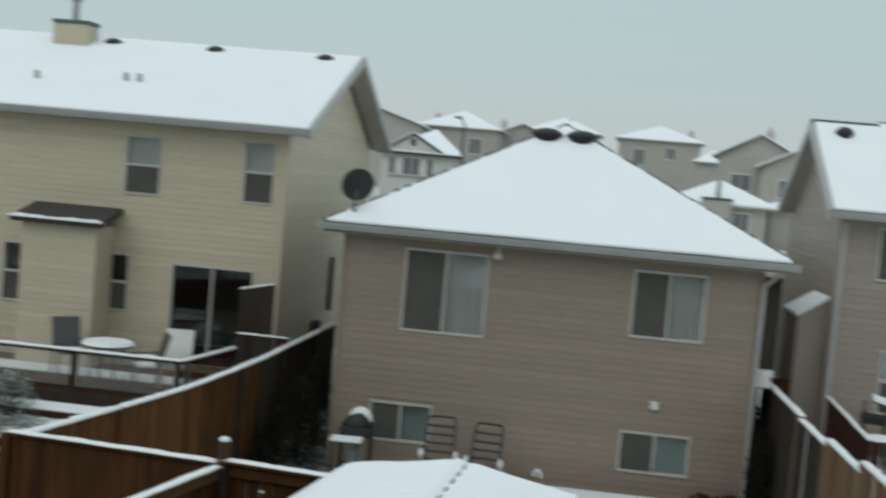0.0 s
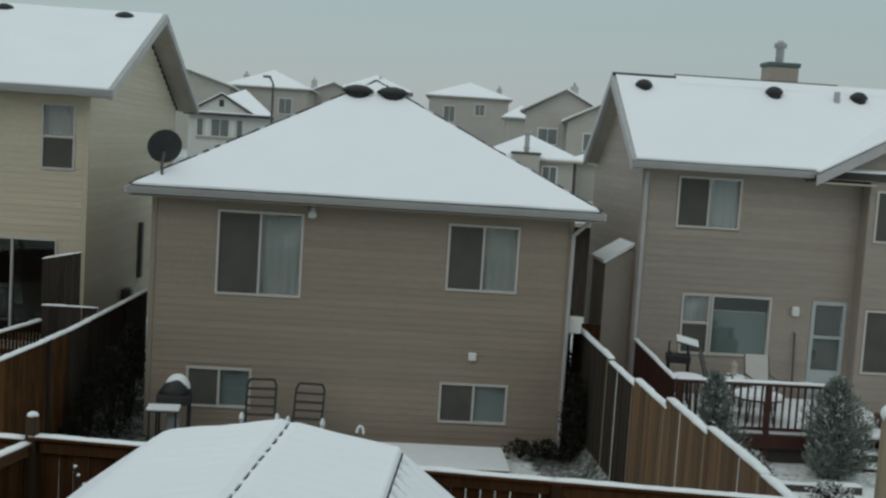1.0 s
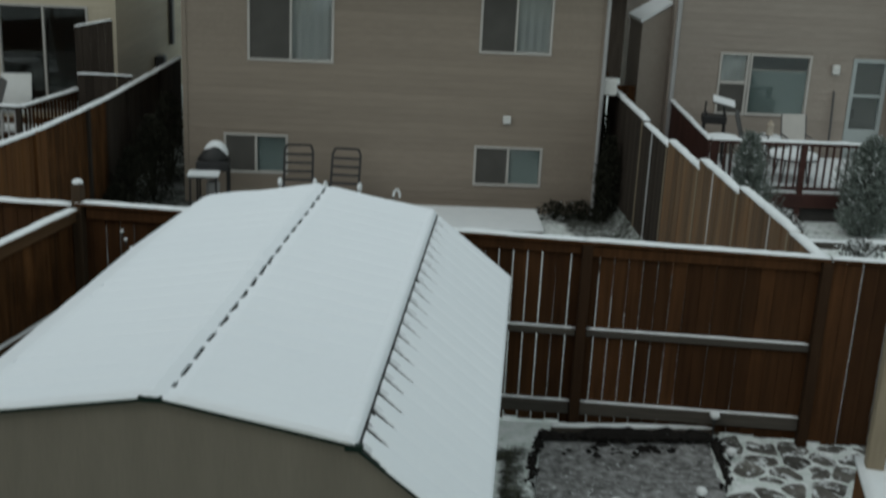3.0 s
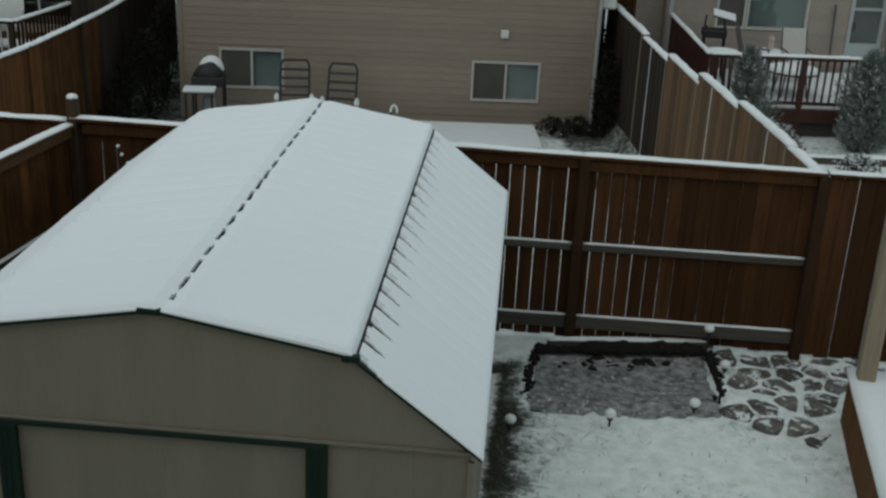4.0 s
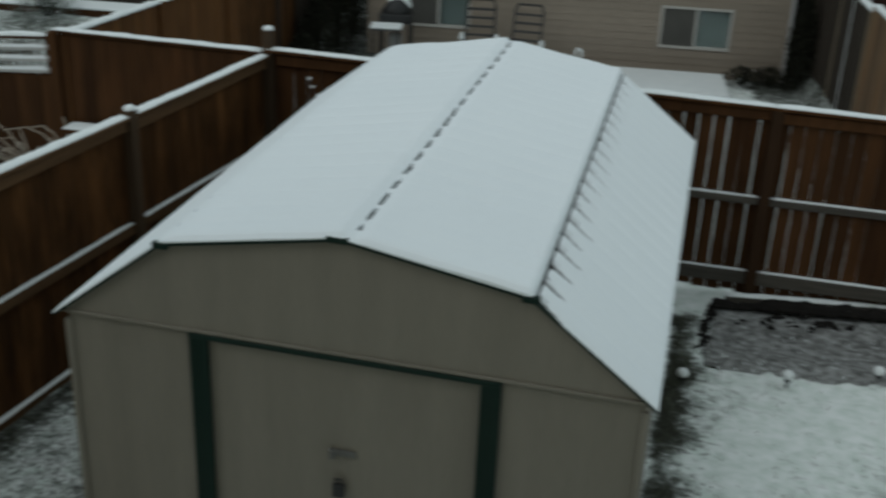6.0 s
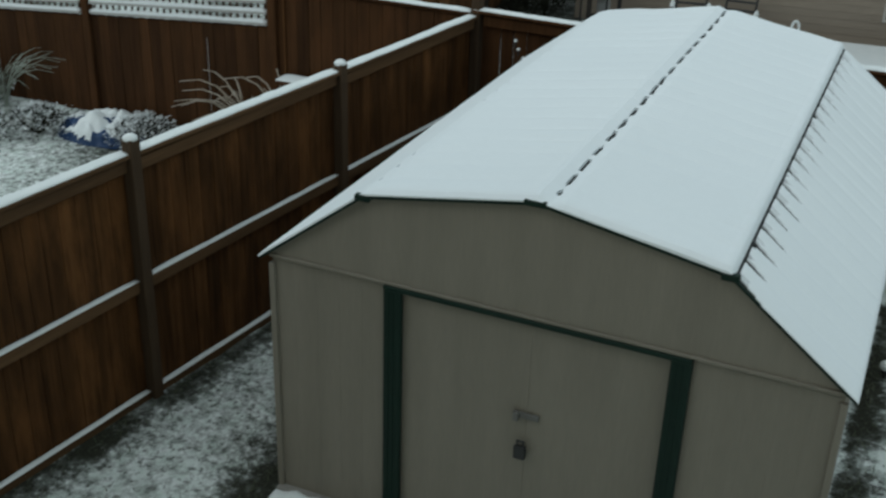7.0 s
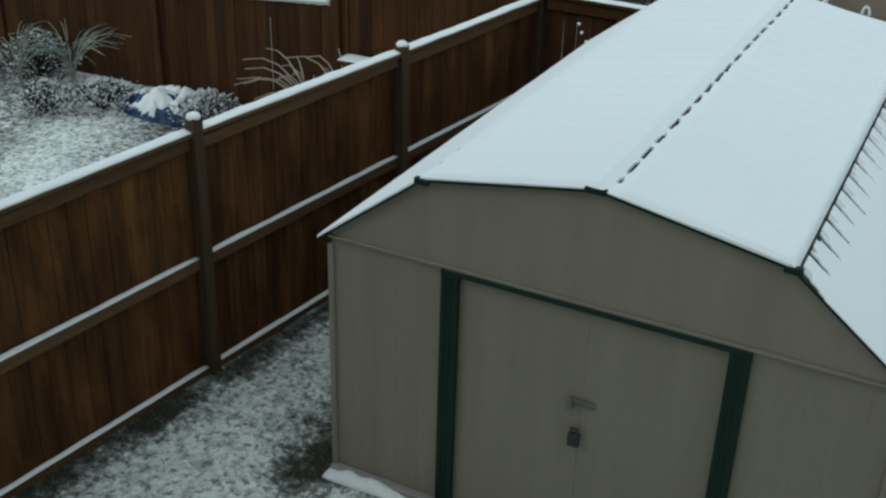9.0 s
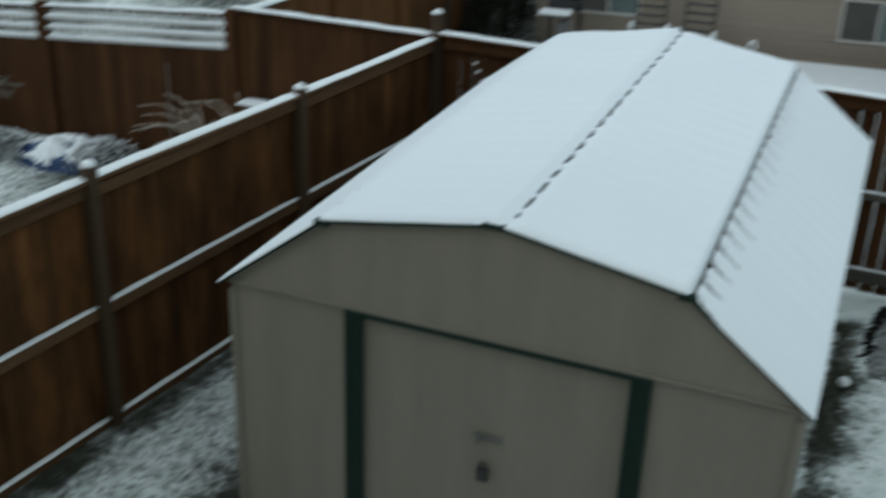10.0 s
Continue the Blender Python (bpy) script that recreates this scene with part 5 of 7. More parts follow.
def pale_gable_house():
    """The nearest pale house: hip roof, a front gable with dark trim over a snowy pent roof, shuttered window."""
    a, dist = radians(15.62), 85.0
    h = thing("house", pose(-math.sin(a) * dist, math.cos(a) * dist, 0, 0, 0, 13), "pale house with a dark-trimmed snowy front gable", "house", "houses up the slope")
    ze, zb, zt, zr = 6.13, 6.30, 7.62, 8.05
    part("wall", boxed(-2.9, 2.9, 0, 7, 0.5, ze, 0.02), FAR_WHITE, h)
    planes = [[(-3.2, -0.3, ze), (3.2, -0.3, ze), (1.0, 3.5, zr)], [(3.2, -0.3, ze), (3.2, 7.3, ze), (1.0, 3.5, zr)], [(-3.2, 7.3, ze), (-3.2, -0.3, ze), (1.0, 3.5, zr)], [(3.2, 7.3, ze), (-3.2, 7.3, ze), (1.0, 3.5, zr)]]
    for pts in planes:
        r = part("roof", slab(pts, 0.12), SHINGLE, h)
        part("roof_snow", slab([Vector(p) + Vector((0, 0, 0.12)) for p in pts], 0.11), ROOFSNOW, r)
    cx, hw = -0.55, 2.0
    bm = bmesh.new()
    prism(bm, [(cx - hw, zb), (cx + hw, zb), (cx, zt - 0.1)], -0.25, 3.4, lambda p, q, k: Vector((p, k, q)))
    part("gable_wall", bm, FAR_WHITE, h)
    for sg in (-1, 1):
        pts = [(cx, -0.45, zt), (cx + sg * (hw + 0.35), -0.45, zb - 0.05), (cx + sg * (hw + 0.35), 3.0, zb - 0.05), (cx, 3.4, zt)]
        r = part("roof", slab(pts, 0.16), SHINGLE, h)
        part("roof_snow", slab([Vector(p) + Vector((0, 0.02, 0.09)) for p in pts], 0.08), ROOFSNOW, r)
    part("pent_fascia", boxed(-3.25, 3.25, -0.55, -0.02, ze - 0.16, ze + 0.02, 0.02), SHINGLE, h)
    part("pent_snow", boxed(-3.25, 3.25, -0.54, -0.3, ze + 0.022, ze + 0.12, 0.03), ROOFSNOW, h)
    part("attic_vent", boxed(cx - 0.17, cx + 0.17, -0.29, -0.2, zb + 0.35, zb + 0.85, 0.01), SHINGLE, h, "dark attic vent")
    for xa, xb in ((-1.22, 0.0), (-2.25, -1.85), (0.6, 1.0)):
        wn_ = part("window", boxed(xa - 0.08, xb + 0.08, -0.06, 0.02, 4.42, 5.78, 0.01), WHITE_PAINT, h)
        xm = (xa + xb) / 2
        for p, q in ((xa, xm - 0.03), (xm + 0.03, xb)) if xb - xa > 1 else ((xa, xb),):
            part("pane", boxed(p, q, -0.075, -0.05, 4.5, 5.7, 0), FAR_GLASS, wn_)
        if xb - xa > 1:
            part("window_sill", boxed(xa - 1.1, xb + 1.1, -0.12, 0.0, 4.28, 4.40, 0.01), SOFFIT, wn_)
            for x in (xa - 0.45, xb + 0.12):
                part("shutter", boxed(x, x + 0.33, -0.07, 0.0, 4.45, 5.75, 0.01), WHITE_PAINT, wn_, "white shutter")


pale_gable_house()
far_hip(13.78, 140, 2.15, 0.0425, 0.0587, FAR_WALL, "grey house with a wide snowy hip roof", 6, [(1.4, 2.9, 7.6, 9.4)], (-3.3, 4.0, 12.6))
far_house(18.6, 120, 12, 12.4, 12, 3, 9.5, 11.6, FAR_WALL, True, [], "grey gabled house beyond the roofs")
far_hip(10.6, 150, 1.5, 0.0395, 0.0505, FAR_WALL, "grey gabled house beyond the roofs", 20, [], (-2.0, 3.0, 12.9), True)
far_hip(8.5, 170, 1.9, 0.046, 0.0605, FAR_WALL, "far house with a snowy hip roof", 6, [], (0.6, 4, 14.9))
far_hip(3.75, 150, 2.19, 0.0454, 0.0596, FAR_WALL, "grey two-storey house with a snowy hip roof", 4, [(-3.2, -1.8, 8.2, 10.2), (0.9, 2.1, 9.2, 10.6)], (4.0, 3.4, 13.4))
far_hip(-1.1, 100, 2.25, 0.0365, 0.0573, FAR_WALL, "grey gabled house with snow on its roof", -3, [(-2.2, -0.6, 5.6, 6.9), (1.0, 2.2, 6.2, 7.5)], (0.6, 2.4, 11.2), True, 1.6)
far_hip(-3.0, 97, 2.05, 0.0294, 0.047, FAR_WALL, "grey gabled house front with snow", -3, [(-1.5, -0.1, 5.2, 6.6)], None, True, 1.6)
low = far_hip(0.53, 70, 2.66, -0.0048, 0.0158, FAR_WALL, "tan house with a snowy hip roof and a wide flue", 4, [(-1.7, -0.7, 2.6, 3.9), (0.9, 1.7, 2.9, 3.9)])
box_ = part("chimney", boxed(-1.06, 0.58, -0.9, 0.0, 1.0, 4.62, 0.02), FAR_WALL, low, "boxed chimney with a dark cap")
part("chimney_cap", boxed(-1.14, 0.66, -0.98, 0.08, 4.62, 4.76, 0.03), DARKMETAL, box_)
bm = bmesh.new()
tube(bm, (-0.22, -0.45, 4.74), (-0.22, -0.45, 5.9), 0.15, 0.15, 12)
tube(bm, (-0.22, -0.45, 5.88), (-0.22, -0.45, 6.06), 0.24, 0.24, 12)
tube(bm, (-0.22, -0.45, 4.95), (-0.22, -0.45, 5.05), 0.2, 0.2, 12)
part("flue_pipe", bm, GUTTER, box_, "dull metal flue pipe")
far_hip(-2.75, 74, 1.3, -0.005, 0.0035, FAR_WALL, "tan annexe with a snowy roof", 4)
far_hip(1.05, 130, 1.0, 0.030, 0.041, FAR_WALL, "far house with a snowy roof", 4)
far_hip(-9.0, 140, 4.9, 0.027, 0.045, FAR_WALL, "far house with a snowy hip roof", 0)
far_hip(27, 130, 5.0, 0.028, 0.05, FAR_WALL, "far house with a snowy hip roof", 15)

far_house(-2.4, 33.5, 8.1, 4.6, 4.6, -0.2, 2.75, 3.05, FENCE_GREY, False, [], "low dark outbuilding between two houses")

lamp = thing("street_lamp", pose(-math.sin(radians(13.53)) * 60, math.cos(radians(13.53)) * 60, ground_z(-14.0, 58.3)), "dark street lamp with a short curved arm", "street lamp")
top = EYE_Z + 0.0515 * 60 - ground_z(-14.0, 58.3)
bm = bmesh.new()
tube(bm, (0, 0, -0.1), (0, 0, top - 0.35), 0.085, 0.06, 8)
prev = Vector((0, 0, top - 0.35))
for k in range(1, 6):
    q = Vector((-0.05 * k, -0.02 * k, top - 0.35 + 0.35 * math.sin(k * 0.31)))
    tube(bm, prev, q, 0.05, 0.05, 6)
    prev = q
part("pole", bm, DARKMETAL, lamp)
part("lamp_head", boxed(-0.52, -0.12, -0.16, 0.04, top - 0.06, top + 0.06, 0.03, 2), DARKMETAL, lamp)


# ---- the house at the camera's back, and the low deck beside the lawn ----
# Unseen block that cuts off the sky behind and darkens the shed front.
def own_house():
    h = thing("house", pose(0, 0, 0, 0, 0, 1.9), "unseen cream house behind the viewpoint", "house", "houses")
    part("wall", boxed(-6.5, 6.5, -8.5, -0.45, -0.2, 6.2, 0.02), SIDING_CREAM, h)
    bm = bmesh.new()
    prism(bm, [(-9.0, 6.2), (0.05, 6.2), (-4.5, 8.6)], -7.0, 7.0, lambda a, b, s: Vector((s, a, b)))
    r = part("roof", bm, SHINGLE, h)


own_house()


def yard_deck():
    d = thing("low_deck", pose(2.66, 8.68, 0, 0, 0, -5.64), "low cedar deck with an amber skirt under snow", "deck")
    part("skirt", boxed(0, 0.03, -5.0, 0, -0.05, 0.47, 0.004), FENCE_ORANGE, d, "amber stained skirt board")
    part("skirt", boxed(0.0, 3.2, 0.002, 0.032, -0.05, 0.47, 0.004), FENCE_ORANGE, d)
    for k in range(18):
        x = 0.035 + k * 0.145
        part("plank", boxed(x, x + 0.138, -5.0, 0.0, 0.44, 0.47, 0.003), FENCE_BROWN, d)
    bm = slab([(-0.03, -5.0, 0.515), (2.6, -5.0, 0.515), (2.6, 0.04, 0.515), (-0.03, 0.04, 0.515)], 0.045)
    bmesh.ops.subdivide_edges(bm, edges=[e for e in bm.edges if e.calc_length() > 0.2], cuts=24, use_grid_fill=True)
    for v in bm.verts:
        v.co.z += 0.008 * noise.noise(v.co * 3)
    part("snow_cover", bm, SNOW, d, smooth=True)
    p = thing("deck_post", pose(2.745, 8.55, 0, 0, 0, -5.64), "tall weathered post with a snow cap beside the deck", "post")
    part("shaft", boxed(-0.07, 0.07, -0.07, 0.07, 0.0, 2.94, 0.012, 2), POST_TAN, p)
    bm = bmesh.new()
    bmesh.ops.create_uvsphere(bm, u_segments=14, v_segments=8, radius=0.5)
    for v in bm.verts:
        v.co = Vector((v.co.x * 0.19, v.co.y * 0.19, 2.94 + max(-0.06, v.co.z * 0.16)))
    part("snow_cap", bm, SNOW, p, smooth=True)


yard_deck()


# ---- lawn: sand bed, flagstones, lights, grass ----
def sand_bed():
    b = thing("sand_bed", pose(0, 0, 0), "sunken grey sand bed with dark rubble edging", "garden bed")
    verts, faces = [], []
    nx, ny = 52, 44
    idx = {}
    for j in range(ny + 1):
        for i in range(nx + 1):
            x = 0.06 + 1.60 * i / nx
            back = 9.58 + 0.19 * x
            front = 8.36 + 0.10 * abs(x - 0.75) + 0.30 * max(0.0, x - 1.3) + 0.07 * noise.noise((x * 4.5, 0, 3)) + 0.04 * noise.noise((x * 13, 0, 5))
            y = front + (back - front) * j / ny
            v = y - front
            z = lawn_z(x, y) - 0.016 + 0.030 * smooth01(v / 0.16) - 0.055 * smooth01((v - 0.2) / 0.5)
            z += 0.016 * noise.noise((x * 6, y * 6, 1)) + 0.010 * noise.noise((x * 15, y * 15, 1)) + 0.006 * noise.noise((x * 33, y * 33, 1))
            idx[i, j] = len(verts)
            verts.append((x, y, z))
    for j in range(ny):
        for i in range(nx):
            faces.append((idx[i, j], idx[i + 1, j], idx[i + 1, j + 1], idx[i, j + 1]))
    me = bpy.data.meshes.new("sand")
    me.from_pydata(verts, [], faces)
    me.materials.append(SAND)
    for f in me.polygons:
        f.use_smooth = True
    s = new("sand", me)
    s.parent = b
    rnd = random.Random(17)

    def clod(x, y, r, z=0.01):
        bm = bmesh.new()
        bmesh.ops.create_icosphere(bm, subdivisions=1, radius=r)
        for v in bm.verts:
            v.co = Vector((v.co.x * 1.2, v.co.y * 0.85, v.co.z * 0.7)) * rnd.uniform(0.65, 1.35)
        ob = part("edging_clod", bm, SOIL, b)
        ob.matrix_basis = pose(x, y, z, rnd.uniform(-15, 15), rnd.uniform(-15, 15), rnd.uniform(0, 360))

    # dark earth face at the back and sides
    for x, y, ln, turn, w, h in ((0.05, 9.58, 1.64, 10.2, 0.12, 0.075), (0.06, 9.56, 0.78, -94, 0.04, 0.02), (1.66, 9.86, 0.86, -86, 0.05, 0.025)):
        ob = part("earth_bank", snow_ridge(ln, w, h, step=0.03, seed=int(ln * 50), rough=1.0), SOIL, b, "dark damp earth bank")
        ob.matrix_basis = pose(x, y, -0.01, 0, 0, turn)
    for k in range(46):
        x = 0.04 + 1.64 * rnd.random()
        clod(x, 9.56 + 0.19 * x + rnd.uniform(-0.10, 0.05), rnd.uniform(0.02, 0.05), 0.02)
    for k in range(40):
        t = k / 39
        clod(0.05 - 0.05 * t + rnd.uniform(-0.04, 0.04), 9.56 - 0.95 * t, rnd.uniform(0.012, 0.042) * (1 - 0.4 * t))
        clod(1.66 + 0.05 * math.sin(t * 3) + rnd.uniform(-0.05, 0.04), 9.9 - 1.05 * t, rnd.uniform(0.014, 0.045) * (1 - 0.3 * t))
    for k in range(40):
        x = rnd.uniform(0.12, 1.6)
        clod(x, 9.50 + 0.19 * x - abs(rnd.gauss(0, 0.15)), rnd.uniform(0.02, 0.06), -0.058)
    ob = part("kerb", boxed(0, 1.6, -0.03, 0.03, 0, 0.07, 0.008), RAIL_GREY, b, "grey timber kerb")
    ob.matrix_basis = pose(0.16, 9.68, 0.0, 0, 0, 10.2)
    sn = part("kerb_snow", snow_ridge(1.58, 0.07, 0.022, seed=55), SNOW, ob, smooth=True)
    sn.matrix_basis = pose(0, 0, 0.07)


sand_bed()


def flagstones():
    p = thing("stone_path", pose(0, 0, 0), "irregular flagstones with snow in the joints", "path")
    rnd = random.Random(23)
    seeds = []
    for j in range(-1, 9):
        for i in range(-1, 7):
            x = 1.72 + i * 0.30 + (0.15 if j % 2 else 0) + rnd.uniform(-0.11, 0.11)
            seeds.append(Vector((x, 8.0 + j * 0.245 + 0.16 * (x - 1.8) + rnd.uniform(-0.09, 0.09))))
    for c in seeds:
        x, y = c
        if x < 1.76 or y < 9.06 - 0.78 * (x - 1.3) or y > 9.95 or x > 2.66 + 0.1 * (y - 8.5) + (0.5 if y > 8.9 else 0):
            continue
        # the stone fills the cell nearest to its seed, less the joint
        ring = [Vector((0.3 * math.cos(q * 0.5236), 0.3 * math.sin(q * 0.5236))) for q in range(12)]
        for o in seeds:
            d = o - c
            if 0 < d.length < 0.7:
                nrm, lim = d.normalized(), d.length / 2 - rnd.uniform(0.008, 0.034)
                cut = []
                for a, e in zip(ring, ring[1:] + ring[:1]):
                    da, de = a.dot(nrm) - lim, e.dot(nrm) - lim
                    if da <= 0:
                        cut.append(a)
                    if da * de < 0:
                        cut.append(a + (e - a) * (da / (da - de)))
                ring = cut
        rough = []
        for a, e in zip(ring, ring[1:] + ring[:1]):
            if (e - a).length > 0.02:
                rough.append(a * rnd.uniform(0.80, 1.0))
                for q in ((0.33, 0.66) if (e - a).length > 0.10 else (0.5,)):
                    rough.append((a + (e - a) * q) * rnd.uniform(0.90, 1.12))
        if len(rough) < 4 or rnd.random() < 0.03:
            continue
        bm = bmesh.new()
        prism(bm, [(v.x, v.y) for v in rough], -0.05, 0.012, lambda a, b, s: Vector((a, b, s)))
        top = [e for e in bm.edges if all(v.co.z > 0 for v in e.verts)]
        bmesh.ops.bevel(bm, geom=top, offset=0.008, segments=1, affect="EDGES")
        ob = part("stone", bm, STONE, p)
        ob.matrix_basis = pose(x, y, lawn_z(x, y) + rnd.uniform(-0.012, 0.010), rnd.uniform(-5, 5), rnd.uniform(-5, 5), 0)


flagstones()


def snow_topped_stake(x, y, z, r=0.048):
    g = thing("snow_topped_stake", pose(x, y, 0), "ball of snow on a small stake light or plant stem", "garden light", "stake lights")
    bm = bmesh.new()
    tube(bm, (0, 0, 0.0), (0, 0, z), r * 0.2, r * 0.2, 6)
    tube(bm, (0, 0, z - 0.04), (0, 0, z), r * 0.5, r * 0.7, 10)
    part("stake", bm, BLACK, g)
    bm = bmesh.new()
    bmesh.ops.create_uvsphere(bm, u_segments=14, v_segments=9, radius=r)
    for v in bm.verts:
        v.co = Vector((v.co.x, v.co.y, z + 0.02 + v.co.z * 0.85 + 0.004 * noise.noise(v.co * 30)))
    part("snow_ball", bm, SNOW, g, smooth=True)


for x, y, z in ((-0.10, 8.04, 0.09), (0.71, 8.27, 0.10), (1.43, 8.61, 0.09), (1.78, 9.44, 0.07), (1.65, 9.78, 0.26)):
    snow_topped_stake(x, y, z)


def blades(name, spots, hmin, hmax, material, label, seed, lean=0.5, width=0.004):
    rnd = random.Random(seed)
    verts, faces = [], []
    for x, y, z in spots:
        a, h = rnd.uniform(0, 2 * math.pi), rnd.uniform(hmin, hmax)
        dx, dy = math.cos(a) * h * lean, math.sin(a) * h * lean
        wx, wy = -math.sin(a) * width, math.cos(a) * width
        i = len(verts)
        verts += [(x - wx, y - wy, z), (x + wx, y + wy, z), (x + dx * 0.4 + wx * 0.7, y + dy * 0.4 + wy * 0.7, z + h * 0.65), (x + dx * 0.4 - wx * 0.7, y + dy * 0.4 - wy * 0.7, z + h * 0.65), (x + dx, y + dy, z + h)]
        faces += [(i, i + 1, i + 2, i + 3), (i + 3, i + 2, i + 4)]
    me = bpy.data.meshes.new(name)
    me.from_pydata(verts, [], faces)
    me.materials.append(material)
    return tagged(new(name, me), label, "grass", kind="stuff")


rnd = random.Random(5)
spots = []
while len(spots) < 2600:
    x, y = rnd.uniform(-4.9, 3.0), rnd.uniform(3.0, 9.7)
    if x < -4.75 + 0.0988 * (y - 5.24) or (abs(x + 1.87) < 1.66 and 4.7 < y < 9.1) or in_bed(x, y) < 1.05 or x > 2.6 or (x > 1.7 and y > 9.2 - 0.78 * (x - 1.3)):
        continue
    c = ground_cover(x, y)
    clump = noise.noise((x * 2.2, y * 2.2, 9)) * 0.5 + noise.noise((x * 7, y * 7, 4)) * 0.5
    if rnd.random() < 0.015 + max(0.0, 0.10 * clump) + max(0.0, 0.16 - c) * 1.6:
        spots.append((x, y, lawn_z(x, y) - 0.005))
blades("grass", spots, 0.015, 0.05, TURF, "short winter grass poking through the snow", 6, 1.1, 0.0035)


# ---- plants ----
def bush(name, m, r, h, n, material, label, seed, size=0.03, snowy=0.3, category="shrub", inner=0.25):
    """A stemmed shrub: limbs, twigs and a crown of small leaf clumps, some holding snow."""
    rnd = random.Random(seed)
    t = thing(name, m, label, category)
    bm = bmesh.new()
    tips = []
    for k in range(12):
        a, tilt = rnd.uniform(0, 6.28), rnd.uniform(0.15, 0.8)
        b = Vector((math.cos(a) * r * tilt, math.sin(a) * r * tilt, h * rnd.uniform(0.45, 0.9)))
        tube(bm, (0, 0, 0), b * 0.5, 0.018, 0.012, 5)
        tube(bm, b * 0.5, b, 0.012, 0.004, 5)
        tips.append(b)
        for _ in range(4):
            c = b * rnd.uniform(0.4, 0.95)
            e = c + Vector((rnd.uniform(-1, 1) * r * 0.4, rnd.uniform(-1, 1) * r * 0.4, rnd.uniform(0.05, 0.3) * h))
            tube(bm, c, e, 0.006, 0.002, 4)
    part("framework", bm, LEAF_DARK, t)

    def crown(count, mat_, shift, s, nm, lab):
        vs, fs = [], []
        for _ in range(count):
            z = rnd.random() ** 0.8
            env = math.sin(min(1.0, (1 - z) * 1.25 + 0.12) * math.pi * 0.55) * (1 + 0.35 * noise.noise((z * 4, _ * 0.01, seed)))
            a, q = rnd.uniform(0, 6.28), r * env * (inner + (1 - inner) * rnd.random() ** 0.5) * (1 + 0.3 * noise.noise((math.cos(0) * z * 3, a_key(_), seed)))
            c = Vector((math.cos(a) * q, math.sin(a) * q, z * h + shift))
            d1 = Vector((rnd.uniform(-1, 1), rnd.uniform(-1, 1), rnd.uniform(-0.2, 1))).normalized()
            d2 = d1.cross(Vector((rnd.uniform(-1, 1), rnd.uniform(-1, 1), rnd.uniform(-1, 1)))).normalized()
            ss = s * rnd.uniform(0.5, 1.4)
            i = len(vs)
            vs.extend((c - d2 * ss * 0.35, c + d1 * ss * 0.7 + d2 * 0.1 * ss, c + d2 * ss * 0.35, c + d1 * ss * 1.6))
            fs.append((i, i + 1, i + 3))
            fs.append((i + 1, i + 2, i + 3))
        me = bpy.data.meshes.new(nm)
        me.from_pydata(vs, [], fs)
        me.materials.append(mat_)
        ob = new(nm, me)
        ob.parent = t
        ob["label"] = lab
        ob["kind"] = "stuff"

    crown(n, material, 0.0, size, "foliage", "small dense leaves")
    if snowy:
        crown(int(n * snowy), SNOW, 0.03, size * 0.8, "snow_dusting", "snow caught on the twigs")
    return t


def a_key(i):
    return (i % 17) * 0.37


def ornamental_grass(m, h, n, seed, label, material=STRAW, plume_k=1.0):
    rnd = random.Random(seed)
    t = thing("ornamental_grass", m, label, "grass clump", "ornamental grasses")
    for k in range(n):
        bm = bmesh.new()
        a, out_ = rnd.gauss(2.9, 1.0) if material is STRAW else rnd.uniform(0, 6.28), rnd.uniform(0.3, 0.75) * h * plume_k
        prev = Vector((rnd.uniform(-0.06, 0.06), rnd.uniform(-0.06, 0.06), 0))
        hh = h * rnd.uniform(0.7, 1.1)
        for s in range(1, 7):
            q = s / 6
            cur = Vector((math.cos(a) * out_ * q * q, math.sin(a) * out_ * q * q, hh * (q - 0.45 * q ** 3)))
            plume = 0.0018 if s < 4 else (0.0085 - 0.002 * (s - 4)) * (1.0 if material is STRAW else 0.55)
            tube(bm, prev, cur, 0.002 if s < 4 else plume, plume, 5)
            prev = cur
        part("stem", bm, material, t)


G = lambda x, y: Matrix.Translation((x, y, ground_z(x, y)))
# neighbour's bed behind the side fence
ornamental_grass(G(-6.78, 9.3), 1.5, 13, 1, "dry ornamental grass with drooping pale plumes", plume_k=0.75)
ornamental_grass(G(-6.32, 9.32), 1.55, 11, 2, "dry ornamental grass with drooping pale plumes", plume_k=0.6)
ornamental_grass(G(-9.95, 9.0), 1.25, 46, 3, "tall green ornamental grass bent by frost and snow", FROSTED, 0.9)
ornamental_grass(G(-10.5, 8.7), 1.1, 40, 4, "tall green ornamental grass bent by frost and snow", FROSTED, 0.9)
bush("shrub", G(-10.6, 9.1), 0.45, 0.55, 900, LEAF_DARK, "dark green shrub dusted with snow", 31, 0.05, 0.5)
bush("shrub", G(-9.25, 8.75), 0.42, 0.30, 700, LEAF_DARK, "low shrub almost buried in snow", 32, 0.04, 1.4)
bush("shrub", G(-8.05, 9.1), 0.40, 0.28, 700, LEAF_DARK, "low shrub almost buried in snow", 33, 0.04, 1.4)
bush("shrub", G(-9.7, 8.3), 0.35, 0.35, 500, LEAF_DARK, "low shrub with snow on its twigs", 34, 0.04, 0.9)


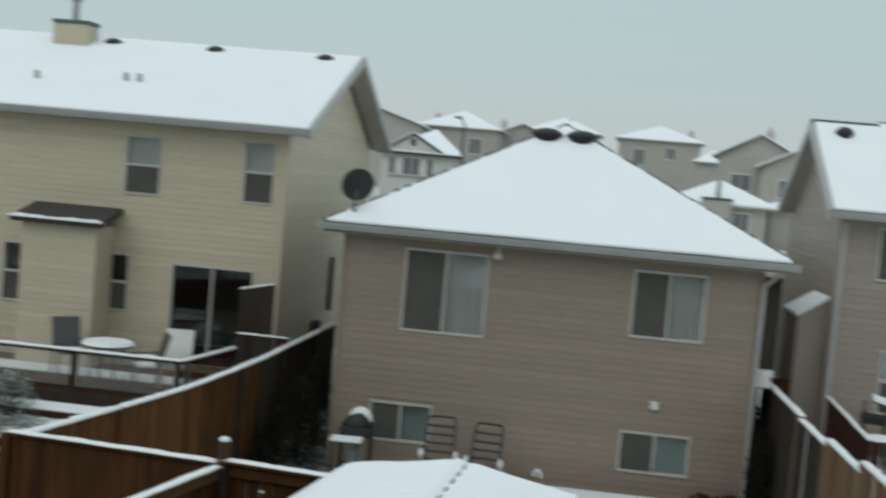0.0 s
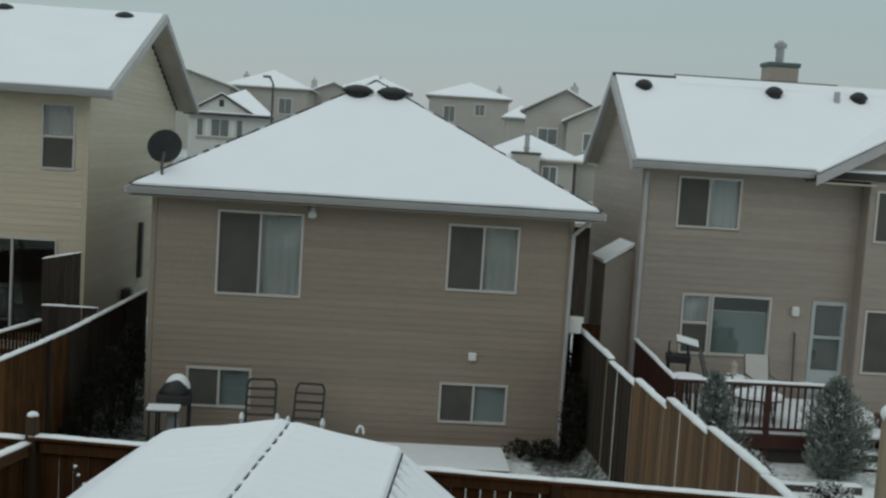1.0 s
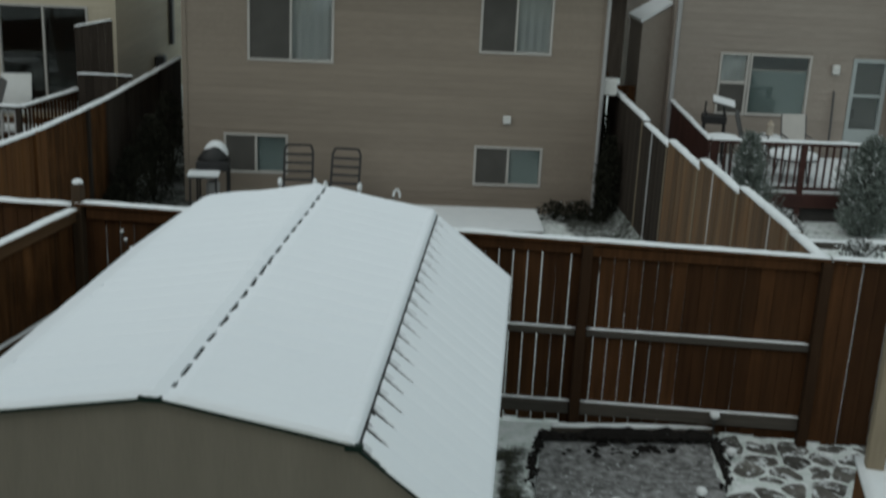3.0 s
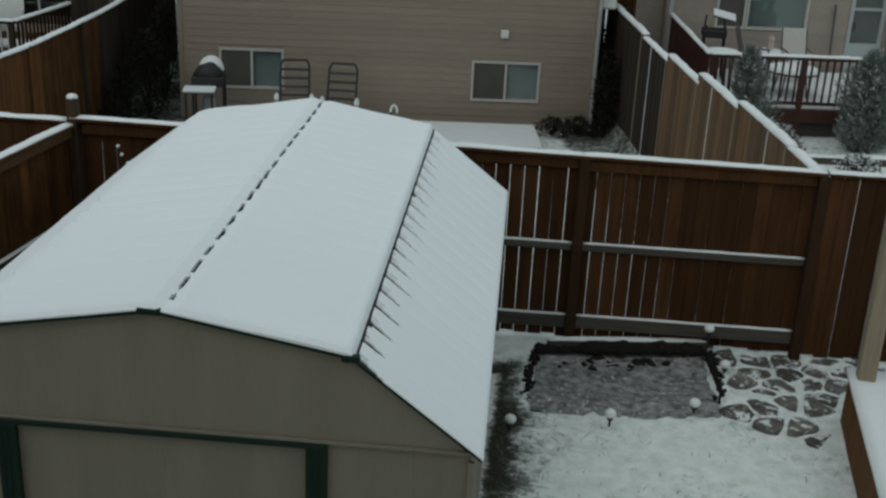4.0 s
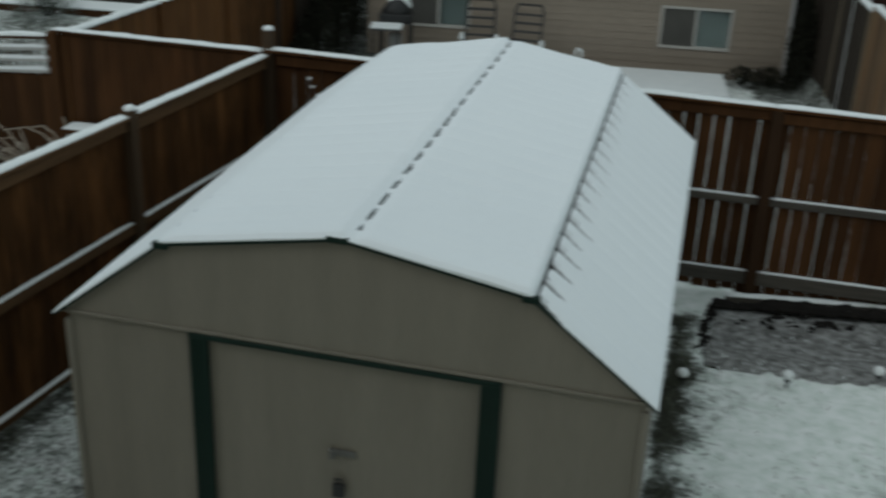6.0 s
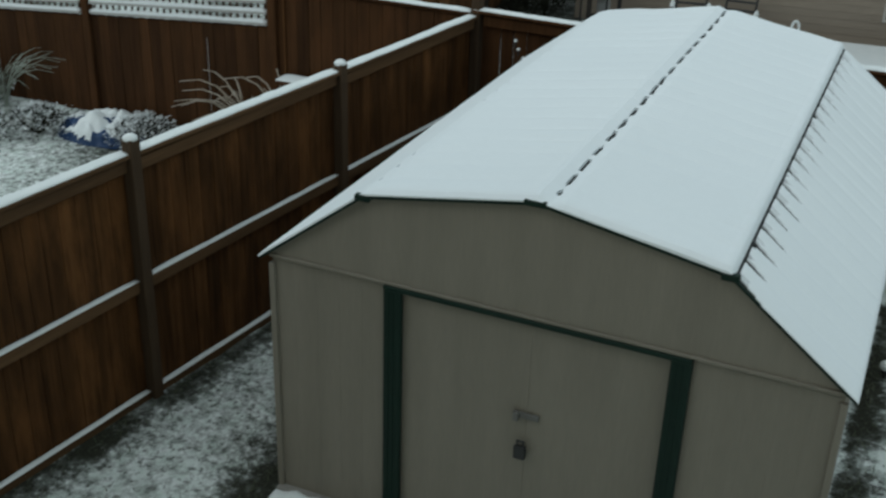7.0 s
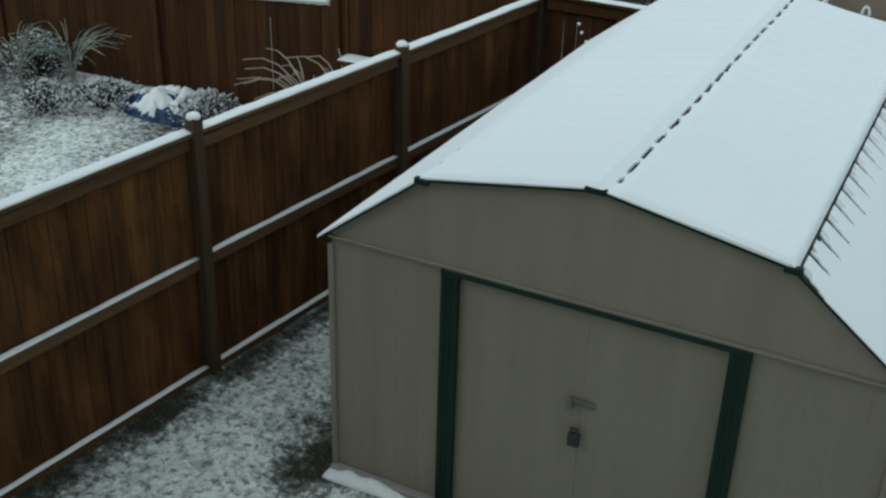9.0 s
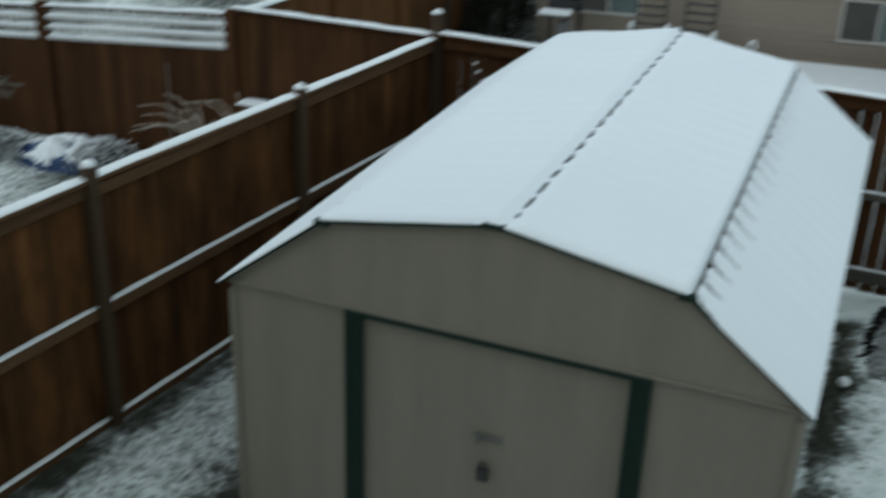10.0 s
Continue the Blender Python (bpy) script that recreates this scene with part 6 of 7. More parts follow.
def tarp_heap():
    t = thing("tarp_heap", pose(-8.56, 9.06, ground_z(-8.56, 9.06), 0, 0, 12), "crumpled blue tarp heap half covered by snow", "tarp")
    for mat_, lift, cut, nm in ((TARP, 0.0, -9.0, "tarp"), (SNOW, 0.022, 0.09, "snow_cover")):
        vs, fs, keep = [], [], {}
        k = 56
        for j in range(k + 1):
            for i in range(k + 1):
                x, y = -0.56 + 1.12 * i / k, -0.34 + 0.68 * j / k
                e = max(0.0, 1 - (x / 0.55) ** 2 - (y / 0.33) ** 2)
                z = 0.24 * e ** 0.4 * (0.9 + 0.35 * noise.noise((x * 5, y * 5, 2))) + 0.06 * noise.noise((x * 12, y * 12, 6)) * (e > 0)
                z += 0.03 * abs(noise.noise((x * 9 + y * 5, y * 13, 3))) * (e > 0)
                mask = noise.noise((x * 5.5, y * 5.0, 8.6)) + 0.4 * noise.noise((x * 14, y * 14, 2)) + 0.5 * (y + 0.10) + 0.15 * e + 0.04
                keep[i, j] = e > 0.0 or cut < 0
                vs.append((x, y, max(-0.02, z) + (lift and -0.02 + 0.05 * smooth01(0.5 + mask * 2.2))))
        for j in range(k):
            for i in range(k):
                if keep[i, j] and keep[i + 1, j] and keep[i, j + 1] and keep[i + 1, j + 1]:
                    fs.append((j * (k + 1) + i, j * (k + 1) + i + 1, (j + 1) * (k + 1) + i + 1, (j + 1) * (k + 1) + i))
        me = bpy.data.meshes.new(nm)
        me.from_pydata(vs, [], fs)
        me.materials.append(mat_)
        for f_ in me.polygons:
            f_.use_smooth = True
        ob = new(nm, me)
        ob.parent = t


tarp_heap()
ledge = thing("wooden_bench", pose(-6.42, 9.42, 0.12, 0, 0, 1.9), "small wooden bench with snow on its seat", "bench")
part("seat", boxed(0, 0.75, -0.13, 0.13, 0.78, 0.815, 0.005), FENCE_DARK, ledge)
for x in (0.05, 0.66):
    part("leg", boxed(x, x + 0.05, -0.1, 0.1, -0.14, 0.78, 0.005), FENCE_DARK, ledge)
part("snow_cap", snow_ridge(0.75, 0.22, 0.03, seed=77), SNOW, ledge, smooth=True).matrix_basis = pose(0, 0, 0.82)
# These three are snow-tipped plant stems, built with the stake light's shape.
for x, y, z in ((-3.86, 9.5, 1.68), (-3.82, 9.48, 1.61), (-3.76, 9.46, 1.54)):
    snow_topped_stake(x, y, z, 0.017)

# planting by the middle house
bush("shrub", hp(2.75, 19.15, -0.58), 0.32, 0.3, 420, LEAF_DARK, "withered dark perennials along the house wall", 41, 0.05, 0.03)
bush("shrub", hp(3.2, 19.2, -0.58), 0.3, 0.32, 420, LEAF_DARK, "withered dark perennials along the house wall", 42, 0.05, 0.03)
# near-black shrubs added to carry the deep shade beside the fence
for k, (u, n, r, hh) in enumerate(((-4.5, 17.7, 0.28, 0.6), (-4.45, 18.5, 0.34, 1.1), (-4.3, 19.4, 0.42, 1.5), (-4.25, 20.6, 0.42, 1.7))):
    bush("shrub", hp(u, n, ground_z(*(HF @ Vector((u, n, 0))).xy)), r, hh, 2300, LEAF_DARK, "tall dark shrub standing in for deep shade by the fence", 50 + k, 0.05, 0.0)
# tall dark clumps fill the gap between house wall and stepped fence
for k, (u, n, hh) in enumerate(((3.62, 19.0, 1.5), (3.55, 19.8, 1.75), (3.45, 20.7, 1.8))):
    bush("shrub", hp(u, n, -0.55), 0.25, hh, 2600, LEAF_DARK, "tall dark leafy clump between the house and the fence", 57 + k, 0.05, 0.0)
# junipers in front of the right-hand deck


def juniper(m, r, h, n, seed):
    """An upright conical conifer: a trunk, rising limbs and many upswept frosted sprays."""
    rnd = random.Random(seed)
    t = thing("juniper", m, "blue-green juniper frosted with snow", "conifer", "junipers")
    bm = bmesh.new()
    tube(bm, (0, 0, -0.05), (0, 0, h * 0.85), 0.04, 0.008, 7)
    part("trunk", bm, FENCE_GREY, t)
    limbs = bmesh.new()
    green, white = ([], []), ([], [])
    for k in range(n):
        z0 = h * (0.02 + 0.93 * rnd.random() ** 1.25)
        a = rnd.uniform(0, 6.283)
        lobe = 1 + 0.7 * noise.noise((math.cos(a) * 1.6, math.sin(a) * 1.6, z0 * 2.2 + seed))
        q = z0 / h
        reach = r * lobe * (1 - q) ** 0.72 * min(1.0, 0.65 + 1.8 * q) * rnd.uniform(0.3, 1.12)
        d = Vector((math.cos(a), math.sin(a), 0))
        tip = d * reach + Vector((0, 0, z0 + 0.10 + 0.25 * reach))
        root = d * reach * 0.25 + Vector((0, 0, z0 - 0.12))
        if k % 6 == 0:
            tube(limbs, root, tip, 0.006, 0.002, 4, False)
        for j in range(9):
            c = root.lerp(tip, 0.35 + 0.65 * j / 8) + Vector((rnd.uniform(-1, 1), rnd.uniform(-1, 1), rnd.uniform(-1, 1))) * 0.03
            g = (d * rnd.uniform(0.1, 0.9) + Vector((rnd.uniform(-0.7, 0.7), rnd.uniform(-0.7, 0.7), rnd.uniform(0.3, 1.1)))).normalized()
            w = g.cross(Vector((rnd.uniform(-1, 1), rnd.uniform(-1, 1), rnd.uniform(-1, 1)))).normalized() * rnd.uniform(0.004, 0.009)
            ln = rnd.uniform(0.04, 0.10)
            vs, fs = white if rnd.random() < 0.045 + 0.07 * q else green
            i = len(vs)
            vs.extend((c - w, c + w, c + g * ln * 0.6 + w * 0.8, c + g * ln, c + g * ln * 0.6 - w * 0.8))
            fs.append((i, i + 1, i + 2, i + 3, i + 4))
    part("limbs", limbs, FENCE_GREY, t)["kind"] = "stuff"
    for nm, (vs, fs), mat_, lab in (("foliage", green, JUNIPER, "blue-green upswept sprays"), ("snow_dusting", white, SNOW, "snow caught on the sprays")):
        me = bpy.data.meshes.new(nm)
        me.from_pydata(vs, [], fs)
        me.materials.append(mat_)
        ob = new(nm, me)
        ob.parent = t
        ob["label"], ob["kind"] = lab, "stuff"


juniper(hp(5.40, 17.0, -0.04), 0.48, 1.50, 1900, 61)
juniper(hp(7.3, 16.9, -0.04), 0.68, 1.52, 2900, 62)
bush("shrub", hp(6.75, 15.55, -0.05), 0.32, 0.28, 300, LEAF_DARK, "flattened perennials under snow", 63, 0.05, 0.9)
bush("shrub", hp(6.0, 16.9, -0.05), 0.35, 0.35, 400, LEAF_DARK, "flattened perennials under snow", 64, 0.05, 0.9)


# ---- things in the middle yard ----
def patio():
    p = thing("low_platform", hp(0, 0), "low timber platform covered by snow beside the house", "platform")
    part("frame", boxed(-1.6, 2.40, 17.8, 19.1, -0.62, -0.44, 0.01), FENCE_DARK, p)
    bm = slab([(-1.62, 17.78, -0.395), (2.42, 17.78, -0.395), (2.42, 19.12, -0.395), (-1.62, 19.12, -0.395)], 0.043)
    bmesh.ops.bevel(bm, geom=bm.edges[:], offset=0.015, segments=2, affect="EDGES")
    part("snow_cover", bm, SNOW, p)


patio()


def deck_chair(m, label):
    c = thing("deck_chair", m, label, "chair", "folding chairs")
    bm = bmesh.new()
    for x in (-0.24, 0.24):
        tube(bm, (x, 0.0, 0.40), (x, 0.30, 1.07), 0.02, 0.02, 6)
        tube(bm, (x, 0.30, 1.07), (x * 0.82, 0.34, 1.16), 0.02, 0.02, 6)
        tube(bm, (x, -0.42, 0.38), (x, 0.02, 0.42), 0.014, 0.014, 6)
        tube(bm, (x, -0.40, 0.0), (x, -0.02, 0.62), 0.014, 0.014, 6)
        tube(bm, (x, 0.22, 0.0), (x, -0.10, 0.60), 0.014, 0.014, 6)
    tube(bm, (-0.20, 0.34, 1.16), (0.20, 0.34, 1.16), 0.02, 0.02, 6)
    part("frame", bm, BLACK, c)
    for k in range(5):
        q = 0.10 + 0.175 * k
        s = part("slat", boxed(-0.245, 0.245, -0.010, 0.010, -0.020, 0.020, 0.004), BLACK, c)
        s.matrix_basis = pose(0, 0.34 * q, 0.40 + 0.76 * q, -24, 0, 0)
    for k in range(5):
        part("slat", boxed(-0.235, 0.235, -0.40 + k * 0.085, -0.345 + k * 0.085, 0.40, 0.414, 0.004), DARKMETAL, c)
    ob = part("seat_snow", boxed(-0.23, 0.23, -0.41, 0.0, 0.416, 0.46, 0.015, 2), SNOW, c)
    for x in (-0.29, 0.29):
        arm = part("armrest", boxed(x - 0.025, x + 0.025, -0.36, 0.06, 0.61, 0.635, 0.006), BLACK, c)
        bm = bmesh.new()
        bmesh.ops.create_uvsphere(bm, u_segments=10, v_segments=7, radius=0.5)
        for v in bm.verts:
            v.co = Vector((x + v.co.x * 0.085, -0.22 + v.co.y * 0.30, 0.63 + v.co.z * 0.17))
        part("arm_snow", bm, SNOW, arm, smooth=True)


deck_chair(hp(-1.71, 18.72, -0.56, 3), "black slatted folding chair with snow on its arms")
deck_chair(hp(-0.93, 18.72, -0.60, -4), "black slatted folding chair with snow on its arms")


def barbecue(m, label, w=0.5):
    b = thing("barbecue", m, label, "barbecue", "barbecues")
    bm = bmesh.new()
    for x in (-w / 2, w / 2):
        for y in (-0.2, 0.2):
            tube(bm, (x, y, 0), (x, y, 0.74), 0.018, 0.018, 6)
    box(bm, -w / 2, w / 2, -0.2, 0.2, 0.14, 0.17)
    part("cart", bm, BLACK, b)
    part("firebox", boxed(-w / 2 - 0.02, w / 2 + 0.02, -0.23, 0.23, 0.70, 0.86, 0.02, 2), BLACK, b)
    bm = bmesh.new()
    bmesh.ops.create_uvsphere(bm, u_segments=18, v_segments=12, radius=1.0)
    for v in bm.verts:
        v.co = Vector((v.co.x * (w / 2 + 0.01 - 0.07 * max(0.0, v.co.z)) + 0.05 * max(0.0, v.co.z), v.co.y * 0.23, 0.865 + max(-0.02, v.co.z * 0.27)))
    lid = part("lid", bm, BLACK, b, "black rounded lid", smooth=True)
    bm = bmesh.new()
    bmesh.ops.create_uvsphere(bm, u_segments=18, v_segments=12, radius=1.0)
    for v in bm.verts:
        v.co = Vector((0.045 + v.co.x * (w / 2 - 0.04), 0.03 + v.co.y * 0.19, 0.865 + 0.08 + max(-0.02, v.co.z * 0.235)))
    part("lid_snow", bm, SNOW, lid, smooth=True)
    x0, x1 = -w / 2 - 0.12, w / 2 - 0.12
    sh = part("front_shelf", boxed(x0, x1, -0.58, -0.23, 0.66, 0.685, 0.006), DARKMETAL, b)
    part("shelf_snow", boxed(x0 - 0.01, x1 + 0.01, -0.59, -0.235, 0.687, 0.73, 0.018, 2), SNOW, sh)
    for x in (x0 + 0.04, x1 - 0.04):
        bm = bmesh.new()
        tube(bm, (x, -0.54, 0), (x, -0.54, 0.66), 0.016, 0.016, 6)
        part("shelf_leg", bm, BLACK, b)
    part("tank", boxed(-0.12, 0.1, -0.11, 0.11, 0.17, 0.5, 0.06, 3), GUTTER, b, "grey gas bottle")


barbecue(hp(-3.14, 18.75, -0.50, 4), "black barbecue on a cart with snow on its lid")
hook = thing("garden_hook", hp(-0.08, 18.45, -0.45), "bent garden hook thickly coated with snow", "garden hook")
bm = bmesh.new()
tube(bm, (0, 0, 0), (0, 0, 0.36), 0.01, 0.01, 6)
part("stem", bm, BLACK, hook)
bm = bmesh.new()
prev = None
for k in range(9):
    a = math.pi * (1.0 - 0.13 * k)
    q = Vector((0.05 + 0.055 * math.cos(a), 0, 0.36 + 0.12 * math.sin(a)))
    if prev:
        tube(bm, prev, q, 0.02, 0.02, 7)
    prev = q
part("snow_loop", bm, SNOW, hook)


hook = thing("garden_hook", hp(0.52, 18.0, -0.40), "low wire arch coated with snow on the platform", "garden hook")
bm = bmesh.new()
prev = None
for k in range(11):
    a = math.pi * (1.0 - 0.1 * k)
    q = Vector((0.12 * math.cos(a), 0, 0.0 + 0.24 * math.sin(a)))
    if prev:
        tube(bm, prev, q, 0.014, 0.014, 7)
    prev = q
part("snow_loop", bm, SNOW, hook)


# ---- decks behind the neighbouring houses ----
def rail_run(d, u0, n0, u1, n1, z0, z1, material, base_mat, posts=(), step=0.12, thick=0.03, snow=0.035):
    """A railing from (u0, n0) to (u1, n1) between heights z0 and z1, as parts of one deck."""
    a, b = Vector((u0, n0, 0)), Vector((u1, n1, 0))
    ln = (b - a).length
    m = Matrix.Translation(a) @ (b - a).to_track_quat("X", "Z").to_matrix().to_4x4()
    top = part("handrail", boxed(0, ln, -0.06, 0.06, z1 - 0.05, z1, 0.006), material, d)
    top.matrix_basis = m
    low = part("bottom_rail", boxed(0, ln, -0.02, 0.02, z0 + 0.06, z0 + 0.11, 0.004), material, d)
    low.matrix_basis = m
    sn = part("rail_snow", snow_ridge(ln, 0.125, snow, seed=int(u0 * 7 + n0)), SNOW, top, smooth=True)
    sn.matrix_basis = pose(0, 0, z1)
    bal = mesh_of("baluster", boxed(-thick / 2, thick / 2, -thick / 2, thick / 2, z0 + 0.11, z1 - 0.05, 0.003), base_mat)
    k = int(ln / step)
    for i in range(1, k):
        piece("baluster", bal, d, m @ Matrix.Translation((ln * i / k, 0, 0)))
    for p in posts:
        ob = part("rail_post", boxed(p - 0.045, p + 0.045, -0.045, 0.045, z0 - 0.5, z1 - 0.05, 0.005), material, d)
        ob.matrix_basis = m


def right_deck():
    d = thing("raised_deck", HF, "red-brown raised deck with railing and snowy floor", "deck", "raised decks")
    u0, u1, n0, n1, z = 4.97, 7.95, 17.6, 20.5, 0.42
    part("fascia", boxed(u0, u1, n0 - 0.03, n0 + 0.01, z - 0.22, z, 0.005), DECK_RED, d)
    part("fascia", boxed(u1 - 0.02, u1 + 0.02, n0 + 0.012, n1, z - 0.22, z, 0.005), DECK_RED, d)
    k = 20
    for i in range(k):
        a = n0 + 0.012 + (n1 - n0 - 0.012) * i / k
        part("plank", boxed(u0, u1 + 1.2, a, a + 0.135, z - 0.035, z, 0.003), DECK_RED, d)
    part("snow_cover", boxed(u0 + 0.05, u1 + 1.15, n0 + 0.03, n1 - 0.1, z + 0.002, z + 0.035, 0.012, 2), SNOW, d)
    # near-black sheet across the front, below the deck boards
    part("apron", boxed(u0 + 0.02, u1, n0 + 0.09, n0 + 0.12, -0.3, z - 0.22, 0.004), SHINGLE, d, "near-black sheet under the deck front")
    for u in (u0 + 0.1, 6.49, u1 - 0.1):
        part("support", boxed(u - 0.06, u + 0.06, n0 + 0.0 + 0.14, n0 + 0.26, -0.35, z - 0.04, 0.005), DECK_RED, d)
    rail_run(d, u0, n0 + 0.05, u1 - 0.15, n0 + 0.05, z, 1.26, DECK_RED, DECK_RED, (0.05, 1.52, 2.75), 0.115)
    # solid side screen stepping down from the house
    for i in range(20):
        a = n0 + 0.12 + i * 0.143
        part("screen_board", boxed(u0 - 0.02, u0 + 0.005, a, a + 0.138, -0.2, 1.24 + 0.14 * i / 20, 0.003), DECK_RED, d)
    sn = part("screen_snow", snow_ridge(2.9, 0.09, 0.035, seed=9), SNOW, d, smooth=True)
    sn.matrix_basis = Matrix.Translation((u0 - 0.008, n0 + 0.1, 1.24)) @ Vector((0, 2.86, 0.14)).to_track_quat("X", "Z").to_matrix().to_4x4()
    s = thing("deck_stairs", HF, "dark timber stairs with snow on every tread", "stairs")
    for i, (zz, nn) in enumerate(((0.32, 17.9), (0.16, 17.62), (0.0, 17.34))):
        part("riser", boxed(8.05, 9.0, nn + 0.25, nn + 0.28, zz - 0.18, zz, 0.003), DECK_RED, s)
        t = part("tread", boxed(8.05, 9.0, nn, nn + 0.29, zz - 0.035, zz, 0.004), DECK_RED, s)
        part("tread_snow", boxed(8.06, 8.99, nn - 0.01, nn + 0.27, zz + 0.002, zz + 0.045, 0.015, 2), SNOW, t)
    part("stringer", boxed(8.0, 8.05, 17.3, 18.2, -0.35, 0.2, 0.004), DECK_RED, s)


right_deck()


def left_deck():
    d = thing("raised_deck", HF, "grey raised deck with white balusters and snow", "deck", "raised decks")
    z = 0.34
    part("fascia", boxed(-12.5, -6.36, 18.9, 18.94, z - 0.22, z, 0.005), FENCE_GREY, d)
    for i in range(20):
        a = 18.96 + i * 0.145
        part("plank", boxed(-12.5, -5.6, a, a + 0.138, z - 0.035, z, 0.003), FENCE_DARK, d)
    part("snow_cover", boxed(-12.4, -5.7, 20.35, 21.0, z + 0.002, z + 0.04, 0.012, 2), SNOW, d)
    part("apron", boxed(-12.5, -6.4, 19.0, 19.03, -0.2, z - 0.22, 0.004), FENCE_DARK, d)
    rail_run(d, -12.5, 18.97, -6.36, 18.97, z, 1.09, FENCE_GREY, DECK_WHITE, (0.05, 2.1, 4.2, 6.09), 0.115, 0.024)
    rail_run(d, -6.36, 18.97, -5.95, 20.9, z, 1.09, FENCE_DARK, FENCE_DARK, (), 0.12, 0.035)
    sc = thing("privacy_screen", hp(0, 0), "dark wooden privacy screen with a sloping snowy top", "screen")
    for i in range(5):
        a = -5.98 + i * 0.138
        part("screen_board", boxed(a, a + 0.132, 20.93, 20.955, 0.34, 2.22 + 0.038 * i, 0.003), FENCE_GREY, sc)
    sn = part("screen_snow", snow_ridge(0.7, 0.06, 0.025, seed=19), SNOW, sc, smooth=True)
    sn.matrix_basis = Matrix.Translation((-5.98, 20.94, 2.215)) @ Vector((0.69, 0, 0.155)).to_track_quat("X", "Z").to_matrix().to_4x4()


left_deck()


def round_table(m, r, h, label):
    t = thing("patio_table", m, label, "table", "patio tables")
    bm = bmesh.new()
    tube(bm, (0, 0, h - 0.03), (0, 0, h), r, r, 24)
    part("tabletop", bm, DARKMETAL, t)
    bm = bmesh.new()
    tube(bm, (0, 0, h + 0.001), (0, 0, h + 0.05), r * 0.99, r * 0.9, 24)
    part("table_snow", bm, SNOW, t)
    for k in range(4):
        a = math.pi / 4 + k * math.pi / 2
        bm = bmesh.new()
        tube(bm, (math.cos(a) * r * 0.7, math.sin(a) * r * 0.7, 0), (math.cos(a) * r * 0.55, math.sin(a) * r * 0.55, h - 0.03), 0.015, 0.015, 6)
        part("leg", bm, DARKMETAL, t)


def sling_chair(m, material, label):
    c = thing("patio_chair", m, label, "chair", "patio chairs")
    bm = bmesh.new()
    for x in (-0.25, 0.25):
        tube(bm, (x, -0.22, 0), (x, -0.22, 0.62), 0.014, 0.014, 6)
        tube(bm, (x, 0.24, 0), (x, 0.16, 0.45), 0.014, 0.014, 6)
        tube(bm, (x, 0.16, 0.42), (x, 0.34, 1.02), 0.014, 0.014, 6)
        tube(bm, (x, -0.24, 0.62), (x, 0.24, 0.64), 0.016, 0.016, 6)
    tube(bm, (-0.25, 0.16, 0.43), (0.25, 0.16, 0.43), 0.012, 0.012, 6)
    tube(bm, (-0.25, -0.22, 0.40), (0.25, -0.22, 0.40), 0.012, 0.012, 6)
    part("frame", bm, WHITE_PAINT if material is WHITE_PAINT else DARKMETAL, c)
    ob = part("backrest", boxed(-0.24, 0.24, -0.008, 0.008, 0, 0.62, 0.004), material, c)
    ob.matrix_basis = pose(0, 0.17, 0.43, -17, 0, 0)
    s = part("seat", boxed(-0.24, 0.24, -0.23, 0.18, 0.41, 0.43, 0.004), material, c)
    part("seat_snow", boxed(-0.22, 0.22, -0.22, 0.14, 0.432, 0.475, 0.015, 2), SNOW, s)


round_table(hp(6.6, 18.45, 0.455), 0.44, 0.42, "low round table under a disc of snow")
sling_chair(hp(6.98, 19.45, 0.455, 0) @ Matrix.Scale(0.88, 4), TRIM, "pale grey sling patio chair with snow on its seat")
sling_chair(hp(6.05, 18.9, 0.455, 70), DARKMETAL, "dark patio chair with snow on its seat")


def work_stand(m):
    """A dark metal stand with a shelf and a tilted top board that holds snow."""
    t = thing("work_stand", m, "dark metal stand with a tilted snowy top board", "stand")
    for x in (-0.2, 0.2):
        for y in (-0.14, 0.14):
            bm = bmesh.new()
            tube(bm, (x, y, 0), (x * 0.8, y, 1.0 + y * 0.5), 0.018, 0.018, 6)
            part("leg", bm, BLACK, t)
    part("shelf", boxed(-0.2, 0.2, -0.16, 0.16, 0.42, 0.45, 0.006), DARKMETAL, t)
    part("tray", boxed(-0.22, 0.2, -0.18, 0.16, 0.72, 0.86, 0.02, 2), BLACK, t)
    top = part("top_board", boxed(-0.17, 0.22, -0.16, 0.16, 0, 0.025, 0.006), DARKMETAL, t)
    top.matrix_basis = pose(0.10, 0, 1.08, 11, 12, 0)
    part("board_snow", boxed(-0.172, 0.222, -0.162, 0.162, 0.027, 0.052, 0.011, 2), SNOW, top)


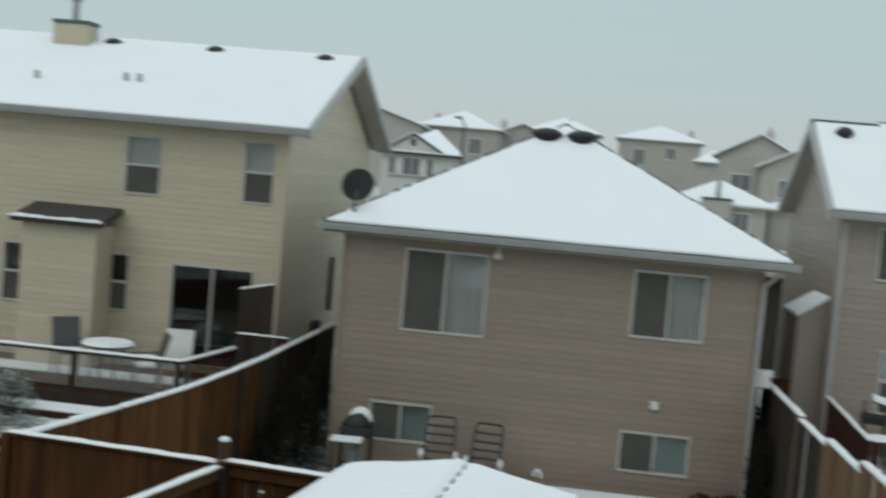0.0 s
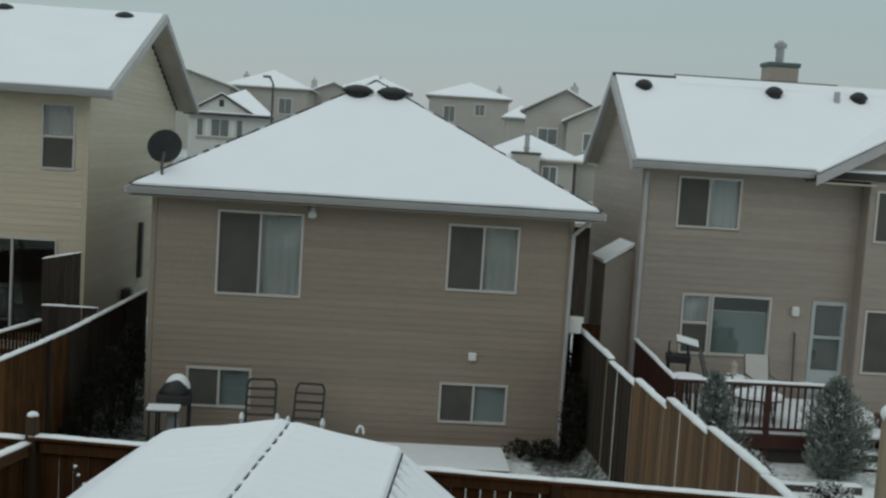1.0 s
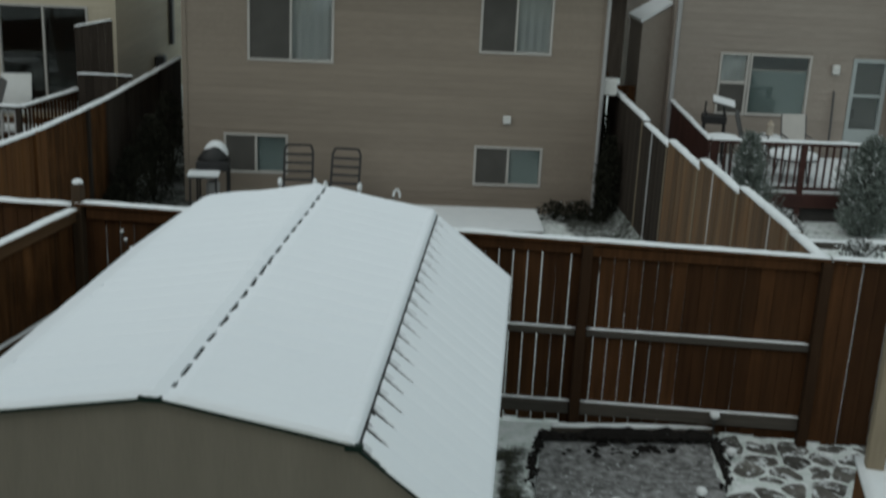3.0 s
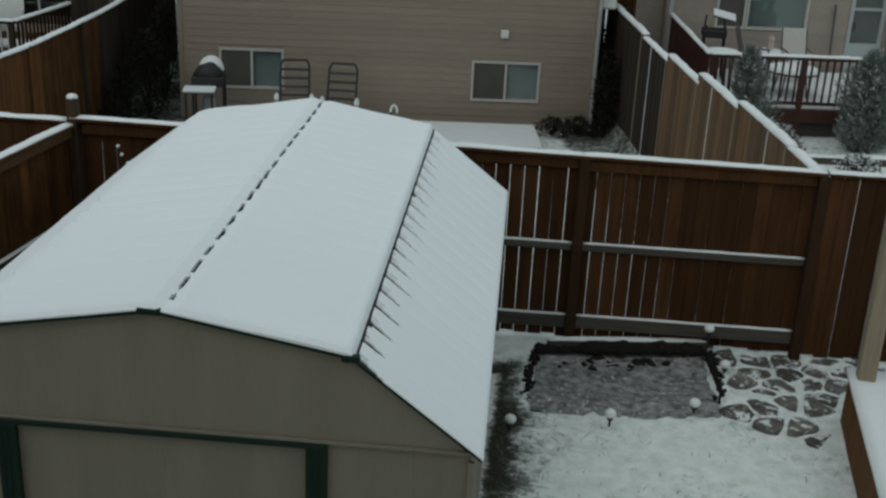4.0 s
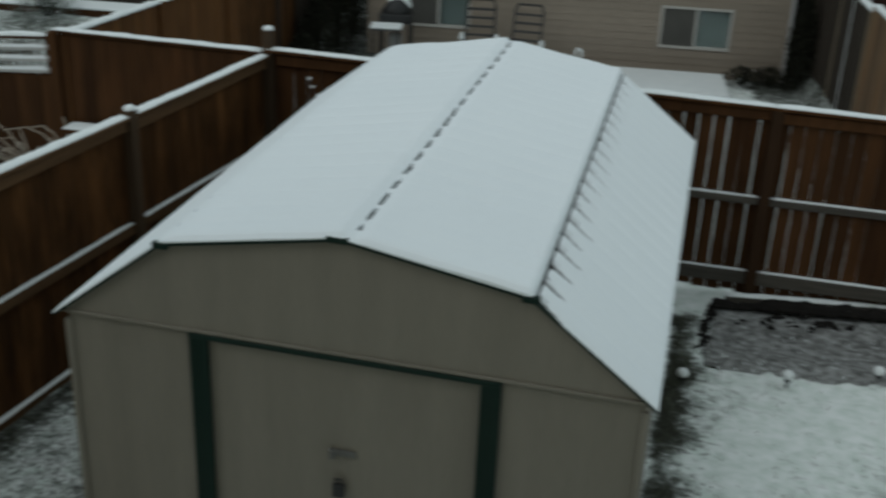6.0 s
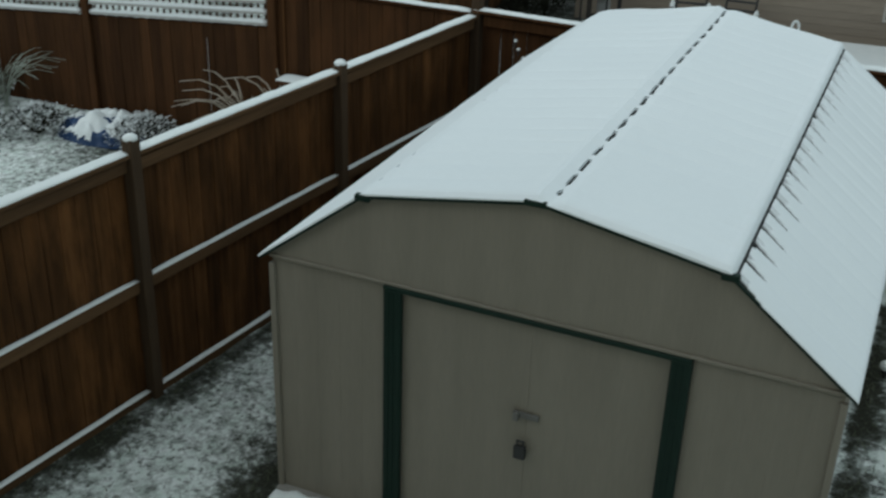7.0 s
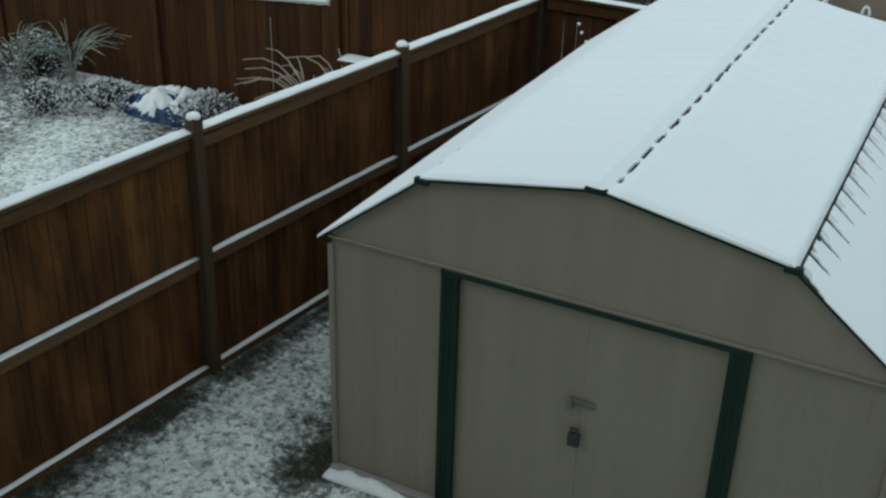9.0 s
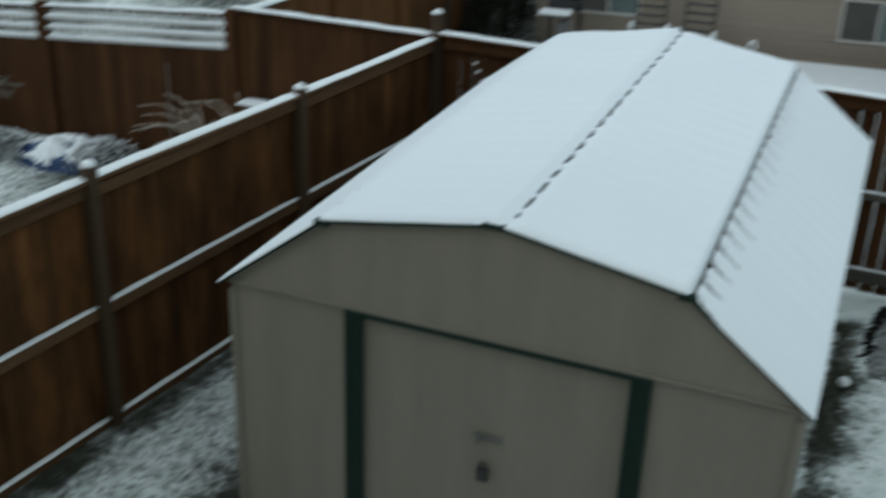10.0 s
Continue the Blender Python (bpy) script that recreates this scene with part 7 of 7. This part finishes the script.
work_stand(hp(5.52, 19.6, 0.455, -10))
pole_ = thing("garden_pole", hp(7.94, 20.42, 0.455), "thin dark pole leaning against the house wall", "pole")
bm = bmesh.new()
tube(bm, (0, 0, 0), (0.0, 0.12, 1.22), 0.022, 0.018, 8)
part("shaft", bm, DARKMETAL, pole_)
round_table(hp(5.32, 18.25, 0.455), 0.27, 0.70, "round table in the deck corner under snow")
round_table(hp(6.5, 19.5, 0.455), 0.22, 0.50, "small side table with snow on it")
lantern = thing("lantern", hp(6.5, 19.5, 1.0), "small ochre lantern standing on the side table", "lantern")
part("body", boxed(-0.05, 0.05, -0.05, 0.05, 0.005, 0.2, 0.012, 2), STRAW, lantern)
bm = bmesh.new()
tube(bm, (0, 0, 0.19), (0, 0, 0.27), 0.07, 0.01, 8)
part("cap", bm, STRAW, lantern)
pot = thing("flower_pot", hp(8.75, 18.35, 0.42), "red clay pot with a frosted plant on the deck", "flower pot")
bm = bmesh.new()
tube(bm, (0, 0, 0), (0, 0, 0.26), 0.11, 0.16, 14)
part("pot", bm, DECK_RED, pot)
bush("potted_plant", hp(8.95, 18.1, 0.42), 0.16, 0.24, 260, JUNIPER, "frosted plant beside the red pot", 95, 0.05, 0.3, "plant")
edge = thing("timber_edging", hp(0, 0), "weathered timber edging of a planting bed, snow on top", "edging")
part("beam", boxed(5.9, 7.45, 16.05, 16.17, -0.25, 0.07, 0.01), RAIL_GREY, edge)
part("beam_snow", snow_ridge(1.55, 0.12, 0.04, seed=66), SNOW, edge, smooth=True).matrix_basis = pose(5.9, 16.11, 0.07)
edge = thing("timber_edging", hp(0, 0), "low timber ledge before the deck, snow on top", "edging")
part("beam", boxed(-12.0, -6.7, 18.0, 18.5, -0.2, 0.20, 0.01), FENCE_DARK, edge)
part("beam_snow", boxed(-12.0, -6.68, 17.98, 18.52, 0.202, 0.24, 0.015, 2), SNOW, edge)
round_table(hp(-8.1, 19.95, 0.385), 0.48, 0.70, "round patio table under a thick disc of snow")
sling_chair(hp(-6.85, 20.1, 0.385, 10), WHITE_PAINT, "white patio chair with snow on its seat")
sling_chair(hp(-7.2, 19.6, 0.385, -60), DARKMETAL, "dark patio chair with snow on its seat")
sling_chair(hp(-9.0, 20.3, 0.385, 40), DARKMETAL, "dark patio chair with snow on its seat")
bush("shrub", hp(-8.9, 17.8, 0.0), 0.5, 0.8, 1200, JUNIPER, "frosted evergreen shrub before the deck", 97, 0.05, 0.3)
